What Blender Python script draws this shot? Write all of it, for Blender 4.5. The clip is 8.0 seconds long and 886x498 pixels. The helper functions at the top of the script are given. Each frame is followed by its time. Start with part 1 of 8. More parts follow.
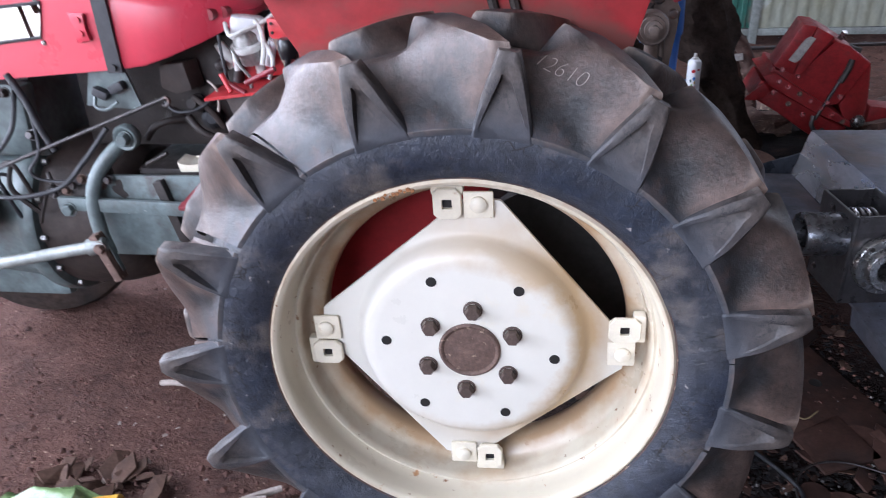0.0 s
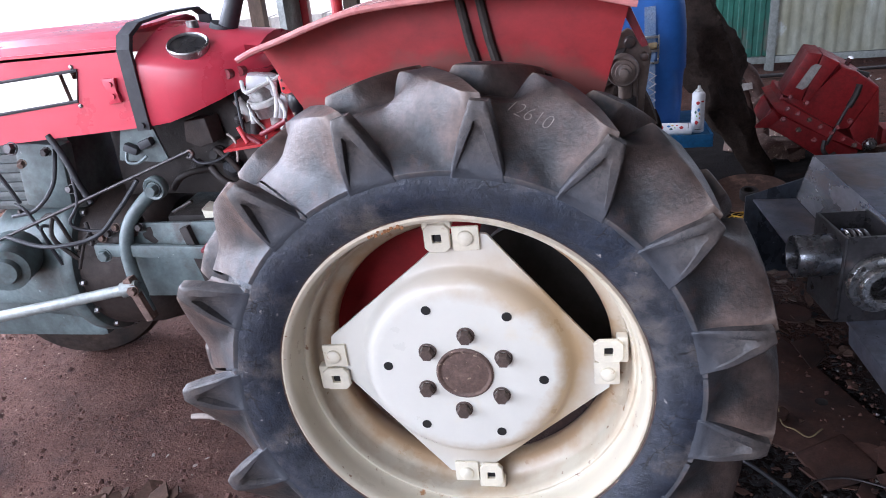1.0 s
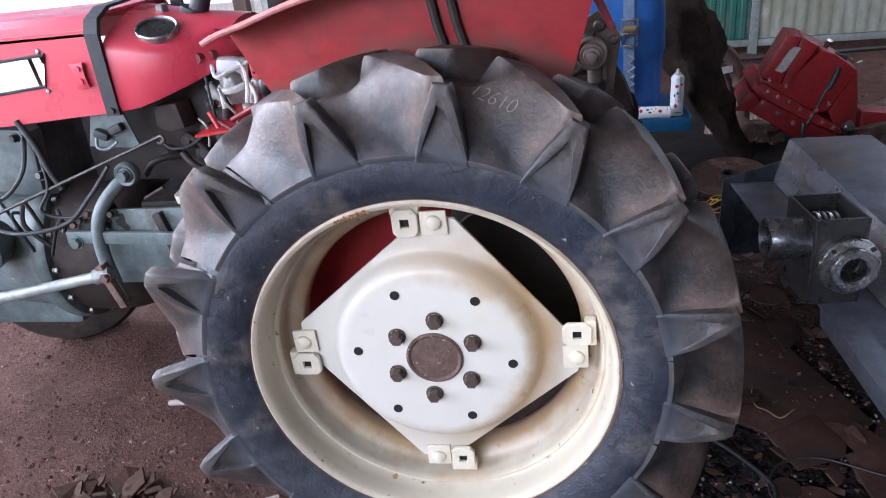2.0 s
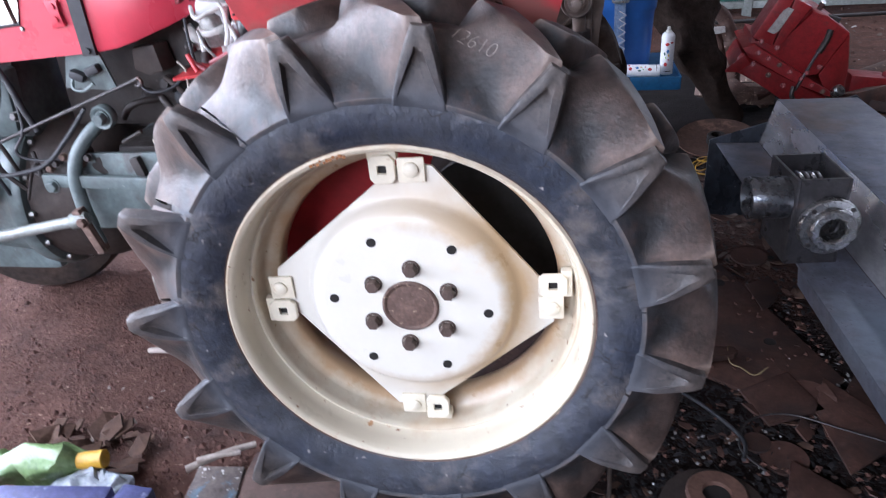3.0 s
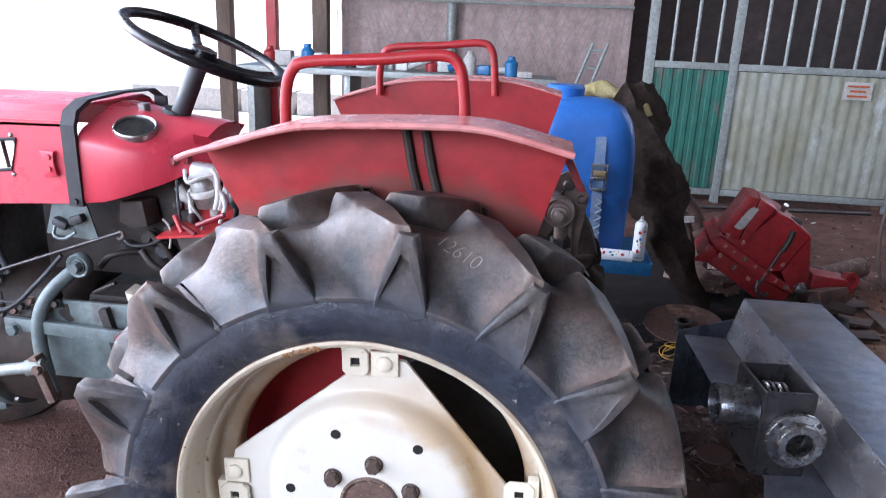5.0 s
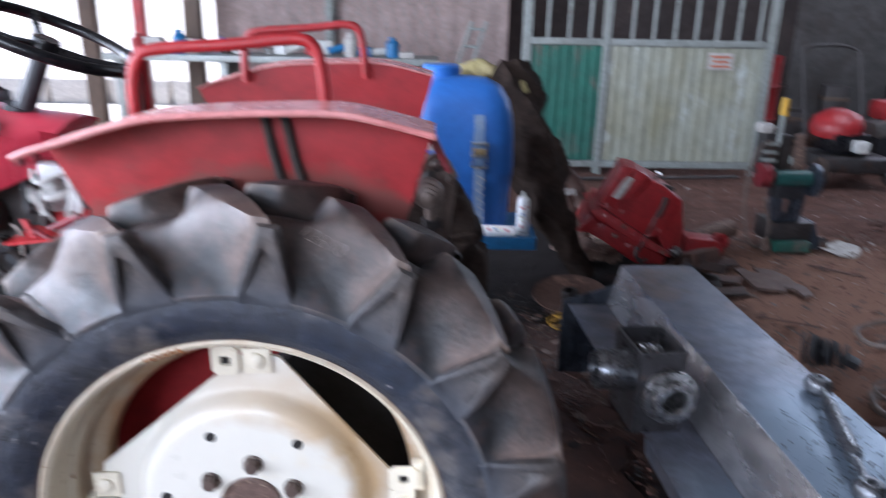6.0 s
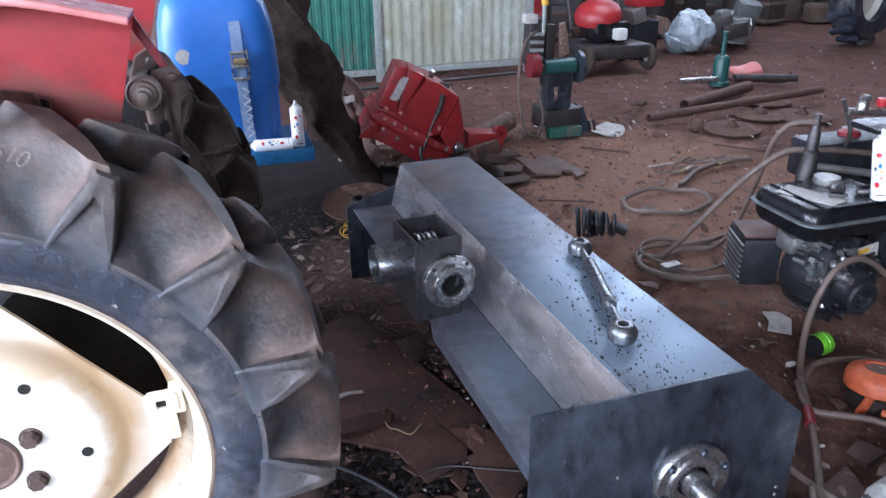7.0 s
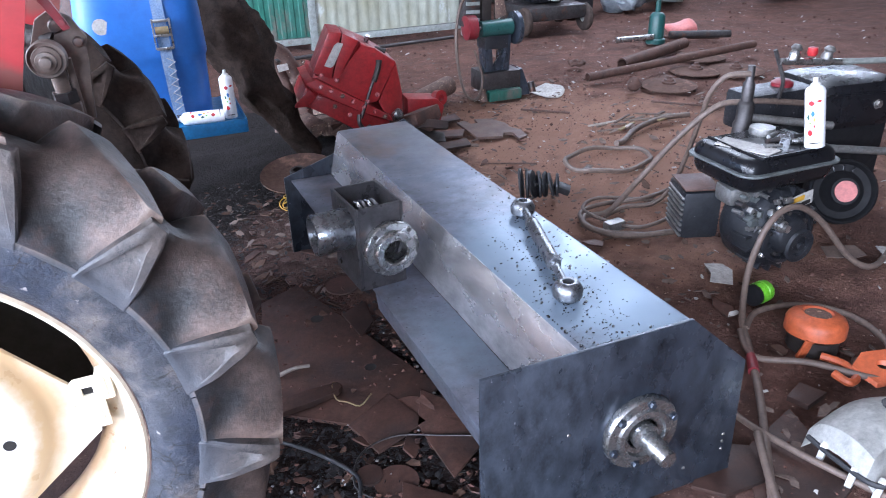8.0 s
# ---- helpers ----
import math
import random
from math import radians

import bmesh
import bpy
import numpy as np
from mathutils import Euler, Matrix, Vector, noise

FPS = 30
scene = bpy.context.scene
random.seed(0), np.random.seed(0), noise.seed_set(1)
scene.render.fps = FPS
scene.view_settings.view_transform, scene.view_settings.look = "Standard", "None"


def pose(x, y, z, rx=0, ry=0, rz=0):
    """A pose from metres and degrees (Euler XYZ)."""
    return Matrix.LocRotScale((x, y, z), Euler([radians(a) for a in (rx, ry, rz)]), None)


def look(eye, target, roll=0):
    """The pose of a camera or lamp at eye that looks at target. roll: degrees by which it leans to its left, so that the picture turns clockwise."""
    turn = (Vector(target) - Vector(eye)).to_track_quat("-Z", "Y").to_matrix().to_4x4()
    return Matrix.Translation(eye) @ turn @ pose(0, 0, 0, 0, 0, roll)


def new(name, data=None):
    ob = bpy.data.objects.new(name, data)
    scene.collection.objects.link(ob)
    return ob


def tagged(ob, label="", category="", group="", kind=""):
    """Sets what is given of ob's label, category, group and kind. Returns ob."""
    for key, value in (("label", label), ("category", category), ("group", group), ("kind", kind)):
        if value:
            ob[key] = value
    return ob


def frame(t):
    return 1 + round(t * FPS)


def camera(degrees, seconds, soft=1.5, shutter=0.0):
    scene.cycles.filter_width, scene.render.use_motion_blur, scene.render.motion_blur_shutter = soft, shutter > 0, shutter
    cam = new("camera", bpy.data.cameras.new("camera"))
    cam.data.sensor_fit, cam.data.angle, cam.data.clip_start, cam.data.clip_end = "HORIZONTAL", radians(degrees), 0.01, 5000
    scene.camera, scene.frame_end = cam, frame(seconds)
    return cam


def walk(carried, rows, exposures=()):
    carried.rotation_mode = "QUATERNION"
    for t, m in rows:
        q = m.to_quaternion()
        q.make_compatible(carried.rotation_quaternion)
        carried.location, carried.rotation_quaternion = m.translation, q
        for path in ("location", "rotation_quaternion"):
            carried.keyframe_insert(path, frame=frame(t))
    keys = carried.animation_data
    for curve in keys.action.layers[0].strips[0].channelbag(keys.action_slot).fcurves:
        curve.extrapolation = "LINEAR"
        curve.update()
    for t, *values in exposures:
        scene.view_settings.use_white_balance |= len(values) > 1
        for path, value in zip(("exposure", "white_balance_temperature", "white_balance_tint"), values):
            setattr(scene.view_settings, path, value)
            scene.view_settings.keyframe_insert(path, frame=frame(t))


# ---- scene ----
# camera and its walk
cam = camera(62.0, 8.0, soft=0.65, shutter=0.5)
PATH = [
    (0, (0.108, -1.004, 1.209), (-0.151, 0.76, 0.303), -2.4),
    (0.5, (0.16, -1.055, 1.225), (-0.208, 0.724, 0.388), -5.0),
    (1, (0.196, -1.089, 1.242), (-0.162, 0.704, 0.432), -5.5),
    (2.3, (0.235, -1.079, 1.236), (-0.089, 0.681, 0.343), -5.5),
    (2.5, (0.238, -1.077, 1.233), (-0.085, 0.667, 0.308), -5.5),
    (3, (0.249, -1.083, 1.215), (-0.052, 0.653, 0.268), -4.0),
    (3.2, (0.254, -1.084, 1.198), (-0.007, 0.638, 0.214), -2.7),
    (3.5, (0.26, -1.077, 1.174), (0.071, 0.609, 0.115), -1.7),
    (3.7, (0.26, -1.072, 1.165), (0.068, 0.579, 0.051), -1.9),
    (4, (0.26, -1.063, 1.165), (0.065, 0.644, 0.141), -0.4),
    (4.2, (0.247, -1.064, 1.188), (0.026, 0.71, 0.292), -1.1),
    (4.5, (0.237, -1.05, 1.246), (-0.014, 0.783, 0.487), 0.8),
    (4.7, (0.231, -1.05, 1.276), (-0.015, 0.83, 0.639), 1.9),
    (5.8, (0.258, -1.029, 1.314), (0.161, 0.886, 0.744), 1.5),
    (6, (0.28, -1.029, 1.301), (0.322, 0.867, 0.665), 1.2),
    (6.2, (0.317, -1.023, 1.279), (0.514, 0.854, 0.619), 0.9),
    (6.5, (0.358, -1.015, 1.251), (0.775, 0.796, 0.512), 0.5),
    (6.7, (0.378, -1.011, 1.239), (0.884, 0.754, 0.447), 0.3),
    (7, (0.397, -1.011, 1.23), (0.917, 0.733, 0.401), -0.9),
    (7.2, (0.414, -1.002, 1.213), (1.008, 0.705, 0.357), 0.1),
    (7.5, (0.424, -0.994, 1.21), (1.094, 0.67, 0.326), -1.0),
    (8, (0.422, -0.986, 1.202), (1.06, 0.679, 0.297), -1.8),
]
EXPOSURES = [(0.0, 1.02, 6000, 20), (1.0, 0.95, 6000, 20), (2.5, 0.89, 6000, 20), (3.0, 1.20, 6000, 20), (3.5, 1.22, 6000, 19), (4.0, 1.20, 6000, 19), (4.6, 1.25, 5950, 19), (6.0, 1.06, 5900, 17), (6.2, 1.22, 5880, 17), (6.5, 1.45, 5850, 17), (7.0, 1.75, 5800, 17), (7.5, 2.0, 5800, 17), (8.0, 2.25, 5800, 17)]
walk(cam, [(t, look(eye, target, roll)) for t, eye, target, roll in PATH], EXPOSURES)

# world, sun and large lights
world = bpy.data.worlds.new("world")
scene.world = world
world.use_nodes = True
wn = world.node_tree.nodes
sky = wn.new("ShaderNodeTexSky")
sky.sky_type = "NISHITA"
sky.sun_disc = False
sky.sun_elevation = radians(70)
sky.sun_rotation = radians(-60)
sky.dust_density = 0.3
wn["Background"].inputs["Strength"].default_value = 0.09
world.node_tree.links.new(sky.outputs["Color"], wn["Background"].inputs["Color"])


def sun(strength, angle, eye):
    data = bpy.data.lights.new("sun", "SUN")
    data.energy, data.angle, data.color = strength, radians(angle), (1.0, 0.96, 0.9)
    ob = new("sun", data)
    ob.matrix_world = look(eye, (0, 0, 0))
    return ob


def area_lamp(name, eye, target, width, height, watts, colour):
    """Area lamp: daylight from an open side, and fill added where no opening is seen."""
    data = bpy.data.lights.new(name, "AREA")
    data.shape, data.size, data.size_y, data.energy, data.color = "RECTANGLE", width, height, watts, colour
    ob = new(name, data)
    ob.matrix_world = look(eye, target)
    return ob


sun(5.0, 0.6, (-2.6, 1.5, 8.2))
area_lamp("daylight_side", (-3.6, 0.2, 1.9), (0.5, 0.2, 0.3), 4.6, 2.5, 285, (0.84, 0.92, 1.0))
area_lamp("daylight_front", (-2.0, -4.6, 2.4), (0.6, 0.4, 0.5), 4.0, 1.4, 150, (0.86, 0.93, 1.0))
# Added at an unseen gap over the wall to brighten the right side.
area_lamp("fill_back", (7.2, 6.9, 2.75), (2.9, 1.6, 0.0), 5.4, 0.8, 43, (0.8, 0.89, 1.0))
# Added under the roof, with no opening seen, for the tiller's sheen.
area_lamp("fill_roof", (3.9, 3.9, 3.18), (3.9, 3.9, 0.0), 2.1, 2.1, 34, (0.84, 0.92, 1.0))

# materials


def material(name, base, second=None, rough=0.6, metal=0.0, vary=4.0, mix=0.5, grain=45.0, bump=0.15, depth=0.004,
             stain=None, stain_size=3.0, stain_at=0.58, spread=0.14, specular=0.5, per_object=0.0, stretch=(1, 1, 1),
             middle=0.4, speck=None, speck_size=60.0, speck_at=0.66, crack=0.0, fine_mix=0.55, worn=None, worn_at=0.53, hub=None, tone_patches=()):
    """Base colour that drifts to a second one, stains of a third, fine relief; sizes in lumps a metre."""
    m = bpy.data.materials.new(name)
    m.use_nodes = True
    n, l = m.node_tree.nodes, m.node_tree.links
    b = n["Principled BSDF"]
    coord = n.new("ShaderNodeTexCoord")
    mapping = n.new("ShaderNodeMapping")
    mapping.inputs["Scale"].default_value = stretch
    l.new(coord.outputs["Object"], mapping.inputs["Vector"])

    def noise_of(size, detail=6.0, rough_=0.6):
        t = n.new("ShaderNodeTexNoise")
        t.inputs["Scale"].default_value, t.inputs["Detail"].default_value, t.inputs["Roughness"].default_value = size, detail, rough_
        l.new(mapping.outputs["Vector"], t.inputs["Vector"])
        return t.outputs["Fac"]

    def ramp(src, lo, hi):
        r = n.new("ShaderNodeMapRange")
        r.inputs["From Min"].default_value, r.inputs["From Max"].default_value = lo, hi
        l.new(src, r.inputs["Value"])
        return r.outputs["Result"]

    def blend(fac, a, c):
        x = n.new("ShaderNodeMix")
        x.data_type = "RGBA"
        if isinstance(fac, float):
            x.inputs["Factor"].default_value = fac
        else:
            l.new(fac, x.inputs["Factor"])
        for socket, value in ((x.inputs["A"], a), (x.inputs["B"], c)):
            if isinstance(value, tuple):
                socket.default_value = (*value, 1)
            else:
                l.new(value, socket)
        return x.outputs["Result"]

    second = second or tuple(0.6 * c for c in base)
    big = noise_of(vary)
    colour = blend(ramp(big, 0.5 - 0.3 / (0.4 + mix), 0.5 + 0.3 / (0.4 + mix)), base, second)
    fine = noise_of(grain, 8.0, 0.7)
    dark = n.new("ShaderNodeMix")
    dark.data_type, dark.blend_type = "RGBA", "MULTIPLY"
    dark.inputs["Factor"].default_value = fine_mix
    l.new(colour, dark.inputs["A"])
    grey = n.new("ShaderNodeCombineColor")
    for k in ("Red", "Green", "Blue"):
        l.new(ramp(fine, 0.1, 0.72), grey.inputs[k])
    l.new(grey.outputs["Color"], dark.inputs["B"])
    colour = dark.outputs["Result"]
    if middle:
        cloud = n.new("ShaderNodeMix")
        cloud.data_type, cloud.blend_type = "RGBA", "MULTIPLY"
        cloud.inputs["Factor"].default_value = middle
        l.new(colour, cloud.inputs["A"])
        shade = n.new("ShaderNodeCombineColor")
        for k in ("Red", "Green", "Blue"):
            l.new(ramp(noise_of(vary * 5.3, 10.0, 0.72), 0.24, 0.6), shade.inputs[k])
        l.new(shade.outputs["Color"], cloud.inputs["B"])
        colour = cloud.outputs["Result"]
    if speck:
        spot = noise_of(speck_size, 3.0, 0.5)
        colour = blend(ramp(spot, speck_at, speck_at + 0.05), colour, speck)
    if crack:
        cells = n.new("ShaderNodeTexVoronoi")
        cells.feature = "DISTANCE_TO_EDGE"
        cells.inputs["Scale"].default_value = crack
        warp = n.new("ShaderNodeVectorMath")
        warp.operation = "ADD"
        jitter = n.new("ShaderNodeTexNoise")
        jitter.inputs["Scale"].default_value = crack * 1.5
        l.new(mapping.outputs["Vector"], warp.inputs[0])
        scaled = n.new("ShaderNodeVectorMath")
        scaled.operation = "SCALE"
        scaled.inputs["Scale"].default_value = 0.5 / crack
        l.new(jitter.outputs["Color"], scaled.inputs[0])
        l.new(scaled.outputs["Vector"], warp.inputs[1])
        l.new(warp.outputs["Vector"], cells.inputs["Vector"])
        line = n.new("ShaderNodeMath")
        line.operation = "MULTIPLY"
        l.new(ramp(cells.outputs["Distance"], 0.05, 0.015), line.inputs[0])
        l.new(ramp(noise_of(crack * 0.4), 0.52, 0.6), line.inputs[1])
        colour = blend(line.outputs["Value"], colour, (0.008, 0.008, 0.01))
    if stain:
        spots = noise_of(stain_size, 9.0, 0.68)
        colour = blend(ramp(spots, stain_at, stain_at + spread), colour, stain)
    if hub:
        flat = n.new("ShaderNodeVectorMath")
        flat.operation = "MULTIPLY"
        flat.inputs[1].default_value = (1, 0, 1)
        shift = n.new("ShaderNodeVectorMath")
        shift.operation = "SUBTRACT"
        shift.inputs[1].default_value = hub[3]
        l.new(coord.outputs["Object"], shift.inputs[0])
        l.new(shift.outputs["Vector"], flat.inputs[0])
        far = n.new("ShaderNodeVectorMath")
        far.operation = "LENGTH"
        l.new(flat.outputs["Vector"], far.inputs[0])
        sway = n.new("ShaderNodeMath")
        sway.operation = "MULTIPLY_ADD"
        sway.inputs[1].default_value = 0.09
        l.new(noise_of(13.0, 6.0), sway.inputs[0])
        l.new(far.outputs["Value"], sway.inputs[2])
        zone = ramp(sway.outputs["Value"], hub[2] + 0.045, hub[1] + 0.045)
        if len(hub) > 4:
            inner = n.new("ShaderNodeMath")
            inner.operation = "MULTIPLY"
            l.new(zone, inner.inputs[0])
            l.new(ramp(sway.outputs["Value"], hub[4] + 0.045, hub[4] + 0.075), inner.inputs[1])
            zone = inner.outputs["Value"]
        # Keeps the tone to one side, where the disc's slope is in shade.
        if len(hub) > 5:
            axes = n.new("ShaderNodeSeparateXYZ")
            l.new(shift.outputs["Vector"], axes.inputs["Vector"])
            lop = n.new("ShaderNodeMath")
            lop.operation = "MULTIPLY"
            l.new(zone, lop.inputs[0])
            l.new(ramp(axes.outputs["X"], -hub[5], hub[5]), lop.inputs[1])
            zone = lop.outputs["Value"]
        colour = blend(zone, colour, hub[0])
    # Tints round a point that put shade, brightness and reflection into the colour.
    for at, size, tint in tone_patches:
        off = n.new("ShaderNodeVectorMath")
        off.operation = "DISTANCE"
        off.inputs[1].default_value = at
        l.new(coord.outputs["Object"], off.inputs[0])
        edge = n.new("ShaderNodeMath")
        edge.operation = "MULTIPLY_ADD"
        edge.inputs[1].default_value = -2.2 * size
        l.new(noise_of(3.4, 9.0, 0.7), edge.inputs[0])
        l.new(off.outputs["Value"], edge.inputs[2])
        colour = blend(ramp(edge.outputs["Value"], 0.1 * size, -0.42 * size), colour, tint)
    if worn:
        shape = n.new("ShaderNodeNewGeometry")
        rub = n.new("ShaderNodeMath")
        rub.operation = "MULTIPLY"
        l.new(ramp(shape.outputs["Pointiness"], worn_at, worn_at + 0.07), rub.inputs[0])
        l.new(ramp(noise_of(38.0, 5.0), 0.3, 0.62), rub.inputs[1])
        colour = blend(rub.outputs["Value"], colour, worn)
    if per_object:
        info = n.new("ShaderNodeObjectInfo")
        hsv = n.new("ShaderNodeHueSaturation")
        l.new(colour, hsv.inputs["Color"])
        v = n.new("ShaderNodeMapRange")
        v.inputs["To Min"].default_value, v.inputs["To Max"].default_value = 1 - per_object, 1 + per_object
        l.new(info.outputs["Random"], v.inputs["Value"])
        l.new(v.outputs["Result"], hsv.inputs["Value"])
        colour = hsv.outputs["Color"]
    l.new(colour, b.inputs["Base Color"])
    b.inputs["Metallic"].default_value = metal
    b.inputs["Specular IOR Level"].default_value = specular
    r = n.new("ShaderNodeMapRange")
    r.inputs["From Min"].default_value, r.inputs["From Max"].default_value = 0.3, 0.7
    r.inputs["To Min"].default_value, r.inputs["To Max"].default_value = max(0.04, rough - 0.13), min(1.0, rough + 0.13)
    l.new(noise_of(vary * 3), r.inputs["Value"])
    l.new(r.outputs["Result"], b.inputs["Roughness"])
    if bump:
        k = n.new("ShaderNodeBump")
        k.inputs["Strength"].default_value, k.inputs["Distance"].default_value = bump, depth
        l.new(fine, k.inputs["Height"])
        l.new(k.outputs["Normal"], b.inputs["Normal"])
    return m


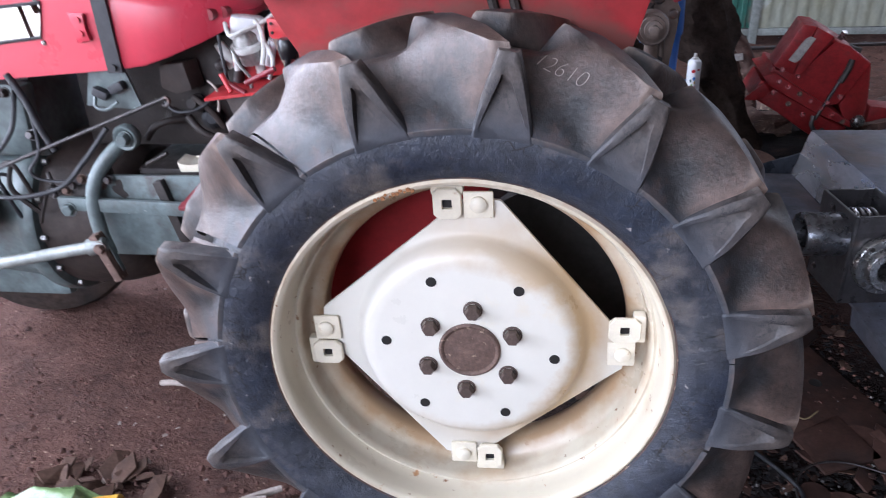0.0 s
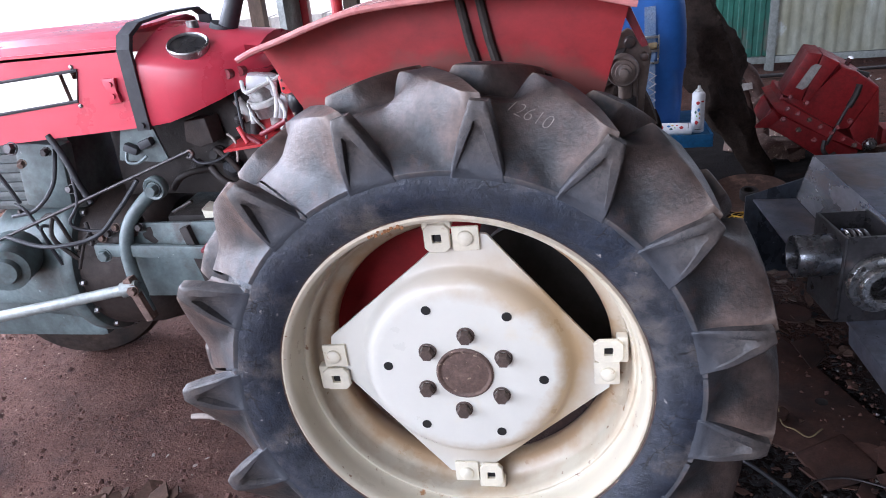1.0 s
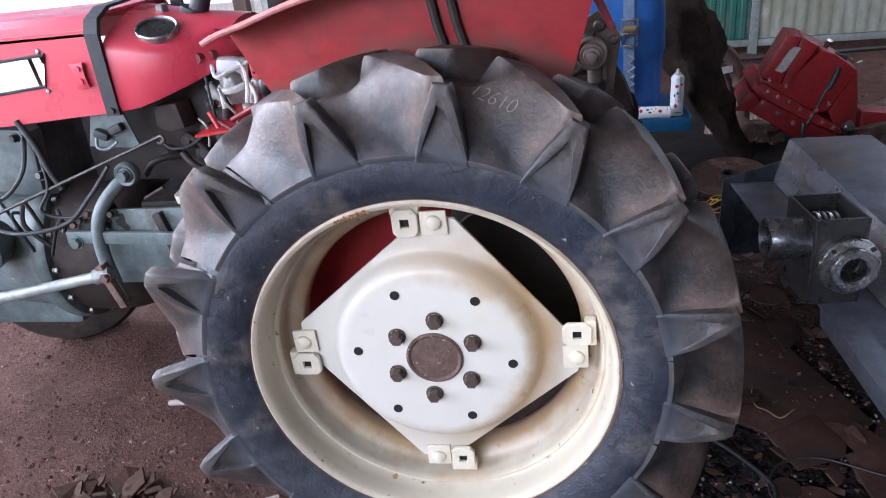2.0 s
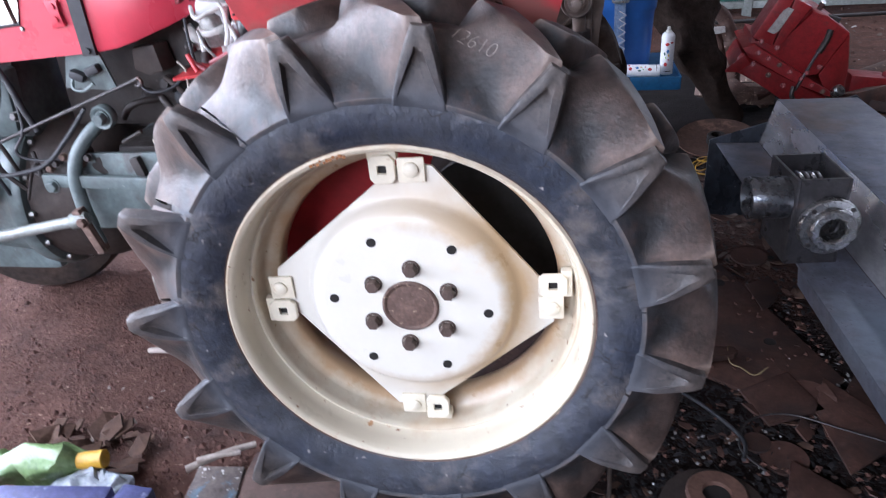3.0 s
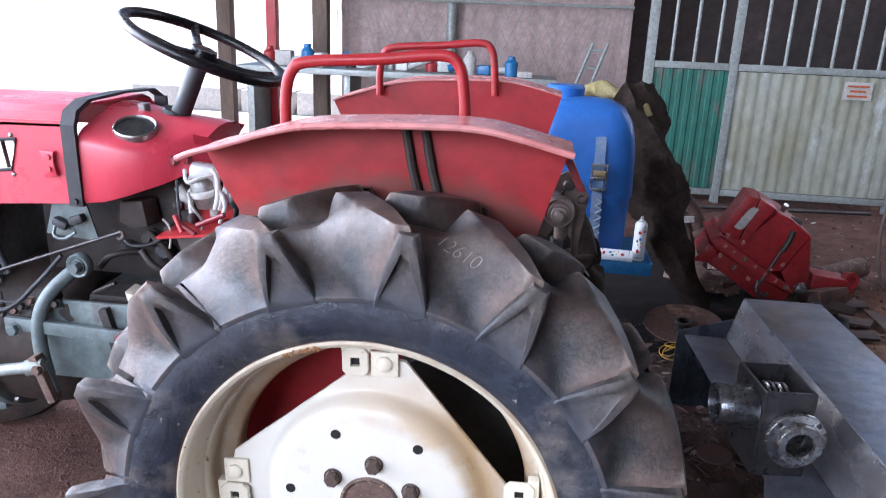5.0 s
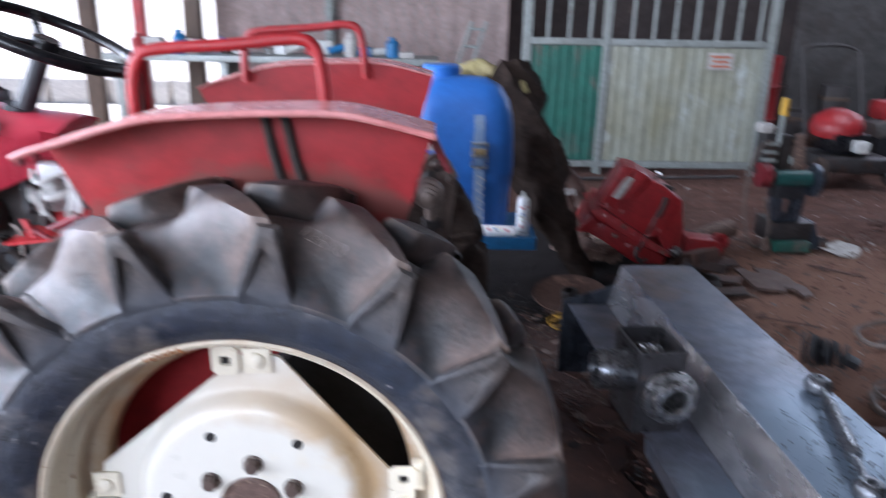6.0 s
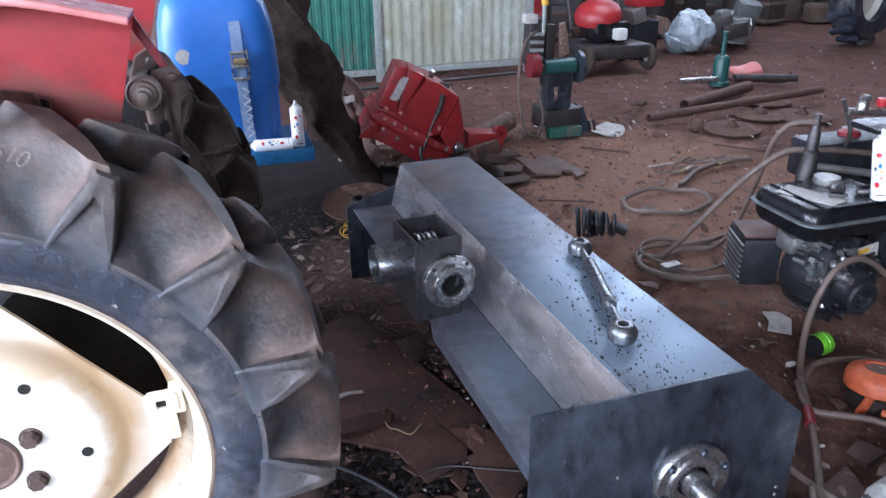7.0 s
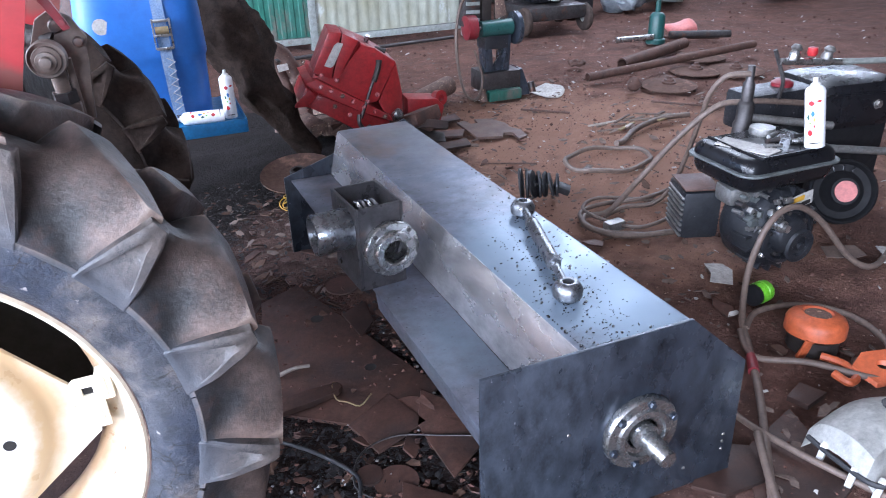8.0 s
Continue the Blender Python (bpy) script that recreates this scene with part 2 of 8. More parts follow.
RUST = (0.13, 0.055, 0.03)
M = {
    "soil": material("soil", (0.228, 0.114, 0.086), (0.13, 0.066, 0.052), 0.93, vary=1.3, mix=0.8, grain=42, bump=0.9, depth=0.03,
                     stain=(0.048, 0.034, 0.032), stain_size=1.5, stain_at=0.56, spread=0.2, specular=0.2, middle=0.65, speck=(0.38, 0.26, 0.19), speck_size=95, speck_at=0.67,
                     # Shade by tank and tiller darkened into the earth; first entry painted lighter.
                     tone_patches=(((2.2, 1.9, 0), 1.2, (0.275, 0.15, 0.105)), ((0.6, 2.15, 0), 1.05, (0.014, 0.0105, 0.01)), ((0.85, 2.75, 0), 0.85, (0.014, 0.0105, 0.01)), ((0.66, 0.3, 0), 0.72, (0.032, 0.021, 0.019)), ((1.0, 1.4, 0), 0.5, (0.085, 0.048, 0.039)))),
    "soil_chip": material("soil_chip", (0.17, 0.08, 0.06), (0.07, 0.04, 0.035), 0.92, vary=9, grain=60, specular=0.2, per_object=0.3),
    "dry_leaf": material("dry_leaf", (0.15, 0.085, 0.06), (0.07, 0.04, 0.03), 0.85, vary=16, grain=60, specular=0.2),
    "sidewall": material("sidewall", (0.024, 0.035, 0.06), (0.07, 0.076, 0.092), 0.42, vary=4.5, mix=2.0, grain=60, bump=0.7, depth=0.006,
                         stain=(0.15, 0.125, 0.105), stain_size=6, stain_at=0.53, spread=0.18, specular=0.5, middle=0.8, speck=(0.27, 0.25, 0.24), speck_size=60, speck_at=0.7, crack=32.0),
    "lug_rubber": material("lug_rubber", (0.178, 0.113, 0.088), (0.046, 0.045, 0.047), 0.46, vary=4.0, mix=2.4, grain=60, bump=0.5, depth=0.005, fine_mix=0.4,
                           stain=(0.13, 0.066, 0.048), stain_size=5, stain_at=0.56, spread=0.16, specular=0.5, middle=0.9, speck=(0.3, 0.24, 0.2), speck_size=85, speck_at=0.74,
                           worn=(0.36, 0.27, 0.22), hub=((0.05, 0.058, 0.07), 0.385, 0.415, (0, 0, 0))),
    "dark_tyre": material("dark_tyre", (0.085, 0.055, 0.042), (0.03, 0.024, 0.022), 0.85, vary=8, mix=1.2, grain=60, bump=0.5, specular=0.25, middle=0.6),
    # Brown towards the well is dust plus the recess's shade painted in.
    "cream": material("cream", (0.66, 0.605, 0.49), (0.6, 0.53, 0.39), 0.36, vary=3, mix=0.25, grain=24, bump=0.03, depth=0.002, fine_mix=0.08,
                      stain=(0.4, 0.2, 0.085), stain_size=23, stain_at=0.635, spread=0.05, middle=0.06, speck=(0.2, 0.09, 0.04), speck_size=60, speck_at=0.685, worn=(0.34, 0.17, 0.07), worn_at=0.545, hub=((0.44, 0.29, 0.165), 0.256, 0.292, (0, -0.65, 0.52))),
    "tab_cream": material("tab_cream", (0.84, 0.78, 0.65), (0.78, 0.7, 0.54), 0.4, vary=9, mix=0.4, grain=40, bump=0.05, depth=0.002, fine_mix=0.15,
                          stain=(0.42, 0.25, 0.12), stain_size=40, stain_at=0.62, spread=0.08, middle=0.15),
    # Brown ring: dirt, with the right slope's shade and bounce painted in.
    "white_disc": material("white_disc", (0.73, 0.71, 0.65), (0.7, 0.66, 0.565), 0.36, vary=2.5, mix=0.2, grain=22, bump=0.02, depth=0.002, fine_mix=0.06,
                           stain=(0.7, 0.57, 0.36), stain_size=5, stain_at=0.6, spread=0.25, middle=0.04, speck=(0.28, 0.15, 0.07), speck_size=50, speck_at=0.755, hub=((0.5, 0.35, 0.2), 0.192, 0.25, (0, -0.65, 0.52), 0.145, 0.16)),
    "rust": material("rust", (0.25, 0.155, 0.12), (0.14, 0.088, 0.072), 0.72, 0.2, vary=30, mix=0.9, grain=160, bump=0.5, speck=(0.4, 0.29, 0.21), speck_size=70, speck_at=0.62),
    "earthy_rust": material("earthy_rust", (0.15, 0.085, 0.064), (0.1, 0.06, 0.047), 0.85, vary=9, mix=0.9, grain=80, bump=0.3, specular=0.15, stain=(0.2, 0.115, 0.085), stain_size=12, stain_at=0.55),
    "rust_brown": material("rust_brown", (0.15, 0.075, 0.055), (0.08, 0.045, 0.036), 0.75, 0.15, vary=14, mix=0.9, grain=120, bump=0.4, speck=(0.34, 0.24, 0.19), speck_size=50, speck_at=0.7),
    "matt_black": material("matt_black", (0.008, 0.008, 0.01), (0.016, 0.015, 0.016), 0.7, vary=8, grain=70, bump=0.1, specular=0.25),
    "rust_orange": material("rust_orange", (0.42, 0.17, 0.05), (0.26, 0.1, 0.04), 0.8, vary=40, grain=160, bump=0.3),
    "copper_ring": material("copper_ring", (0.3, 0.165, 0.12), (0.2, 0.11, 0.085), 0.42, 0.4, vary=14, mix=0.8, grain=120, bump=0.1, stain=(0.1, 0.06, 0.045), stain_size=20, stain_at=0.62),
    "bolt": material("bolt", (0.19, 0.13, 0.105), (0.11, 0.078, 0.066), 0.55, 0.35, vary=40, grain=200, bump=0.3),
    "red_hood": material("red_hood", (0.62, 0.045, 0.075), (0.55, 0.05, 0.08), 0.34, vary=2, mix=0.4, grain=25, bump=0.03, fine_mix=0.2,
                         stain=(0.4, 0.14, 0.13), stain_size=8, stain_at=0.66, spread=0.1, specular=0.6, middle=0.12),
    # Fender red paled to carry the sky's glare on the lip.
    "lip_glare": material("lip_glare", (0.7, 0.33, 0.31), (0.6, 0.17, 0.16), 0.24, vary=4, mix=0.8, grain=40, bump=0.1, fine_mix=0.3,
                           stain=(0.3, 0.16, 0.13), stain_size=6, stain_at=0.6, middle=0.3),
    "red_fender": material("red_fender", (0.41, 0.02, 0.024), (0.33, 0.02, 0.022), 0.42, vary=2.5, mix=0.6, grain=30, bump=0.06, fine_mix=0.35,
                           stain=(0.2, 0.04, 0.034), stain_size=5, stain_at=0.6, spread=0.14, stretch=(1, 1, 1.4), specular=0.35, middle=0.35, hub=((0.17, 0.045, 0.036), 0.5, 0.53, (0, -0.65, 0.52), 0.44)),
    "red_cast": material("red_cast", (0.44, 0.024, 0.028), (0.3, 0.022, 0.024), 0.42, vary=6, mix=0.6, grain=70, bump=0.25, depth=0.003,
                         stain=(0.1, 0.03, 0.025), stain_size=9, stain_at=0.62, spread=0.12),
    "black_rubber": material("black_rubber", (0.016, 0.017, 0.021), (0.04, 0.04, 0.045), 0.6, vary=8, grain=60, bump=0.1),
    "black_plastic": material("black_plastic", (0.006, 0.006, 0.008), (0.012, 0.012, 0.014), 0.3, vary=6, grain=90, bump=0.05, specular=0.4,
                              stain=(0.04, 0.033, 0.03), stain_size=16, stain_at=0.7, spread=0.2),
    "engine_dark": material("engine_dark", (0.018, 0.02, 0.026), (0.042, 0.043, 0.048), 0.42, 0.3, vary=12, mix=1.2, grain=70, bump=0.5,
                            stain=(0.1, 0.08, 0.068), stain_size=13, stain_at=0.63, spread=0.15, speck=(0.3, 0.29, 0.28), speck_size=75, speck_at=0.71),
    "green_grey": material("green_grey", (0.19, 0.245, 0.245), (0.1, 0.125, 0.122), 0.45, vary=4, mix=1.2, grain=40, bump=0.15,
                           stain=(0.06, 0.046, 0.04), stain_size=7, stain_at=0.56, spread=0.14, middle=0.5, speck=(0.42, 0.46, 0.45), speck_size=70, speck_at=0.72),
    "grey_cast": material("grey_cast", (0.2, 0.22, 0.22), (0.09, 0.095, 0.09), 0.55, 0.3, vary=6, mix=0.8, grain=60, bump=0.25,
                          stain=(0.05, 0.042, 0.04), stain_size=6, stain_at=0.56, spread=0.14),
    "oily": material("oily", (0.018, 0.015, 0.014), (0.045, 0.032, 0.027), 0.6, 0.2, vary=9, grain=80, bump=0.4, speck=(0.15, 0.13, 0.12), speck_size=60, speck_at=0.72),
    # The blue tint at the near end paints in a sky reflection.
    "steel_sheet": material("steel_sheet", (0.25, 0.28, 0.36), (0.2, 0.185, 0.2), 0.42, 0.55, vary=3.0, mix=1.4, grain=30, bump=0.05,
                            stain=(0.2, 0.135, 0.112), stain_size=3.4, stain_at=0.53, spread=0.2, middle=0.5, speck=(0.05, 0.045, 0.045), speck_size=120, speck_at=0.66, tone_patches=(((0.08, -0.42, 0.43), 0.34, (0.2, 0.255, 0.32)),)),
    # Paler copy of the sheet steel; the slope's reflected light is painted in.
    "sheen_steel": material("sheen_steel", (0.62, 0.62, 0.645), (0.42, 0.4, 0.41), 0.27, 0.75, vary=4.0, mix=1.2, grain=40, bump=0.04,
                           stain=(0.24, 0.2, 0.18), stain_size=5, stain_at=0.6, spread=0.16, middle=0.4, stretch=(1, 0.4, 1)),
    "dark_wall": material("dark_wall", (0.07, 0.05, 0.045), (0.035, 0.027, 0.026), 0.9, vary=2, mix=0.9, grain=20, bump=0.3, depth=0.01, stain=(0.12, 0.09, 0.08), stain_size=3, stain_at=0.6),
    "steel_dark": material("steel_dark", (0.1, 0.118, 0.15), (0.05, 0.06, 0.08), 0.3, 0.5, vary=4, mix=1.5, grain=30, bump=0.06, stretch=(1, 1, 0.6),
                           stain=(0.17, 0.19, 0.23), stain_size=7, stain_at=0.62, spread=0.2, middle=0.85, speck=(0.3, 0.31, 0.35), speck_size=80, speck_at=0.71),
    "steel_bright": material("steel_bright", (0.62, 0.61, 0.6), (0.42, 0.4, 0.38), 0.3, 0.9, vary=14, mix=0.7, grain=120, bump=0.06,
                             stain=(0.16, 0.13, 0.12), stain_size=26, stain_at=0.66, spread=0.15),
    "oiled_steel": material("oiled_steel", (0.32, 0.335, 0.36), (0.15, 0.15, 0.16), 0.3, 0.85, vary=18, mix=0.9, grain=110, bump=0.12,
                            stain=(0.05, 0.042, 0.04), stain_size=22, stain_at=0.6, spread=0.14),
    "housing_steel": material("housing_steel", (0.13, 0.125, 0.13), (0.06, 0.055, 0.058), 0.34, 0.6, vary=9, mix=1.1, grain=90, bump=0.1,
                              stain=(0.14, 0.09, 0.07), stain_size=12, stain_at=0.58, spread=0.16),
    "iron": material("iron", (0.12, 0.11, 0.11), (0.06, 0.053, 0.052), 0.5, 0.7, vary=10, grain=90, bump=0.2,
                     stain=RUST, stain_size=8, stain_at=0.58, spread=0.15),
    "rusty_plate": material("rusty_plate", (0.155, 0.074, 0.054), (0.07, 0.041, 0.034), 0.58, 0.3, vary=5, mix=0.9, grain=70, bump=0.3,
                            stain=(0.04, 0.029, 0.027), stain_size=5, stain_at=0.52, spread=0.2, per_object=0.5, middle=0.6, speck=(0.22, 0.13, 0.09), speck_size=60, speck_at=0.73),
    "brown_plate": material("brown_plate", (0.2, 0.125, 0.1), (0.115, 0.074, 0.062), 0.55, 0.25, vary=6, mix=1.0, grain=70, bump=0.25,
                            stain=(0.06, 0.042, 0.037), stain_size=6, stain_at=0.58, spread=0.16, per_object=0.2, middle=0.55, speck=(0.28, 0.2, 0.16), speck_size=60, speck_at=0.72),
    "blue_tank": material("blue_tank", (0.03, 0.155, 0.5), (0.025, 0.125, 0.42), 0.42, vary=3, mix=0.5, grain=40, bump=0.04, fine_mix=0.2, middle=0.2,
                          stain=(0.07, 0.13, 0.32), stain_size=5, stain_at=0.66, spread=0.15),
    "blue_steel": material("blue_steel", (0.02, 0.2, 0.45), (0.02, 0.14, 0.33), 0.4, vary=6, grain=40, bump=0.05,
                           stain=(0.1, 0.07, 0.06), stain_size=9, stain_at=0.66),
    "webbing": material("webbing", (0.13, 0.25, 0.48), (0.3, 0.38, 0.5), 0.8, vary=25, grain=200, bump=0.4),
    "can_white": material("can_white", (0.72, 0.73, 0.74), (0.66, 0.66, 0.68), 0.25, 0.0, vary=12, mix=0.2, grain=20, bump=0.0, middle=0.05, fine_mix=0.1),
    "green_paint": material("green_paint", (0.02, 0.17, 0.12), (0.03, 0.12, 0.095), 0.5, vary=3, grain=30, bump=0.06,
                            stain=(0.11, 0.1, 0.085), stain_size=5, stain_at=0.54, spread=0.1, stretch=(1, 1, 0.5)),
    "gate_white": material("gate_white", (0.35, 0.37, 0.32), (0.25, 0.24, 0.16), 0.5, vary=1.8, mix=1.2, grain=25, bump=0.08, fine_mix=0.3,
                           stain=(0.46, 0.5, 0.52), stain_size=3, stain_at=0.58, stretch=(1.6, 1, 0.7)),
    "gate_frame": material("gate_frame", (0.4, 0.44, 0.42), (0.28, 0.29, 0.27), 0.5, 0.2, vary=6, grain=50, bump=0.1, stain=RUST, stain_size=7, stain_at=0.64),
    "wall_sheet": material("wall_sheet", (0.5, 0.36, 0.33), (0.4, 0.3, 0.28), 0.7, vary=1.2, mix=0.7, grain=20, bump=0.1,
                           stain=(0.25, 0.18, 0.16), stain_size=2, stain_at=0.6),
    "grey_wall": material("grey_wall", (0.16, 0.152, 0.148), (0.085, 0.076, 0.072), 0.85, vary=2, mix=0.9, grain=20, bump=0.3, depth=0.01,
                          stain=(0.06, 0.046, 0.042), stain_size=2.4, stain_at=0.54),
    "wood": material("wood", (0.2, 0.14, 0.1), (0.11, 0.075, 0.06), 0.8, vary=5, mix=0.8, grain=60, bump=0.3, stretch=(1, 1, 0.25)),
    "roofing": material("roofing", (0.3, 0.29, 0.28), (0.2, 0.17, 0.15), 0.7, 0.2, vary=1.5, grain=20, bump=0.1),
    "sacking": material("sacking", (0.075, 0.05, 0.039), (0.03, 0.022, 0.019), 0.95, vary=6, mix=0.9, grain=110, bump=0.8, depth=0.008, specular=0.1, middle=0.7),
    "ochre_cloth": material("ochre_cloth", (0.36, 0.3, 0.12), (0.22, 0.17, 0.09), 0.9, vary=6, grain=90, bump=0.4),
    "orange": material("orange", (0.62, 0.13, 0.04), (0.48, 0.1, 0.04), 0.5, vary=9, grain=70, bump=0.1, stain=(0.2, 0.09, 0.06), stain_size=12, stain_at=0.62),
    "hose": material("hose", (0.19, 0.132, 0.104), (0.12, 0.085, 0.07), 0.6, vary=9, grain=80, bump=0.1),
    "lime": material("lime", (0.2, 0.62, 0.03), (0.15, 0.5, 0.03), 0.3, vary=12, grain=80, bump=0.02),
    "yellow": material("yellow", (0.75, 0.42, 0.03), (0.6, 0.33, 0.04), 0.45, vary=10, grain=60, bump=0.03),
    "aluminium": material("aluminium", (0.5, 0.5, 0.49), (0.3, 0.28, 0.26), 0.45, 0.8, vary=16, mix=0.8, grain=120, bump=0.3, stain=(0.08, 0.07, 0.065), stain_size=14, stain_at=0.58),
    "white_plastic": material("white_plastic", (0.75, 0.75, 0.72), (0.6, 0.58, 0.54), 0.5, vary=8, mix=0.5, grain=60, bump=0.1,
                              stain=(0.25, 0.19, 0.15), stain_size=8, stain_at=0.62, spread=0.12),
    "violet_steel": material("violet_steel", (0.115, 0.125, 0.3), (0.07, 0.08, 0.19), 0.42, 0.2, vary=14, mix=0.9, grain=70, bump=0.3, stain=(0.3, 0.32, 0.45), stain_size=30, stain_at=0.6),
    "painted_board": material("painted_board", (0.24, 0.2, 0.18), (0.12, 0.09, 0.08), 0.8, vary=8, mix=0.9, grain=60, bump=0.4,
                              stain=(0.11, 0.24, 0.35), stain_size=8, stain_at=0.54, spread=0.14, middle=0.7, speck=(0.5, 0.48, 0.46), speck_size=70, speck_at=0.63),
    "pale_stick": material("pale_stick", (0.5, 0.43, 0.38), (0.36, 0.29, 0.25), 0.8, vary=12, grain=90, bump=0.2),
    "tan_block": material("tan_block", (0.33, 0.24, 0.115), (0.22, 0.16, 0.085), 0.9, vary=10, grain=120, bump=0.5),
    "bottle_green": material("bottle_green", (0.16, 0.3, 0.1), (0.3, 0.38, 0.2), 0.2, vary=14, grain=40, bump=0.1),
    "film_plastic": material("film_plastic", (0.5, 0.55, 0.58), (0.3, 0.36, 0.42), 0.25, vary=14, mix=0.9, grain=30, bump=0.5, depth=0.01),
    "pink": material("pink", (0.7, 0.22, 0.2), (0.6, 0.2, 0.18), 0.5, vary=10, grain=60, bump=0.05),
    "paper": material("paper", (0.6, 0.58, 0.54), (0.45, 0.41, 0.38), 0.8, vary=12, grain=60, bump=0.1),
    "teal": material("teal", (0.02, 0.11, 0.1), (0.02, 0.07, 0.065), 0.4, vary=12, grain=70, bump=0.1),
    "machined": material("machined", (0.46, 0.46, 0.46), (0.32, 0.315, 0.31), 0.28, 0.9, vary=20, mix=0.6, grain=150, bump=0.05, middle=0.25, stain=(0.1, 0.085, 0.075), stain_size=24, stain_at=0.63, spread=0.12),
    "concrete": material("concrete", (0.78, 0.75, 0.71), (0.66, 0.62, 0.58), 0.9, vary=1.2, grain=20, bump=0.2, middle=0.1),
    "card": material("card", (0.2, 0.14, 0.11), (0.13, 0.09, 0.075), 0.9, vary=8, grain=60, bump=0.2),
    "lug_foot": material("lug_foot", (0.125, 0.096, 0.079), (0.052, 0.05, 0.053), 0.52, vary=12, mix=1.4, grain=100, bump=0.5, depth=0.003,
                         stain=(0.16, 0.125, 0.105), stain_size=12, stain_at=0.54, spread=0.2, specular=0.4, middle=0.75, crack=44.0, worn=(0.15, 0.13, 0.12), worn_at=0.57, hub=((0.05, 0.058, 0.072), 0.36, 0.47, (0, 0, 0))),
    "black_scale": material("black_scale", (0.022, 0.021, 0.024), (0.05, 0.044, 0.043), 0.5, 0.5, vary=30, grain=90, bump=0.3),
    "drum_brown": material("drum_brown", (0.075, 0.05, 0.04), (0.035, 0.027, 0.024), 0.7, 0.2, vary=8, grain=70, bump=0.3, middle=0.5),
    "outside": material("outside", (0.5, 0.44, 0.4), (0.42, 0.37, 0.33), 0.9, vary=1, grain=10, bump=0.1),
    "chalk": material("chalk", (0.55, 0.47, 0.42), (0.4, 0.34, 0.3), 0.9, vary=30, grain=120, bump=0.1),
    # Near-black for print, and for shade painted into holes and the drum gap.
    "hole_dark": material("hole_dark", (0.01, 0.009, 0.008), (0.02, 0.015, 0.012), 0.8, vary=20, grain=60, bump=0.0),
    "black_oil": material("black_oil", (0.008, 0.008, 0.01), (0.014, 0.012, 0.012), 0.12, vary=20, grain=60, bump=0.0),
    "gear_red": material("gear_red", (0.6, 0.03, 0.04), (0.5, 0.03, 0.03), 0.4, vary=10, grain=60, bump=0.03),
    # Red darkened for the foot plate's shade; reused for dull red parts.
    "dark_red": material("dark_red", (0.26, 0.014, 0.024), (0.17, 0.014, 0.02), 0.5, vary=5, mix=0.8, grain=40, bump=0.1, stain=(0.1, 0.05, 0.04), stain_size=8, stain_at=0.62),
    "blue_ink": material("blue_ink", (0.03, 0.15, 0.5), (0.03, 0.2, 0.45), 0.4, vary=20, grain=60, bump=0.0),
}

# mesh helpers


def turned(rx=0, ry=0, rz=0):
    return pose(0, 0, 0, rx, ry, rz)


def box(bm, size, at=(0, 0, 0), turn=None, bevel=0.0):
    g = bmesh.ops.create_cube(bm, size=1.0)["verts"]
    m = Matrix.Translation(at) @ (turn or Matrix()) @ Matrix.Diagonal((*size, 1))
    bmesh.ops.transform(bm, matrix=m, verts=g)
    if bevel:
        e = list({e for v in g for e in v.link_edges})
        bmesh.ops.bevel(bm, geom=e, offset=bevel, segments=2, affect="EDGES", profile=0.6)
    return bm


def rod(bm, a, b, r, r2=None, segs=14, cap=True):
    a, b = Vector(a), Vector(b)
    d = b - a
    m = Matrix.Translation((a + b) / 2) @ d.to_track_quat("Z", "Y").to_matrix().to_4x4()
    bmesh.ops.create_cone(bm, cap_ends=cap, segments=segs, radius1=r, radius2=r if r2 is None else r2, depth=d.length, matrix=m)
    return bm


def lathe(bm, prof, at=(0, 0, 0), turn=None, segs=48, closed=False):
    """Turns (radius, height) pairs round the z axis, then poses them."""
    m = Matrix.Translation(at) @ (turn or Matrix())
    rings = []
    for r, z in prof:
        if r < 1e-6:
            rings.append([bm.verts.new(m @ Vector((0, 0, z)))])
        else:
            rings.append([bm.verts.new(m @ Vector((r * math.cos(2 * math.pi * k / segs), r * math.sin(2 * math.pi * k / segs), z))) for k in range(segs)])
    pairs = list(zip(rings, rings[1:])) + ([(rings[-1], rings[0])] if closed else [])
    for p, q in pairs:
        for k in range(segs):
            j = (k + 1) % segs
            if len(p) == 1 and len(q) > 1:
                bm.faces.new((p[0], q[k], q[j]))
            elif len(q) == 1 and len(p) > 1:
                bm.faces.new((p[k], q[0], p[j]))
            elif len(p) > 1:
                bm.faces.new((p[k], q[k], q[j], p[j]))
    return bm


def spline(points, steps=8, closed=False):
    """Points of a smooth curve through the given ones."""
    p = [Vector(q) for q in points]
    n = len(p)
    out = []
    for i in range(n if closed else n - 1):
        if closed:
            a, b, c, d = p[i - 1], p[i], p[(i + 1) % n], p[(i + 2) % n]
        else:
            a, b, c, d = p[max(0, i - 1)], p[i], p[i + 1], p[min(n - 1, i + 2)]
        for k in range(steps):
            t = k / steps
            out.append(0.5 * (2 * b + (c - a) * t + (2 * a - 5 * b + 4 * c - d) * t * t + (3 * b - a - 3 * c + d) * t ** 3))
    return out if closed else out + [p[-1]]


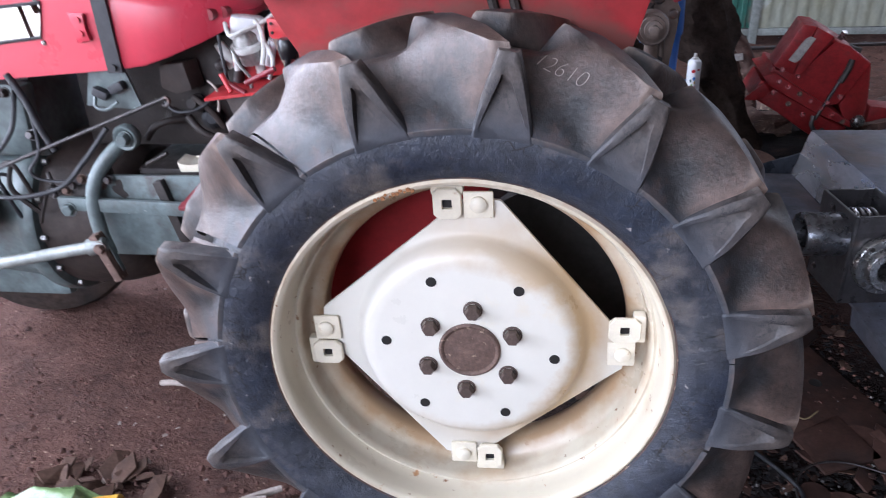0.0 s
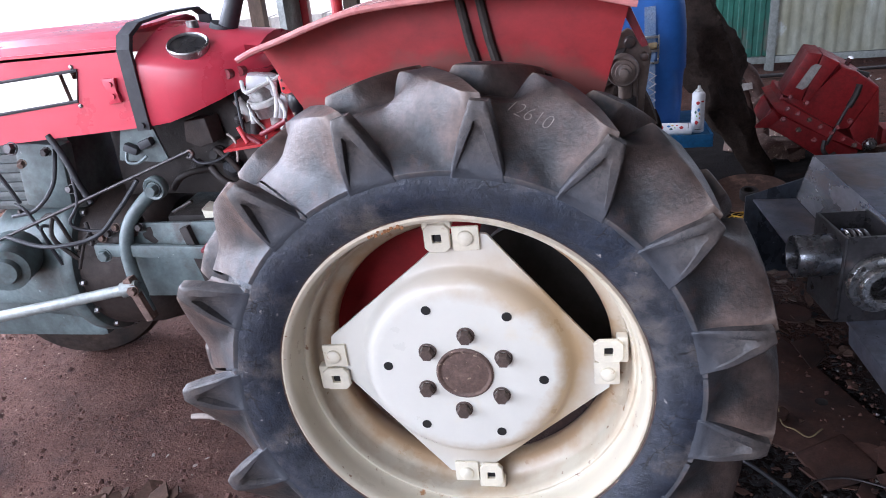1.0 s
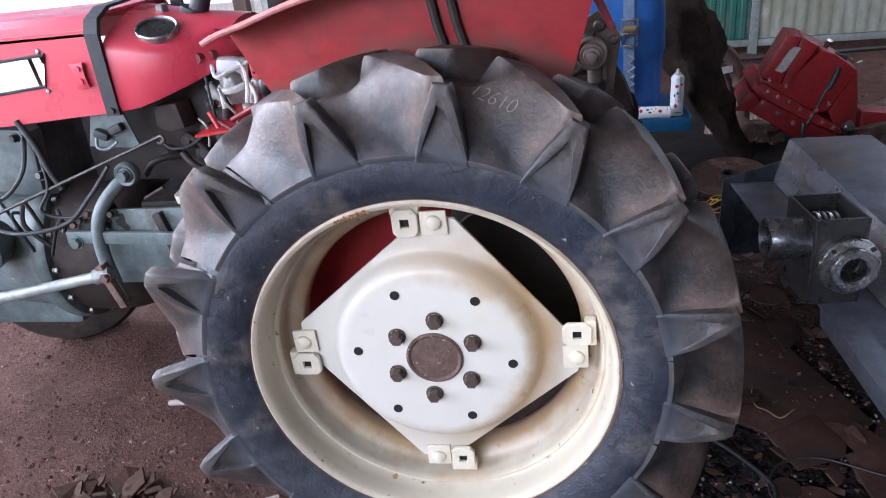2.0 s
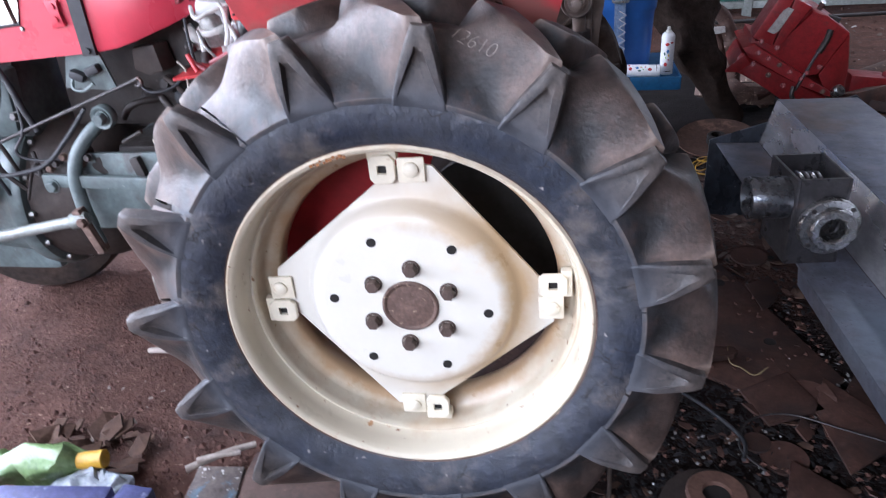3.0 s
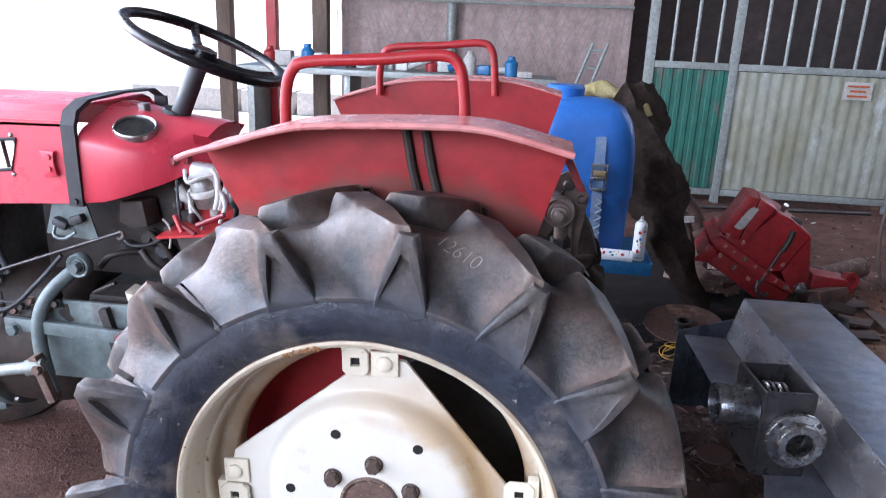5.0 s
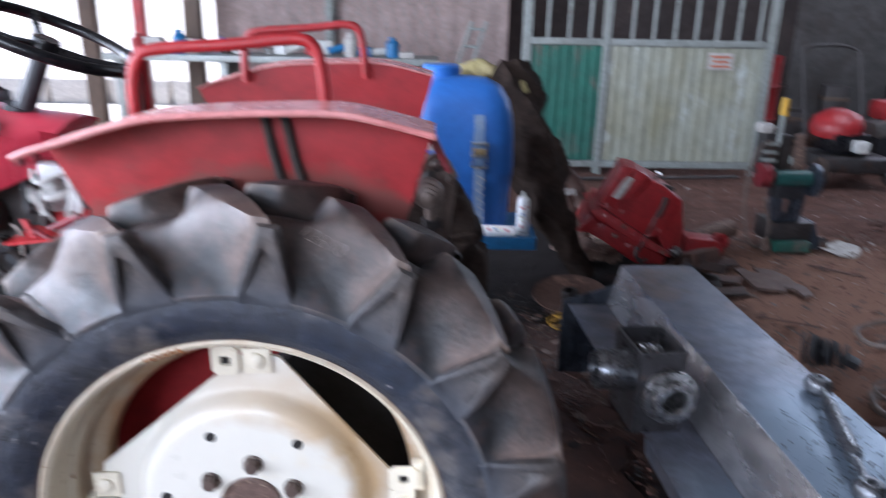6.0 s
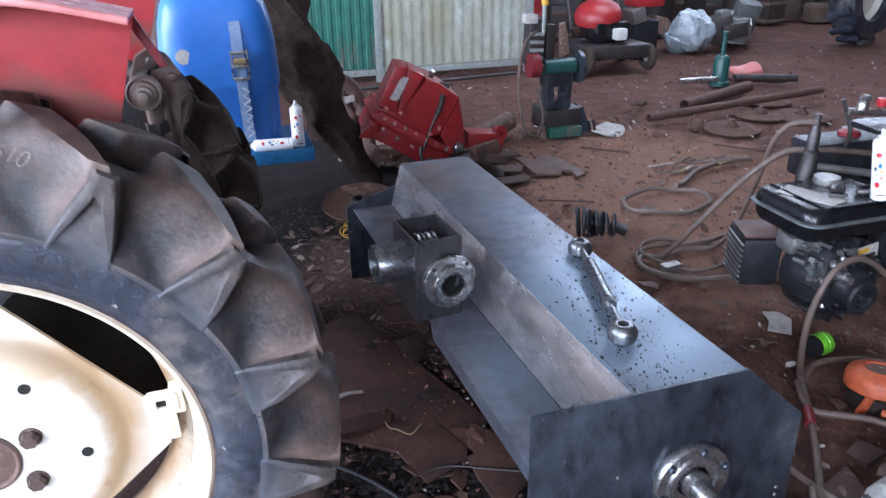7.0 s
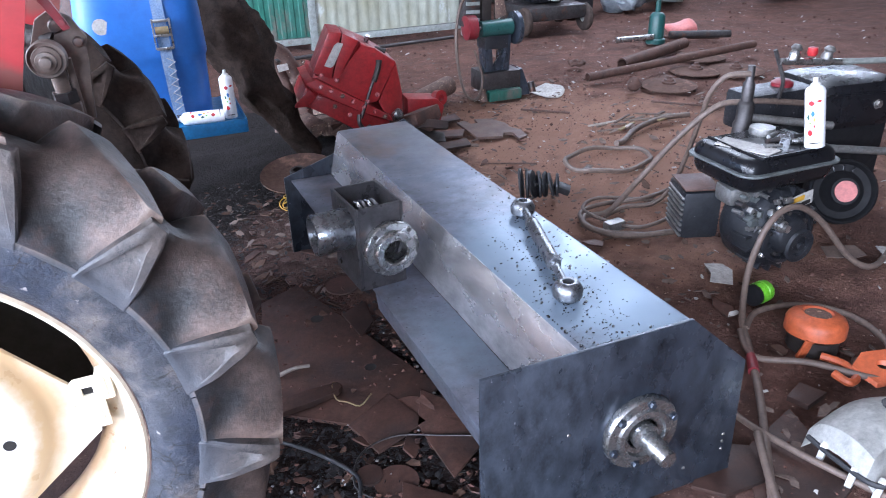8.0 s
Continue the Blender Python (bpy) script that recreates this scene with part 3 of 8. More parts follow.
def tube(bm, points, r, segs=8, closed=False, flat=1.0):
    pts = [Vector(q) for q in points]
    n = len(pts)
    rings, side = [], None
    for i, p in enumerate(pts):
        d = (pts[(i + 1) % n] - pts[i - 1]) if closed or 0 < i < n - 1 else (pts[1] - pts[0] if i == 0 else pts[-1] - pts[-2])
        d.normalize()
        side = d.orthogonal() if side is None else side - d * side.dot(d)
        side.normalize()
        up = d.cross(side)
        rr = r(i / max(1, n - 1)) if callable(r) else r
        rings.append([bm.verts.new(p + rr * (side * math.cos(2 * math.pi * k / segs) + up * flat * math.sin(2 * math.pi * k / segs))) for k in range(segs)])
    for i in range(n if closed else n - 1):
        for k in range(segs):
            bm.faces.new((rings[i][k], rings[i][(k + 1) % segs], rings[(i + 1) % n][(k + 1) % segs], rings[(i + 1) % n][k]))
    if not closed:
        bm.faces.new(rings[0][::-1])
        bm.faces.new(rings[-1])
    return bm


def slab(bm, outline, extrude, bevel=0.0):
    """A plate: a flat outline of points, thickened by a vector."""
    e = Vector(extrude)
    lo = [bm.verts.new(Vector(q)) for q in outline]
    hi = [bm.verts.new(Vector(q) + e) for q in outline]
    n = len(lo)
    made = [bm.faces.new(lo[::-1]), bm.faces.new(hi)]
    made += [bm.faces.new((lo[k], lo[(k + 1) % n], hi[(k + 1) % n], hi[k])) for k in range(n)]
    if bevel:
        bmesh.ops.bevel(bm, geom=list({x for f in made for x in f.edges}), offset=bevel, segments=2, affect="EDGES", profile=0.6)
    return bm


def disc_hole_plate(bm, outline, hole_at, hole_r, extrude, segs=20):
    """A plate with a round hole: outline and hole bridged by rings."""
    e = Vector(extrude)
    c = Vector(hole_at)
    n = len(outline)
    pts = []
    for k in range(n):
        a, b = Vector(outline[k]), Vector(outline[(k + 1) % n])
        pts += [a.lerp(b, j / 6) for j in range(6)]
    u = (pts[0] - c).normalized()
    w = e.normalized().cross(u)
    rings = []
    for off in (Vector(), e):
        rings.append(([bm.verts.new(q + off) for q in pts], [bm.verts.new(c + off + hole_r * (q - c).normalized()) for q in pts]))
    m = len(pts)
    for k in range(m):
        j = (k + 1) % m
        (o0, i0), (o1, i1) = rings
        bm.faces.new((o0[k], i0[k], i0[j], o0[j]))
        bm.faces.new((o1[k], o1[j], i1[j], i1[k]))
        bm.faces.new((o0[k], o0[j], o1[j], o1[k]))
        bm.faces.new((i0[k], i1[k], i1[j], i0[j]))
    return bm


def hexbolt(bm, at, out, r, h):
    """A hexagon head with a chamfer, standing out along a vector."""
    o = Vector(out).normalized()
    turn = o.to_track_quat("Z", "Y").to_matrix().to_4x4()
    lathe(bm, [(r * 1.25, 0), (r * 1.25, h * 0.15), (r * 1.02, h * 0.16)], at, turn, 20)
    lathe(bm, [(r, h * 0.1), (r, h * 0.85), (r * 0.86, h), (0, h)], at, turn, 6)
    return bm


def rough_up(bm, amount, size, seed=0):
    for v in bm.verts:
        v.co += amount * noise.noise_vector(v.co * size + Vector((seed, 2.1 * seed, 0.7)))
    return bm


def posed(bm, m):
    bm.transform(m)
    return bm


def world_of(ob):
    m = ob.matrix_basis.copy()
    while ob.parent:
        ob = ob.parent
        m = ob.matrix_basis @ m
    return m


def mesh_of(name, bm, mat, sharp=38):
    bmesh.ops.recalc_face_normals(bm, faces=bm.faces)
    for f in bm.faces:
        f.smooth = True
    for e in bm.edges:
        e.smooth = len(e.link_faces) == 2 and e.calc_face_angle(0) < radians(sharp)
    me = bpy.data.meshes.new(name)
    bm.to_mesh(me)
    bm.free()
    me.materials.append(M[mat])
    return me


def part(name, bm, mat, parent, label="", local=False, sharp=38):
    """A bmesh in world places (or the parent's own) as one mesh under a thing or a part."""
    if not local:
        bm.transform(world_of(parent).inverted())
    ob = new(name, mesh_of(name, bm, mat, sharp))
    ob.parent = parent
    return tagged(ob, label)


def thing(name, at, label, category, group="", kind="", turn=None):
    ob = new(name)
    ob.empty_display_size = 0.05
    ob.matrix_basis = Matrix.Translation(at) @ (turn or Matrix())
    return tagged(ob, label, category, group, kind)


def single(name, bm, mat, at, label, category, group="", kind="", sharp=38):
    """A thing that is one mesh, given in world places."""
    bm.transform(Matrix.Translation(at).inverted())
    ob = new(name, mesh_of(name, bm, mat, sharp))
    ob.location = at
    return tagged(ob, label, category, group, kind)


def B():
    return bmesh.new()


def piece(name, data, parent, m):
    """One of many alike pieces on shared mesh data."""
    ob = new(name, data)
    ob.parent = parent
    ob.matrix_basis = m
    return ob

# the large structure: ground, shed, gate


def ground_line(lo, hi, step, reach):
    a = [lo + step * k for k in range(int(round((hi - lo) / step)) + 1)]
    grow, x, y = step, lo, hi
    left, right = [], []
    while y < reach:
        grow *= 1.45
        x, y = x - grow, y + grow
        left.append(x), right.append(y)
    return left[::-1] + a + right


def build_ground():
    xs, ys = ground_line(-2.6, 5.2, 0.045, 900), ground_line(-1.2, 6.0, 0.045, 900)
    verts = []
    for y in ys:
        for x in xs:
            p = Vector((x, y, 0))
            z = 0.016 * noise.noise(p * 2.3) + 0.009 * noise.noise(p * 9) + 0.005 * noise.noise(p * 23) - 0.016
            verts.append((x, y, z if abs(x) < 30 and abs(y) < 30 else -0.02))
    w = len(xs)
    faces = [(j * w + i, j * w + i + 1, (j + 1) * w + i + 1, (j + 1) * w + i) for j in range(len(ys) - 1) for i in range(w - 1)]
    me = bpy.data.meshes.new("ground")
    me.from_pydata(verts, [], faces)
    for f in me.polygons:
        f.use_smooth = True
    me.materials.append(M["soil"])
    return tagged(new("ground", me), "trodden red-brown earth floor with oil stains and painted-in shade", "ground", kind="structure")


build_ground()


def corrugated(bm, a, b, z0, z1, pitch, depth, thick=0.004):
    """An upright sheet from a to b in plan, with trapezoid ribs."""
    a, b = Vector((*a, 0)), Vector((*b, 0))
    d = (b - a).normalized()
    out = Vector((d.y, -d.x, 0))
    length = (b - a).length
    prof, s = [], 0.0
    while s < length:
        for f, o in ((0.0, 0), (0.35, 0), (0.45, 1), (0.85, 1), (0.97, 0)):
            if s + f * pitch < length:
                prof.append((s + f * pitch, o * depth))
        s += pitch
    prof.append((length, 0))
    rows = []
    for off in (0, thick):
        for z in (z0, z1):
            rows.append([bm.verts.new(a + d * q + out * (o + off) + Vector((0, 0, z))) for q, o in prof])
    n = len(prof)
    for k in range(n - 1):
        bm.faces.new((rows[0][k], rows[0][k + 1], rows[1][k + 1], rows[1][k]))
        bm.faces.new((rows[2][k + 1], rows[2][k], rows[3][k], rows[3][k + 1]))
        bm.faces.new((rows[1][k], rows[1][k + 1], rows[3][k + 1], rows[3][k]))
        bm.faces.new((rows[0][k + 1], rows[0][k], rows[2][k], rows[2][k + 1]))
    return bm


def structure(name, bm, mat, label, category):
    return tagged(new(name, mesh_of(name, bm, mat)), label, category, kind="structure")


structure("wall_back", corrugated(B(), (-1.75, 6.3), (1.02, 6.3), 0.0, 2.3, 0.19, 0.006), "wall_sheet", "weathered pinkish corrugated sheet wall", "wall")
# Top part is unseen, added to stop sky reflections on the tiller.
structure("wall_back_2", box(B(), (3.3, 0.16, 3.2), (2.62, 7.4, 1.58)), "dark_wall", "dark masonry wall behind the gate", "wall")
structure("wall_back_3", box(B(), (6.17, 0.16, 2.3), (7.36, 7.4, 1.13)), "grey_wall", "stained grey masonry wall behind the machines", "wall")
# Unseen sheet added to go with the roof lamp.
structure("roof_light", box(B(), (2.2, 2.2, 0.012), (3.9, 3.9, 3.192)), "film_plastic", "unseen translucent sheet added under the shed roof", "roof light")
structure("wall_side", box(B(), (0.16, 12.6, 3.2), (10.5, 1.2, 1.58)), "grey_wall", "grey masonry side wall of the shed", "wall")
# Out of view; added to keep daylight off the right half.
structure("wall_front", box(B(), (9.3, 0.16, 3.2), (5.75, -4.98, 1.58)), "grey_wall", "unseen grey wall added to cut light on the right", "wall")
structure("ceiling", box(B(), (13.6, 13.0, 0.06), (3.7, 1.2, 3.23)), "roofing", "sheet-metal shed roof seen from below", "ceiling")
for k, (px, py) in enumerate(((-1.84, 5.9), (-2.9, 6.2), (-2.9, -4.9), (1.0, -4.8), (10.2, -4.8))):
    structure("post_%d" % (k + 1), box(B(), (0.14, 0.12, 3.22), (px, py, 1.59), bevel=0.008), "wood", "rough timber post carrying the shed roof", "post")
structure("post_6", rod(B(), (-0.66, 6.2, -0.02), (-0.66, 6.2, 3.2), 0.045), "gate_frame", "grey steel pipe post of the shed", "post")
structure("post_7", box(B(), (0.09, 0.09, 3.22), (-2.2, 5.6, 1.59), bevel=0.006), "red_fender", "red-painted steel post at the open side", "post")


yard = B()
slab(yard, [(-890, -890, -0.06), (-2.95, -890, -0.06), (-2.95, 6.7, -0.06), (0.98, 6.7, -0.06), (0.98, 890, -0.06), (-890, 890, -0.06)], (0, 0, 0.075))
structure("pavement", yard, "concrete", "pale sunlit concrete yard outside the shed", "pavement")


def build_gate():
    g = thing("gate", (1.0, 4.9, 0), "sheet-metal yard gate, green and pale panels under bars", "gate")
    part("frame", box(B(), (0.07, 0.06, 2.5), (1.03, 4.9, 1.23), bevel=0.006), "gate_frame", g)
    part("frame", box(B(), (0.06, 0.06, 2.5), (1.65, 4.9, 1.23), bevel=0.006), "gate_frame", g)
    part("frame", box(B(), (0.06, 0.06, 2.5), (2.94, 4.9, 1.23), bevel=0.006), "gate_frame", g)
    for z in (0.07, 1.03):
        part("rail", box(B(), (0.555, 0.045, 0.05), (1.3425, 4.9, z), bevel=0.004), "gate_frame", g)
        part("rail", box(B(), (1.225, 0.045, 0.05), (2.295, 4.9, z), bevel=0.004), "gate_frame", g)
    part("rail", box(B(), (1.9, 0.045, 0.05), (1.985, 4.86, 2.45), bevel=0.004), "gate_frame", g)
    part("green_panel", corrugated(B(), (1.07, 4.895), (1.62, 4.895), 0.1, 1.0, 0.075, 0.008), "green_paint", g, "green-painted ribbed sheet")
    part("pale_panel", corrugated(B(), (1.685, 4.895), (2.905, 4.895), 0.1, 1.0, 0.085, 0.005), "gate_white", g, "pale stained ribbed sheet")
    x = 1.19
    while x < 2.85:
        if abs(x - 1.65) > 0.07:
            part("bar", rod(B(), (x, 4.9, 1.04), (x, 4.9, 2.44), 0.013, segs=10), "gate_frame", g)
        x += 0.165
    part("notice", box(B(), (0.2, 0.006, 0.13), (2.55, 4.868, 0.9)), "paper", g, "faded notice on the panel")
    for k, w in enumerate((0.15, 0.11, 0.14)):
        part("line", box(B(), (w, 0.004, 0.014), (2.55, 4.862, 0.935 - 0.036 * k)), "orange", g)


build_gate()
fence = thing("chain_fence", (-0.7, 6.05, 0), "rusty wire chain-link fence before the sheet wall", "fence")
for s_ in (1, -1):
    for k in range(26):
        x0 = -1.7 + k * 0.105
        a, b = Vector((x0, 6.05, 0.0)), Vector((x0 + s_ * 1.1, 6.05 + 0.004 * s_, 2.3))
        for e in (a, b):
            e.x = max(-1.75, min(1.0, e.x))
        part("wire", rod(B(), a, b, 0.0022, segs=4, cap=False), "gate_frame", fence)
part("top_rail", rod(B(), (-1.75, 6.05, 1.45), (1.0, 6.05, 1.45), 0.014, segs=8), "gate_frame", fence)

# the tractor

AXLE = Vector((0, 0, 0.52))
MID = 0.045
OUT = turned(90, 0, 0)


def cyl_point(r, degrees, y):
    return Vector((r * math.cos(radians(degrees)), y, r * math.sin(radians(degrees))))


CARCASS = [(0.304, -0.095), (0.309, -0.106), (0.318, -0.112), (0.335, -0.124), (0.36, -0.131), (0.385, -0.133), (0.392, -0.131),
           (0.402, -0.122), (0.42, -0.107), (0.434, -0.088), (0.446, -0.055), (0.452, 0.0)]


def carcass_r(y):
    """The tread base's radius at a distance from the tyre's middle."""
    a = abs(y)
    pts = [(h, r) for r, h in CARCASS[5:]]
    for (y0, r0), (y1, r1) in zip(pts, pts[1:]):
        if -a >= y0 and -a <= y1:
            return r0 + (r1 - r0) * (-a - y0) / (y1 - y0)
    return 0.385


def ease(a, b, v):
    t = max(0.0, min(1.0, (v - a) / (b - a)))
    return t * t * (3 - 2 * t)


LEAN = 14.0


def bar_r(phi, y):
    """Radius of the tread at an angle from the bar's tip and a distance from the tyre's middle."""
    u = (y + 0.134) / 0.145
    middle = LEAN * max(0.0, u) ** 0.93
    half = 1.25 + 1.5 * ease(0, 0.5, u)
    top = 0.503 + 0.017 * math.sin(max(0.0, min(1.0, u)) * math.pi / 2) - 0.006 * ease(0.06, 0.0, u)
    floor = 0.394 + 1.118 * (y + 0.134) if y < -0.1 else carcass_r(y) + 0.0065 + 0.024 * ease(-0.1, -0.055, y) - 0.03 * ease(-0.025, 0.012, y)
    d = phi - middle
    reach = (0.5 * 0.785 * math.pi / 180) * (d - half if d > 0 else -d - half)
    width = (0.027 + 0.052 * ease(0.0, 0.45, u) - 0.047 * ease(0.5, 0.8, u)) if d > 0 else 0.034 + 0.006 * u
    f = max(0.0, min(1.0, reach / width))
    deep = ease(0.0, 0.3, u)
    fall = (1 - deep) * (1 - f) + deep * (0.35 * (1 - f) ** 2.0 + 0.65 * (1 - ease(0.0, 0.8, f)))
    fall *= (1 - ease(0.9, 1.06, u)) * ease(-0.132, -0.122, y)
    return floor + (top - floor) * fall


def lug_mesh(side):
    """One bar of the tread with the groove beside it, from the shoulder to the crown; side -1 is the outer half."""
    bm = B()
    low = [-7.5 + 6.25 * s for s in (0, 0.2, 0.38, 0.53, 0.66, 0.77, 0.86, 0.94)]
    cols = low + [-1.25, -0.6, 0.0, 0.6, 1.25] + [1.25 + 15.25 * s for s in (0.025, 0.055, 0.09, 0.13, 0.18, 0.24, 0.31, 0.4, 0.5, 0.62, 0.75, 0.88, 1.0)]

    def spread(p, half):
        """Keeps a column on the bar's edge as the bar widens."""
        if abs(p) <= 1.25:
            return p * half / 1.25
        if p < 0:
            return -7.5 + (p + 7.5) * (7.5 - half) / 6.25
        return 16.5 - (16.5 - p) * (16.5 - half) / 15.25

    ys = [-0.134, -0.131, -0.126, -0.12, -0.113, -0.105, -0.096, -0.086, -0.075, -0.065, -0.055, -0.045, -0.036, -0.028, -0.02, -0.013, -0.007, -0.002, 0.003, 0.007, 0.011, 0.015, 0.02]
    rows = [[bm.verts.new(cyl_point(0.372, p, -0.125)) for p in cols], [bm.verts.new(cyl_point(0.387, p, -0.133)) for p in cols]]
    for y in ys:
        lean = LEAN * ((y + 0.134) / 0.145) ** 0.93
        at = [spread(p, 1.25 + 1.5 * ease(0, 0.5, (y + 0.134) / 0.145)) + lean for p in cols]
        rows.append([bm.verts.new(cyl_point(max(bar_r(p, y), bar_r(p - 24, y), bar_r(p + 24, y)), p, y)) for p in at])
    for p, q in zip(rows, rows[1:]):
        for k in range(len(p) - 1):
            bm.faces.new((p[k], p[k + 1], q[k + 1], q[k]))
    if side > 0:
        bmesh.ops.scale(bm, vec=(1, -1, 1), verts=bm.verts)
        bmesh.ops.reverse_faces(bm, faces=bm.faces)
    return bm


def foot_mesh(side):
    """Two legs from the bar's tip down the sidewall, with a sloping pocket between them."""
    bm = B()
    n = 12
    rows = []
    for i in range(n + 1):
        r = 0.4985 - 0.1125 * i / n
        f = (0.4985 - r) / 0.1055
        g = max(0.0, (0.465 - r) / 0.077)
        left, right = 1.3 + 3.7 * f, -1.3 - 5.1 * f
        inl, inr = (0.5 + 3.75 * g, -0.75 - 5.05 * g) if g > 0 else (0.5, -0.75)
        proud = -0.1345 - 0.0085 * ease(0.386, 0.44, r) + 0.005 * ease(0.486, 0.4985, r)
        sunk = 0.0135 * ease(0.0, 0.07, g) * (1 - ease(0.3, 1.05, g)) if g > 0 else 0.0
        mid = inl + 0.45 * (inr - inl)
        rows.append([bm.verts.new(cyl_point(r, d, y)) for d, y in (
            (left + 0.3, -0.118), (left + 0.12, proud + 0.003), (left - 0.35, proud), (inl + 0.12, proud), (inl - 0.1, proud + sunk), (mid, proud + 0.62 * sunk), (inr + 0.1, proud + 0.3 * sunk), (inr - 0.12, proud), (right + 0.3, proud), (right - 0.12, proud + 0.003), (right - 0.3, -0.118))])
    rows.append([bm.verts.new(cyl_point(0.374, v_, -0.126)) for v_ in (5.9, 5.7, 5.2, 4.0, 3.5, -0.7, -5.0, -5.6, -6.6, -7.0, -7.2)])
    rows.insert(0, [bm.verts.new(cyl_point(0.4985, d, -0.118)) for d in (1.6, 1.42, 1.0, 0.4, 0.15, -0.15, -0.45, -0.7, -1.0, -1.42, -1.6)])
    for p, q in zip(rows, rows[1:]):
        for k in range(len(p) - 1):
            bm.faces.new((p[k], q[k], q[k + 1], p[k + 1]))
    if side > 0:
        bmesh.ops.scale(bm, vec=(1, -1, 1), verts=bm.verts)
    rough_up(bm, 0.0012, 23, side)
    bmesh.ops.recalc_face_normals(bm, faces=bm.faces)
    return bm


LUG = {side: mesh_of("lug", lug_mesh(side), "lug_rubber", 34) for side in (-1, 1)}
FOOT = {side: mesh_of("lug_foot", foot_mesh(side), "lug_foot", 42) for side in (-1, 1)}
# Darker copies of the same bars and feet: far tyre's shade painted in.
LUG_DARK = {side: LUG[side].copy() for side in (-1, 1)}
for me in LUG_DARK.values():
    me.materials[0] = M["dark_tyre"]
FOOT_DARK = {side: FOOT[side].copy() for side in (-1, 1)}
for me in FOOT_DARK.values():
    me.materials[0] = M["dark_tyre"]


# Degrees each near bar is turned to fit the camera's view.
VIEW_FIT = (1.0, 0.6, -1.6, -2.6, -2.9, -2.4, -0.8, 0, 0, 0, 0, 0, 0, 0, 0.7)


def tyre(parent, at, first, lugs, feet, mat, turn=0):
    c = B()
    prof = CARCASS + [(r, -y) for r, y in CARCASS[-2::-1]]
    lathe(c, prof + [(0.304, 0.06), (0.3035, -0.06)], (0, 0, 0), OUT @ turned(180, 0, 0), 120, closed=True)
    rough_up(c, 0.0012, 30)
    ob = new("rear_tyre", mesh_of("rear_tyre", c, mat))
    ob.parent = parent
    ob.matrix_basis = world_of(parent).inverted() @ Matrix.Translation(at) @ turned(0, 0, turn)
    for side in (-1, 1):
        for k in range(15):
            m = turned(0, -(first + 24 * k + (12 if side > 0 else VIEW_FIT[k])), 0)
            piece("lug", lugs[side], ob, m)
            piece("lug_foot", feet[side], ob, m)
    return ob


tractor = thing("tractor", (0, 0.65, 0), "old red compact tractor with bar-tread rear tyres", "tractor")
near_tyre = tyre(tractor, AXLE + Vector((0, MID, 0)), 13, LUG, FOOT, "sidewall")
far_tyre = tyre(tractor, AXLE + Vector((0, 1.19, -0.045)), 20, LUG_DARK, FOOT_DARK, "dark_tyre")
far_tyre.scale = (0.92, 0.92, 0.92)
tagged(near_tyre, "dusty cracked tractor tyre with deep worn bars")


def lettering(text, at, along, out, size, mat, parent):
    """Flat letters laid on a surface: they start at a place, run along a line and face out."""
    cu = bpy.data.curves.new("letters", "FONT")
    cu.body, cu.size, cu.offset, cu.shear = text, size, -0.001, 0.15
    tmp = new("letters", cu)
    bpy.context.view_layer.update()
    me = bpy.data.meshes.new_from_object(tmp.evaluated_get(bpy.context.evaluated_depsgraph_get()))
    bpy.data.objects.remove(tmp)
    z = Vector(out).normalized()
    x = (Vector(along) - z * Vector(along).dot(z)).normalized()
    y = z.cross(x)
    m = Matrix((x, y, z)).transposed().to_4x4()
    m.translation = Vector(at) + 0.0055 * z
    me.transform(m)
    bpy.context.view_layer.update()
    bars = [ob for ob in parent.children if ob.name.split(".")[0] == "lug"]
    for v in me.vertices:
        best = None
        for ob in bars:
            ok, co, normal, face = ob.closest_point_on_mesh(ob.matrix_world.inverted() @ v.co)
            co, normal = ob.matrix_world @ co, ob.matrix_world.to_3x3() @ normal
            if ok and (best is None or (co - v.co).length < best[0]):
                best = ((co - v.co).length, co + 0.0012 * (normal if normal.dot(z) > 0 else -normal))
        v.co = best[1]
    me.transform(world_of(parent).inverted())
    me.materials.clear()
    me.materials.append(M[mat])
    ob = new("written_mark", me)
    ob.parent = parent
    return ob


tagged(lettering("12610", (0.094, -0.0105, 0.977), (0.059, -0.0426, -0.018), (-0.36, -0.735, 0.575), 0.032, "chalk", near_tyre), "chalk-white handwritten number")
tagged(lettering("A", (-0.186, -0.083, 0.873), (0.03, -0.006, 0.004), (-0.2, -0.93, 0.3), 0.028, "hole_dark", near_tyre), "dark scratched mark")
inner = [(0.3165, 0.06), (0.316, 0.066), (0.312, 0.069), (0.307, 0.067), (0.3035, 0.061), (0.302, 0.052), (0.3, 0.03), (0.298, 0.012), (0.295, 0.0085), (0.291, 0.009), (0.288, 0.005),
         (0.287, -0.004), (0.284, -0.03), (0.281, -0.036), (0.276, -0.04), (0.262, -0.048), (0.257, -0.056), (0.255, -0.075), (0.26, -0.095), (0.275, -0.108), (0.29, -0.12), (0.294, -0.14), (0.303, -0.15), (0.312, -0.156)]
rim_profile = inner + [(r + 0.005, h + (0.002 if h < -0.1 else -0.002)) for r, h in inner[:2:-1]] + [(0.314, 0.057)]


def rim(at, name, mat, turn=0):
    bm = B()
    lathe(bm, [(r + 0.0, h) for r, h in rim_profile], at, OUT @ turned(0, 0, 0), 128, closed=True)
    return part(name, bm, mat, tractor)


near_rim = rim(AXLE, "wheel_rim", "cream")
tagged(near_rim, "cream-painted steel wheel rim with rust spots")
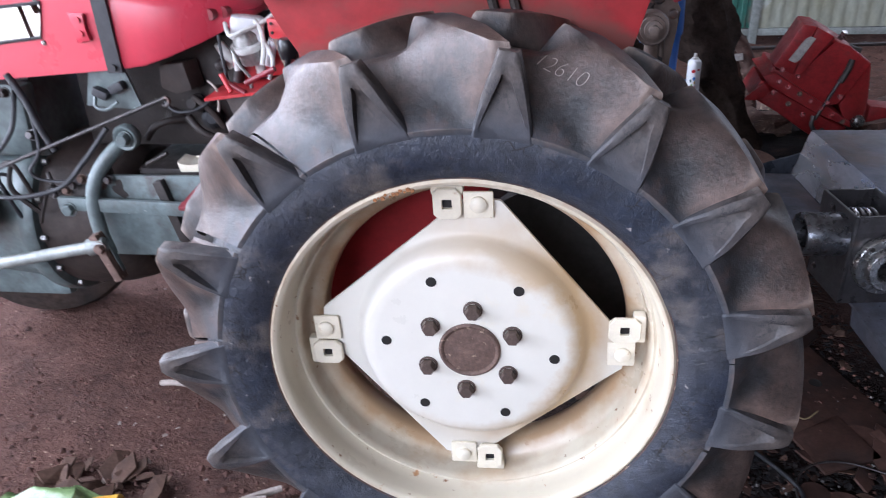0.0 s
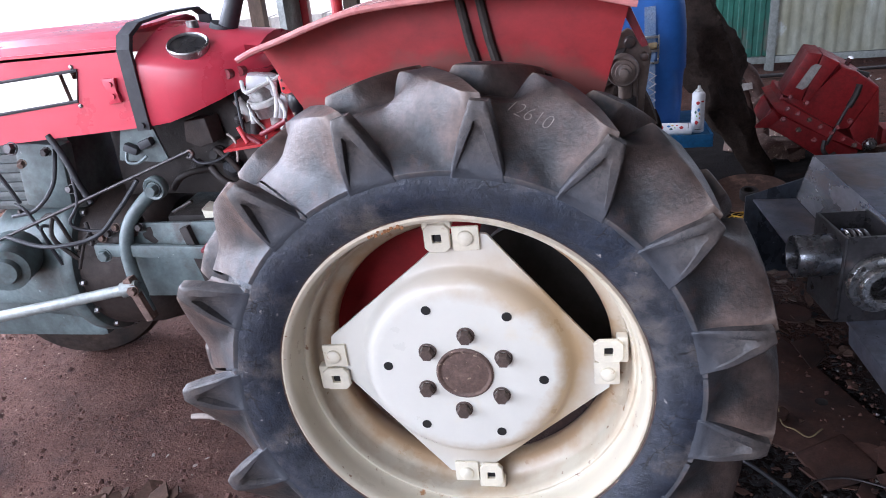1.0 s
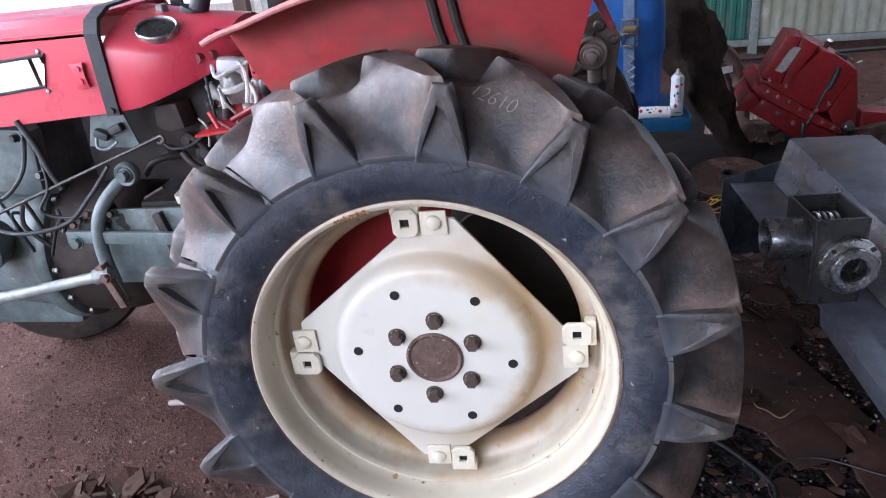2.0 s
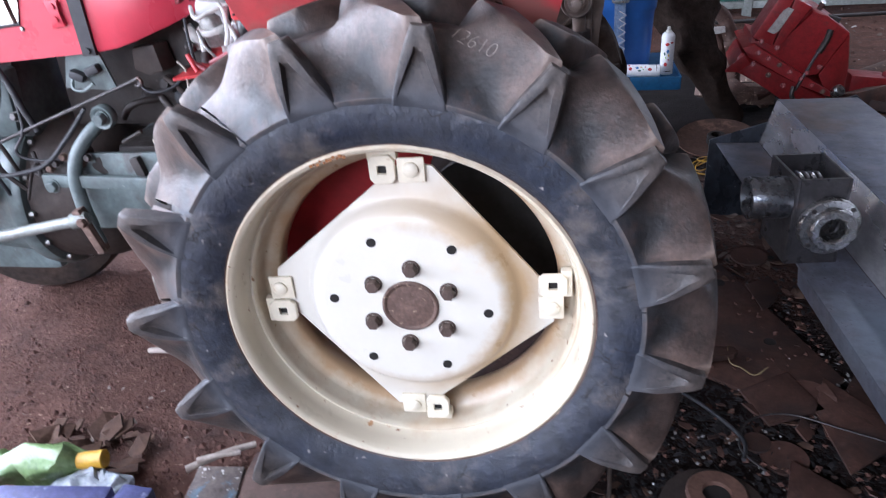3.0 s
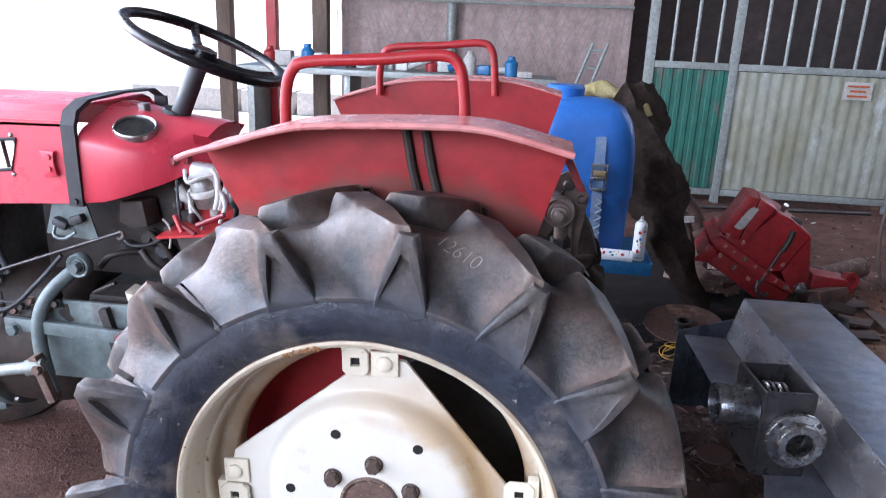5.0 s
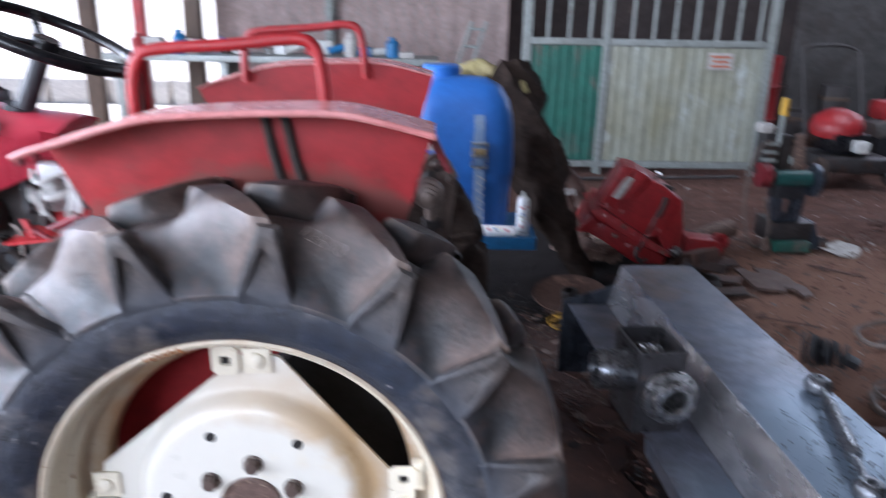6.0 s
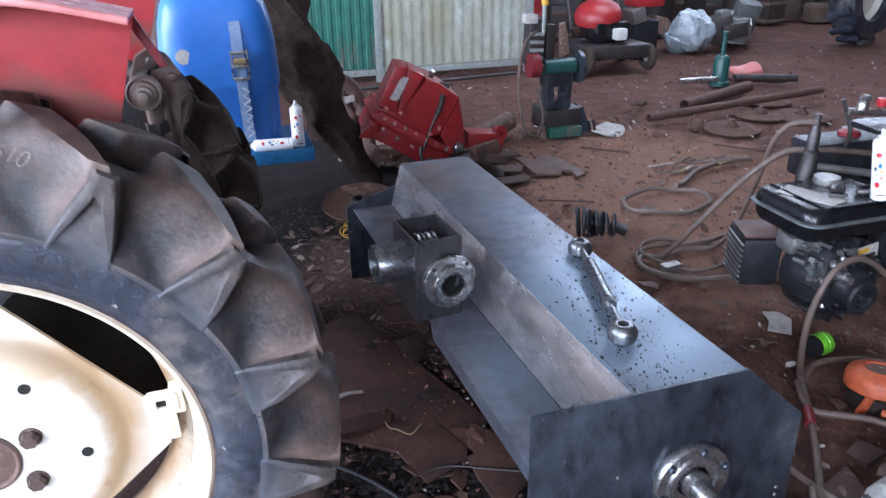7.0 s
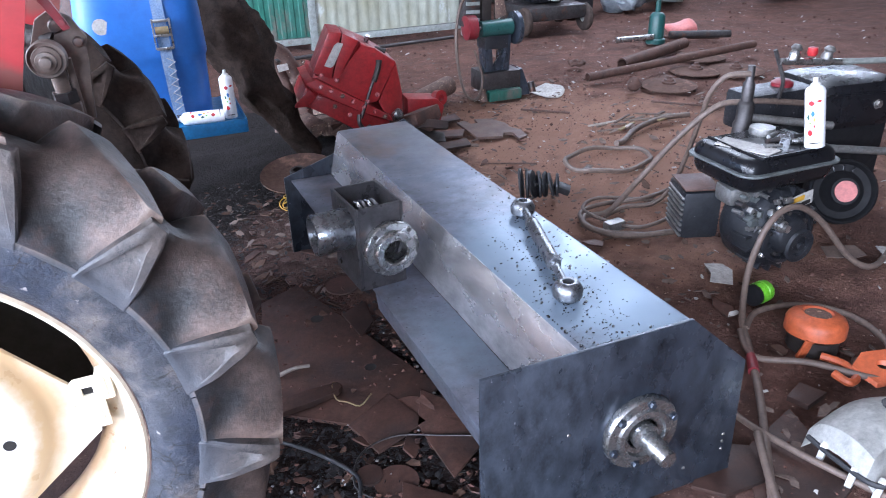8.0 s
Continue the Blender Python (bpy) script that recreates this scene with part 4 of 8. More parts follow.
part("rust_line", lathe(B(), [(0.3162, -0.0655), (0.3182, -0.068), (0.3196, -0.0655), (0.3178, -0.062)], AXLE, turned(-90, 0, 0), 128, closed=True), "rust", near_rim, "thin rusty seam at the tyre bead")
rim(AXLE + Vector((0, 1.16, -0.045)), "wheel_rim", "cream")


random.seed(14)
for k in range(11):
    a = 103 + 1.05 * k
    q = AXLE + cyl_point(0.3085 + random.uniform(-0.003, 0.003), a, -0.0689)
    mark = rod(B(), q, q + Vector((0, -0.0012, 0)), random.uniform(0.0015, 0.0036), segs=7)
    part("rust_mark", mark, "rust_orange", near_rim)


def wheel_disc(c):
    """The square dished centre plate: corners on the rim's tabs, a raised flat middle."""
    bm = B()
    n = 96
    turn0 = -5.0

    def edge(a):
        b = math.radians((a - turn0 + 45) % 90 - 45)
        return min(0.197 / math.cos(math.pi / 4 - abs(b)), 0.252 / math.cos(b) ** 0.6)
    rings = []
    for f, y in ((0.0, -0.0175), (0.3, -0.0175), (0.55, -0.0175), (0.82, -0.0175), (0.88, -0.0165), (0.93, -0.0125), (0.97, -0.004), (1.0, 0.006), (1.02, 0.012), (1.05, 0.0155), ("e", 0.0175), ("b", 0.0235)):
        row = []
        for k in range(n):
            a = 360 * k / n
            r = edge(a) if isinstance(f, str) else min(f * 0.186, edge(a) - 0.001)
            row.append(bm.verts.new(c + cyl_point(max(r, 0.001), a, y)))
        rings.append(row)
    for p, q in zip(rings, rings[1:]):
        for k in range(n):
            bm.faces.new((p[k], p[(k + 1) % n], q[(k + 1) % n], q[k]))
    bm.faces.new(rings[0])
    bm.faces.new([bm.verts.new(v.co + Vector((0, 0.001, 0))) for v in rings[-1]][::-1])
    return bm


disc = part("wheel_disc", wheel_disc(AXLE), "white_disc", tractor, "white dished wheel centre with brown dirt and painted-in shade", sharp=50)
for k in range(6):
    a = 25 + 60 * k
    part("wheel_bolt", hexbolt(B(), AXLE + cyl_point(0.0762, a, -0.0178), (0, -1, 0), 0.0125, 0.0165), "bolt", disc)
    a = -5 + 60 * k
    bm = B()
    rod(bm, AXLE + cyl_point(0.137, a, -0.0165), AXLE + cyl_point(0.137, a, -0.0185), 0.0085, segs=18)
    part("bolt_hole", bm, "hole_dark", disc)
hub = B()
lathe(hub, [(0.05, 0.016), (0.0505, 0.02), (0.047, 0.0225), (0.0435, 0.0215), (0.042, 0.0195), (0.03, 0.0205), (0.012, 0.022), (0, 0.0225)], AXLE, OUT, 48)
part("hub_cap", hub, "rust", disc, "rusted hub cover")


def tab_plate(angle, swap):
    """A rim tab with a square hole beside a domed bolt."""
    e = Matrix.Translation(AXLE) @ turned(0, 90 - angle, 0)
    bm = B()
    s = -1 if swap else 1
    h, w = 0.0075, 0.022
    x0 = -0.025 * s
    rings = []
    for hw, hd, cut, y in ((0.0215, 0.0245, 0.66, 0.0125), (0.0225, 0.0255, 0.62, 0.0105), (0.0215, 0.0245, 0.66, 0.0045), (0.0205, 0.0235, 0.66, 0.0035), (h + 0.0008, h + 0.0008, 0.9, 0.0035), (h, h, 0.9, 0.0045), (h, h, 0.9, 0.0125)):
        loop = ((1, -cut), (1, cut), (cut, 1), (-cut, 1), (-1, cut), (-1, -cut), (-cut, -1), (cut, -1))
        rings.append([bm.verts.new(e @ Vector((x0 + hw * a, y, 0.247 + hd * c))) for a, c in loop])
    for p, q in zip(rings, rings[1:] + rings[:1]):
        for k in range(8):
            bm.faces.new((p[k], p[(k + 1) % 8], q[(k + 1) % 8], q[k]))
    box(bm, (0.05, 0.02, 0.02), (0, 0, 0), e @ Matrix.Translation((x0, 0.02, 0.27)), 0.004)
    t = part("rim_tab", bm, "tab_cream", near_rim)
    part("tab_hole", box(B(), (2 * h, 0.004, 2 * h), (0, 0, 0), e @ Matrix.Translation((x0, 0.0125, 0.247))), "hole_dark", near_rim)
    b2 = B()
    box(b2, (0.046, 0.007, 0.044), (0, 0, 0), e @ Matrix.Translation((0.022 * s, 0.0125, 0.243)), 0.0034)
    part("corner_pad", b2, "tab_cream", disc)
    b3 = B()
    lathe(b3, [(0.0135, 0), (0.013, 0.005), (0.009, 0.0085), (0, 0.0095)], (e @ Matrix.Translation((0.022 * s, 0.0095, 0.245))).translation, OUT, 20)
    part("corner_bolt", b3, "tab_cream", disc)


for a in (91.5, 1.5, -89, 182):
    tab_plate(a, False)
part("axle_housing", rod(B(), (0, 0.03, 0.52), (0, 0.45, 0.52), 0.075, 0.1, 24), "oily", tractor, "oily axle housing")
# Black drum added where only shade shows behind the wheel disc.
part("brake_drum", rod(B(), (0.14, 0.2, 0.55), (0.14, 0.26, 0.55), 0.17, 0.16, 32), "hole_dark", tractor, "black drum added for the shade behind the wheel")
part("axle_housing", rod(B(), (0, 0.45, 0.52), (0, 1.15, 0.52), 0.13, 0.09, 24), "oily", tractor)


def ridge(points, y0, y1, thick, bm=None):
    """A bent strip that follows (x, z) points, from y0 to y1."""
    bm = bm or B()
    n = len(points)
    rows = [[bm.verts.new((x, y, z + dz)) for x, z in points] for y, dz in ((y0, 0), (y1, 0), (y1, -thick), (y0, -thick))]
    for i in range(4):
        p, q = rows[i], rows[(i + 1) % 4]
        for k in range(n - 1):
            bm.faces.new((p[k], p[k + 1], q[k + 1], q[k]))
    for k in (0, n - 1):
        bm.faces.new([r[k] for r in rows])
    return bm


def fender(y, out, label):
    """Upright inner sheet with a rolled lip that reaches out over the tyre."""
    lip = [(-0.36, 1.06), (-0.33, 1.073), (-0.282, 1.087), (-0.22, 1.107), (-0.151, 1.124), (-0.06, 1.132), (0.05, 1.137), (0.138, 1.137), (0.2, 1.127), (0.29, 1.105)]
    low = [(0.24, 0.93), (0.2, 0.88), (0.05, 0.8), (0.0, 0.66), (-0.02, 0.5), (-0.31, 0.46), (-0.3, 0.95), (-0.33, 1.0)]
    bm = B()
    slab(bm, [(x, y, z) for x, z in lip + low], (0, -0.004 * out, 0))
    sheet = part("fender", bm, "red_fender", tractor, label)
    lip2 = spline([(x, 0, z) for x, z in lip], 3)
    flat = [(q.x, q.z + 0.003) for q in lip2]
    part("lip", ridge(flat, y + 0.012 * -out, y + 0.11 * out, 0.005), "lip_glare", sheet, "fender top with sky glare painted in")
    part("lip_edge", tube(B(), [(x, y + 0.11 * out, z - 0.004) for x, z in flat], 0.0055, 8), "lip_glare", sheet)
    rib = B()
    for dx in (0.0, 0.034):
        tube(rib, [(0.005 + dx, y + 0.006 * out, 1.128), (0.02 + dx, y + 0.007 * out, 1.05), (0.045 + dx, y + 0.006 * out, 0.96)], 0.008, 8)
    # The dark brown is mud with the ribs' shade painted in.
    part("stiffener", rib, "drum_brown", sheet, "pressed ribs, brown with mud and painted-in shade")
    hy = y + 0.035 * -out
    hoop = spline([(-0.218, hy, 1.085), (-0.219, hy, 1.15), (-0.208, hy, 1.198), (-0.175, hy, 1.217), (-0.05, hy, 1.227), (0.055, hy, 1.238), (0.088, hy, 1.225), (0.1, hy, 1.18), (0.106, hy, 1.1)], 5)
    part("handrail", tube(B(), hoop, 0.0105, 10), "red_fender", sheet, "bent red tube handrail")
    return sheet


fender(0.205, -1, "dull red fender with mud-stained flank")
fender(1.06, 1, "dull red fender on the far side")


def hood_side(y, thick, inner=False):
    """A flank of the hood as one frame round its opening."""
    bottom = lambda x: 0.868 + (x + 0.78) * 0.07
    top = lambda x: 1.052 + (x + 0.79) * 0.0205
    outer = [(-2.0, bottom(-2.0)), (-0.8, bottom(-0.8)), (-0.8, top(-0.8)), (-2.0, top(-2.0))]
    hole = [(-1.55, 0.875), (-0.935, 0.936), (-0.915, 1.006), (-1.55, 0.955)]
    bm = B()
    ring = [[bm.verts.new((x, y + d, z)) for x, z in loop] for d in (0, thick) for loop in (outer, hole)]
    for k in range(4):
        m = (k + 1) % 4
        o0, h0, o1, h1 = ring
        bm.faces.new((o0[k], o0[m], h0[m], h0[k]))
        bm.faces.new((o1[k], h1[k], h1[m], o1[m]))
        bm.faces.new((o0[k], o1[k], o1[m], o0[m]))
        bm.faces.new((h0[k], h0[m], h1[m], h1[k]))
    return bm


hood = part("hood", hood_side(0.45, 0.006), "red_hood", tractor, "glossy red engine hood with a side opening")
part("hood_flank", box(B(), (1.2, 0.006, 0.07), (-1.4, 0.853, 1.02)), "red_hood", hood)
# Brown rods standing in for branches beyond the opening, placed for the camera's view.
for a_, b_, r_ in (((-1.151, 0.7, 0.976), (-1.130, 0.69, 0.882), 0.005), ((-1.114, 0.7, 0.975), (-1.099, 0.69, 0.951), 0.008)):
    part("inner_stay", rod(B(), a_, b_, r_, segs=8), "rust", hood)
part("window_edge", tube(B(), [(-1.55, 0.449, 0.875), (-0.935, 0.449, 0.936), (-0.915, 0.449, 1.006), (-1.55, 0.449, 0.955)], 0.004, 6, closed=True), "black_rubber", hood)
for x, z in ((-0.928, 1.014), (-0.932, 0.925)):
    part("window_screw", lathe(B(), [(0.006, 0), (0.004, 0.003), (0, 0.004)], (x, 0.4495, z), OUT, 12), "steel_bright", hood)
top = B()
for yy0, z0, yy1, z1 in ((0.45, 1.045, 0.47, 1.068), (0.47, 1.068, 0.51, 1.08), (0.51, 1.08, 0.79, 1.08), (0.79, 1.08, 0.83, 1.068), (0.83, 1.068, 0.85, 1.045)):
    slab(top, [(-2.0, yy0, z0 - 0.025), (-0.8, yy0, z0), (-0.8, yy1, z1), (-2.0, yy1, z1 - 0.025)], (0, 0, -0.006))
part("hood_top", top, "red_hood", hood)
part("hood_nose", box(B(), (0.05, 0.4, 0.3), (-2.02, 0.65, 0.9), bevel=0.02), "red_hood", hood)
hinge = B()
slab(hinge, [(-0.858, 0.447, 0.985), (-0.822, 0.447, 0.985), (-0.827, 0.447, 0.955), (-0.818, 0.447, 0.93), (-0.852, 0.447, 0.925), (-0.845, 0.447, 0.95)], (0, -0.008, 0), 0.002)
for zz in (0.972, 0.945):
    rod(hinge, (-0.836, 0.44, zz), (-0.836, 0.434, zz), 0.006)
part("catch", hinge, "red_hood", hood)
strap = B()
band = [(0.443, 0.862), (0.441, 0.95), (0.44, 1.045), (0.455, 1.075), (0.505, 1.095), (0.65, 1.1), (0.8, 1.095), (0.85, 1.07), (0.86, 0.95)]
for (y0, z0), (y1, z1) in zip(band, band[1:]):
    slab(strap, [(-0.8, y0, z0), (-0.768, y0, z0), (-0.768, y1, z1), (-0.8, y1, z1)], (0, 0.012, -0.006) if z1 > 1.05 else (0, 0.012, 0))
rod(strap, (-0.784, 0.443, 0.874), (-0.784, 0.436, 0.874), 0.007)
part("rubber_strap", strap, "black_rubber", tractor, "black rubber band across the hood")


def dash():
    """The instrument cowl behind the hood: rounded flanks that narrow towards the seat."""
    bm = B()
    secs = [(-0.77, 0.45, 0.868, 1.028), (-0.72, 0.45, 0.875, 1.02), (-0.67, 0.454, 0.89, 1.01), (-0.6, 0.486, 0.915, 1.0), (-0.545, 0.526, 0.94, 0.995), (-0.51, 0.57, 0.955, 0.99)]
    rows = []
    for x, y, lo, hi in secs:
        half = []
        for yy, zz in ((y + 0.004, lo), (y, lo + 0.012), (y, hi - 0.025), (y + 0.006, hi - 0.006), (y + 0.022, hi + 0.006), (0.54, hi + 0.03), (0.6, hi + 0.046), (0.65, hi + 0.05)):
            half.append((x, yy, zz))
        rows.append([bm.verts.new(q) for q in half + [(x, 1.3 - q[1], q[2]) for q in half[-2::-1]]])
    for p, q in zip(rows, rows[1:]):
        for k in range(len(p) - 1):
            bm.faces.new((p[k], p[k + 1], q[k + 1], q[k]))
        bm.faces.new((p[-1], p[0], q[0], q[-1]))
    bm.faces.new(rows[0])
    bm.faces.new(rows[-1][::-1])
    return bm


cowl = part("instrument_cowl", dash(), "red_hood", tractor, "red instrument cowl", sharp=60)
gt = Matrix.Translation((-0.668, 0.515, 1.034)) @ turned(22, 8, 0)
g = B()
lathe(g, [(0.048, -0.01), (0.048, 0.006), (0.045, 0.009), (0.042, 0.006), (0.042, 0.003)], gt.translation, turned(22, 8, 0), 32)
part("gauge_bezel", g, "steel_bright", cowl, "chrome gauge ring")
g = B()
lathe(g, [(0.0425, 0.003), (0, 0.004)], gt.translation, turned(22, 8, 0), 32)
part("gauge_face", g, "black_plastic", cowl)
for x, y, z in ((-0.58, 0.5, 0.968), (-0.556, 0.5175, 0.97)):
    part("switch", rod(B(), (x + 0.004, y + 0.012, z), (x - 0.001, y - 0.002, z), 0.0115, segs=20), "dark_red", cowl)
part("key_switch", rod(B(), (-0.7, 0.62, 1.05), (-0.702, 0.62, 1.078), 0.014), "steel_bright", cowl)
hubc = Vector((-0.565, 0.65, 1.185))
part("steering_column", rod(B(), (-0.642, 0.65, 1.02), hubc, 0.024, 0.02, 20), "black_rubber", tractor)
part("column_collar", rod(B(), (-0.648, 0.65, 1.03), (-0.636, 0.65, 1.062), 0.036, 0.03, 24), "black_rubber", tractor)
wheel_turn = Vector((0.42, 0, 1)).to_track_quat("Z", "Y").to_matrix().to_4x4()
wm = Matrix.Translation(hubc) @ wheel_turn
sw = B()
tube(sw, [wm @ Vector((0.185 * math.cos(a), 0.185 * math.sin(a), 0.03)) for a in [2 * math.pi * k / 48 for k in range(48)]], 0.0125, 10, closed=True)
steer = part("steering_wheel", sw, "black_plastic", tractor, "black three-spoke steering wheel")
for k in range(3):
    a = radians(120 * k + 35)
    part("spoke", tube(B(), [wm @ Vector((0.0, 0.0, 0.005)), wm @ Vector((0.09 * math.cos(a), 0.09 * math.sin(a), 0.01)), wm @ Vector((0.18 * math.cos(a), 0.18 * math.sin(a), 0.03))], 0.013, 8, flat=0.5), "black_plastic", steer)
part("horn_cap", rod(B(), hubc, wm @ Vector((0, 0, 0.025)), 0.035, 0.03, 24), "black_plastic", steer)

# engine, bell housing and frame under the hood
part("engine_block", box(B(), (0.75, 0.26, 0.2), (-1.42, 0.65, 0.745), bevel=0.015), "grey_cast", tractor, "grey oily engine block")
part("head_cover", box(B(), (0.13, 0.05, 0.17), (-1.11, 0.5, 0.75), turned(0, 6, 0), 0.012), "green_grey", tractor)
for k in range(7):
    part("cooling_rib", box(B(), (0.5, 0.014, 0.012), (-1.4, 0.515, 0.67 + 0.025 * k)), "grey_cast", tractor)
bell = B()
lathe(bell, [(0.0, 0.3), (0.15, 0.3), (0.17, 0.27), (0.185, 0.2), (0.195, 0.1), (0.205, 0.05), (0.222, 0.045), (0.225, 0.035), (0.225, 0.012), (0.22, 0.005), (0.19, 0.0)], (-1.07, 0.65, 0.47), turned(0, -90, 0), 56)
housing = part("bell_housing", bell, "green_grey", tractor, "green-grey clutch bell housing")
for k in range(14):
    an = radians(360 * k / 14)
    part("housing_bolt", hexbolt(B(), (-1.067, 0.65 + 0.21 * math.cos(an), 0.47 + 0.21 * math.sin(an)), (1, 0, 0), 0.008, 0.01), "aluminium", housing)
drum = B()
lathe(drum, [(0.2, -0.01), (0.205, 0.02), (0.2, 0.12), (0.185, 0.18), (0.15, 0.21), (0.0, 0.21)], (-1.07, 0.65, 0.47), turned(0, 90, 0), 48)
part("clutch_drum", drum, "drum_brown", tractor, "brown grimy clutch case")
sump = B()
box(sump, (0.5, 0.2, 0.16), (-1.35, 0.62, 0.34), bevel=0.02)
box(sump, (0.3, 0.15, 0.06), (-1.3, 0.55, 0.42), bevel=0.012)
for k in range(5):
    rod(sump, (-1.5 + 0.1 * k, 0.52, 0.425), (-1.5 + 0.1 * k, 0.505, 0.425), 0.009, segs=6)
part("sump", sump, "green_grey", tractor)
cap = B()
rod(cap, (-1.24, 0.46, 0.55), (-1.2, 0.36, 0.545), 0.065, 0.055, 24)
rod(cap, (-1.2, 0.36, 0.545), (-1.195, 0.345, 0.545), 0.035, 0.03, 18)
part("starter", cap, "green_grey", tractor)
trans = B()
box(trans, (0.75, 0.3, 0.26), (-0.45, 0.65, 0.5), bevel=0.02)
part("gear_case", trans, "oily", tractor)
rail = B()
box(rail, (0.6, 0.012, 0.2), (-0.61, 0.44, 0.535), bevel=0.004)
part("cross_strap", box(B(), (0.022, 0.02, 0.19), (-0.71, 0.426, 0.535), turned(0, -14, 0), 0.003), "oily", tractor)
part("side_plate", rail, "green_grey", tractor, "pale green side plate of the frame")
bar = B()
box(bar, (0.4, 0.014, 0.032), (-0.77, 0.405, 0.572), turned(0, 2, 0), 0.004)
hexbolt(bar, (-0.945, 0.398, 0.567), (0, -1, 0), 0.014, 0.014)
part("frame_bar", bar, "green_grey", tractor)
lev = B()
tube(lev, spline([(-0.8, 0.47, 0.715), (-0.83, 0.44, 0.69), (-0.868, 0.42, 0.645), (-0.885, 0.405, 0.59), (-0.885, 0.4, 0.52), (-0.872, 0.395, 0.455)], 6), 0.0165, 12)
box(lev, (0.035, 0.014, 0.08), (-0.868, 0.385, 0.455), turned(0, -15, 0), 0.003)
part("brake_lever", lev, "green_grey", tractor, "bent pale green lever")
nut = B()
lathe(nut, [(0.012, 0.0), (0.027, 0.0), (0.029, 0.006), (0.029, 0.02), (0.026, 0.024), (0.02, 0.022), (0.017, 0.014), (0.012, 0.014)], (-0.792, 0.455, 0.722), OUT, 28, closed=True)
hexbolt(nut, (-0.792, 0.435, 0.722), (0, -1, 0), 0.014, 0.02)
part("pivot_nut", nut, "green_grey", tractor)
stp = B()
rod(stp, (-2.0, 0.34, 0.275), (-0.885, 0.37, 0.489), 0.014, segs=14)
rod(stp, (-0.9, 0.365, 0.487), (-0.862, 0.372, 0.495), 0.02, 0.016, 12)
part("step_rod", stp, "gate_frame", tractor, "pale steel tie rod")
lk = B()
box(lk, (0.02, 0.03, 0.12), (-0.865, 0.375, 0.46), turned(0, -18, 0), 0.003)
hexbolt(lk, (-0.868, 0.36, 0.49), (0, -1, 0), 0.012, 0.014)
part("clevis", lk, "rust", tractor)
thr = B()
rod(thr, (-1.3, 0.4, 0.585), (-0.7, 0.46, 0.802), 0.0042, segs=8)
part("throttle_rod", thr, "iron", tractor)
brk = B()
slab(brk, [(-0.862, 0.47, 0.86), (-0.78, 0.47, 0.866), (-0.755, 0.47, 0.775), (-0.885, 0.47, 0.785)], (0, 0.006, 0))
for dx, dz, tw in ((-0.018, 0.0, 25), (0.022, 0.012, -20)):
    part("cable_knob", box(B(), (0.036, 0.022, 0.02), (-0.82 + dx, 0.46, 0.815 + dz), turned(0, tw, 0), 0.006), "black_rubber", tractor)
tube(brk, spline([(-0.85, 0.455, 0.81), (-0.845, 0.44, 0.79), (-0.82, 0.44, 0.785), (-0.795, 0.445, 0.8)], 5), 0.004, 6)
part("cable_bracket", brk, "green_grey", tractor)
hid = B()
# Dark box enlarged to stand in for the shade under the hood.
box(hid, (0.44, 0.2, 0.26), (-0.74, 0.66, 0.79), bevel=0.02)
part("steering_box", hid, "oily", tractor)
gbx = B()
slab(gbx, [(-0.715, 0.5, 0.865), (-0.66, 0.5, 0.87), (-0.65, 0.5, 0.81), (-0.685, 0.5, 0.8), (-0.72, 0.5, 0.815)], (0.01, 0.05, 0), 0.004)
part("steering_cover", gbx, "drum_brown", tractor, "brown dusty cover plate")
part("rod_hook", tube(B(), spline([(-0.703, 0.459, 0.8), (-0.69, 0.457, 0.806), (-0.684, 0.455, 0.797), (-0.692, 0.454, 0.789), (-0.7, 0.455, 0.791)], 5), 0.0045, 8), "iron", tractor)
for k, (x, z, r, w_) in enumerate(((-0.67, 0.765, 0.022, 0.05), (-0.615, 0.79, 0.017, 0.07), (-0.64, 0.73, 0.026, 0.04), (-0.6, 0.85, 0.014, 0.05), (-0.735, 0.735, 0.02, 0.03))):
    union = lathe(B(), [(0.0, 0.0), (r, 0.0), (r, 0.3 * w_), (0.75 * r, 0.36 * w_), (0.75 * r, 0.7 * w_), (0.5 * r, 0.76 * w_), (0.5 * r, w_), (0.0, w_)], (x, 0.56, z), turned(75, 25 - 14 * k, 10 * k), 16)
    part("pipe_union", union, ("oily", "drum_brown", "engine_dark", "iron", "oily")[k], tractor)
for pts, r, mat in (([(-0.67, 0.5, 0.75), (-0.64, 0.49, 0.72), (-0.6, 0.5, 0.7), (-0.55, 0.52, 0.7)], 0.009, "oily"),
                    ([(-0.61, 0.5, 0.83), (-0.585, 0.48, 0.818), (-0.582, 0.475, 0.79), (-0.586, 0.475, 0.77)], 0.0028, "pale_stick"),
                    ([(-0.66, 0.52, 0.79), (-0.62, 0.51, 0.76), (-0.6, 0.52, 0.72)], 0.007, "drum_brown"),
                    ([(-0.78, 0.5, 0.7), (-0.75, 0.49, 0.73), (-0.72, 0.5, 0.74), (-0.69, 0.52, 0.74)], 0.008, "oily")):
    part("oil_pipe", tube(B(), spline(pts, 6), r, 10), mat, tractor)
part("pale_rag", slab(B(), [(-0.705, 0.47, 0.655), (-0.68, 0.47, 0.645), (-0.655, 0.47, 0.647), (-0.625, 0.47, 0.655), (-0.62, 0.47, 0.632), (-0.7, 0.47, 0.63)], (0, 0.05, 0.004), 0.003), "tab_cream", tractor, "cream-coloured scrap of cloth")
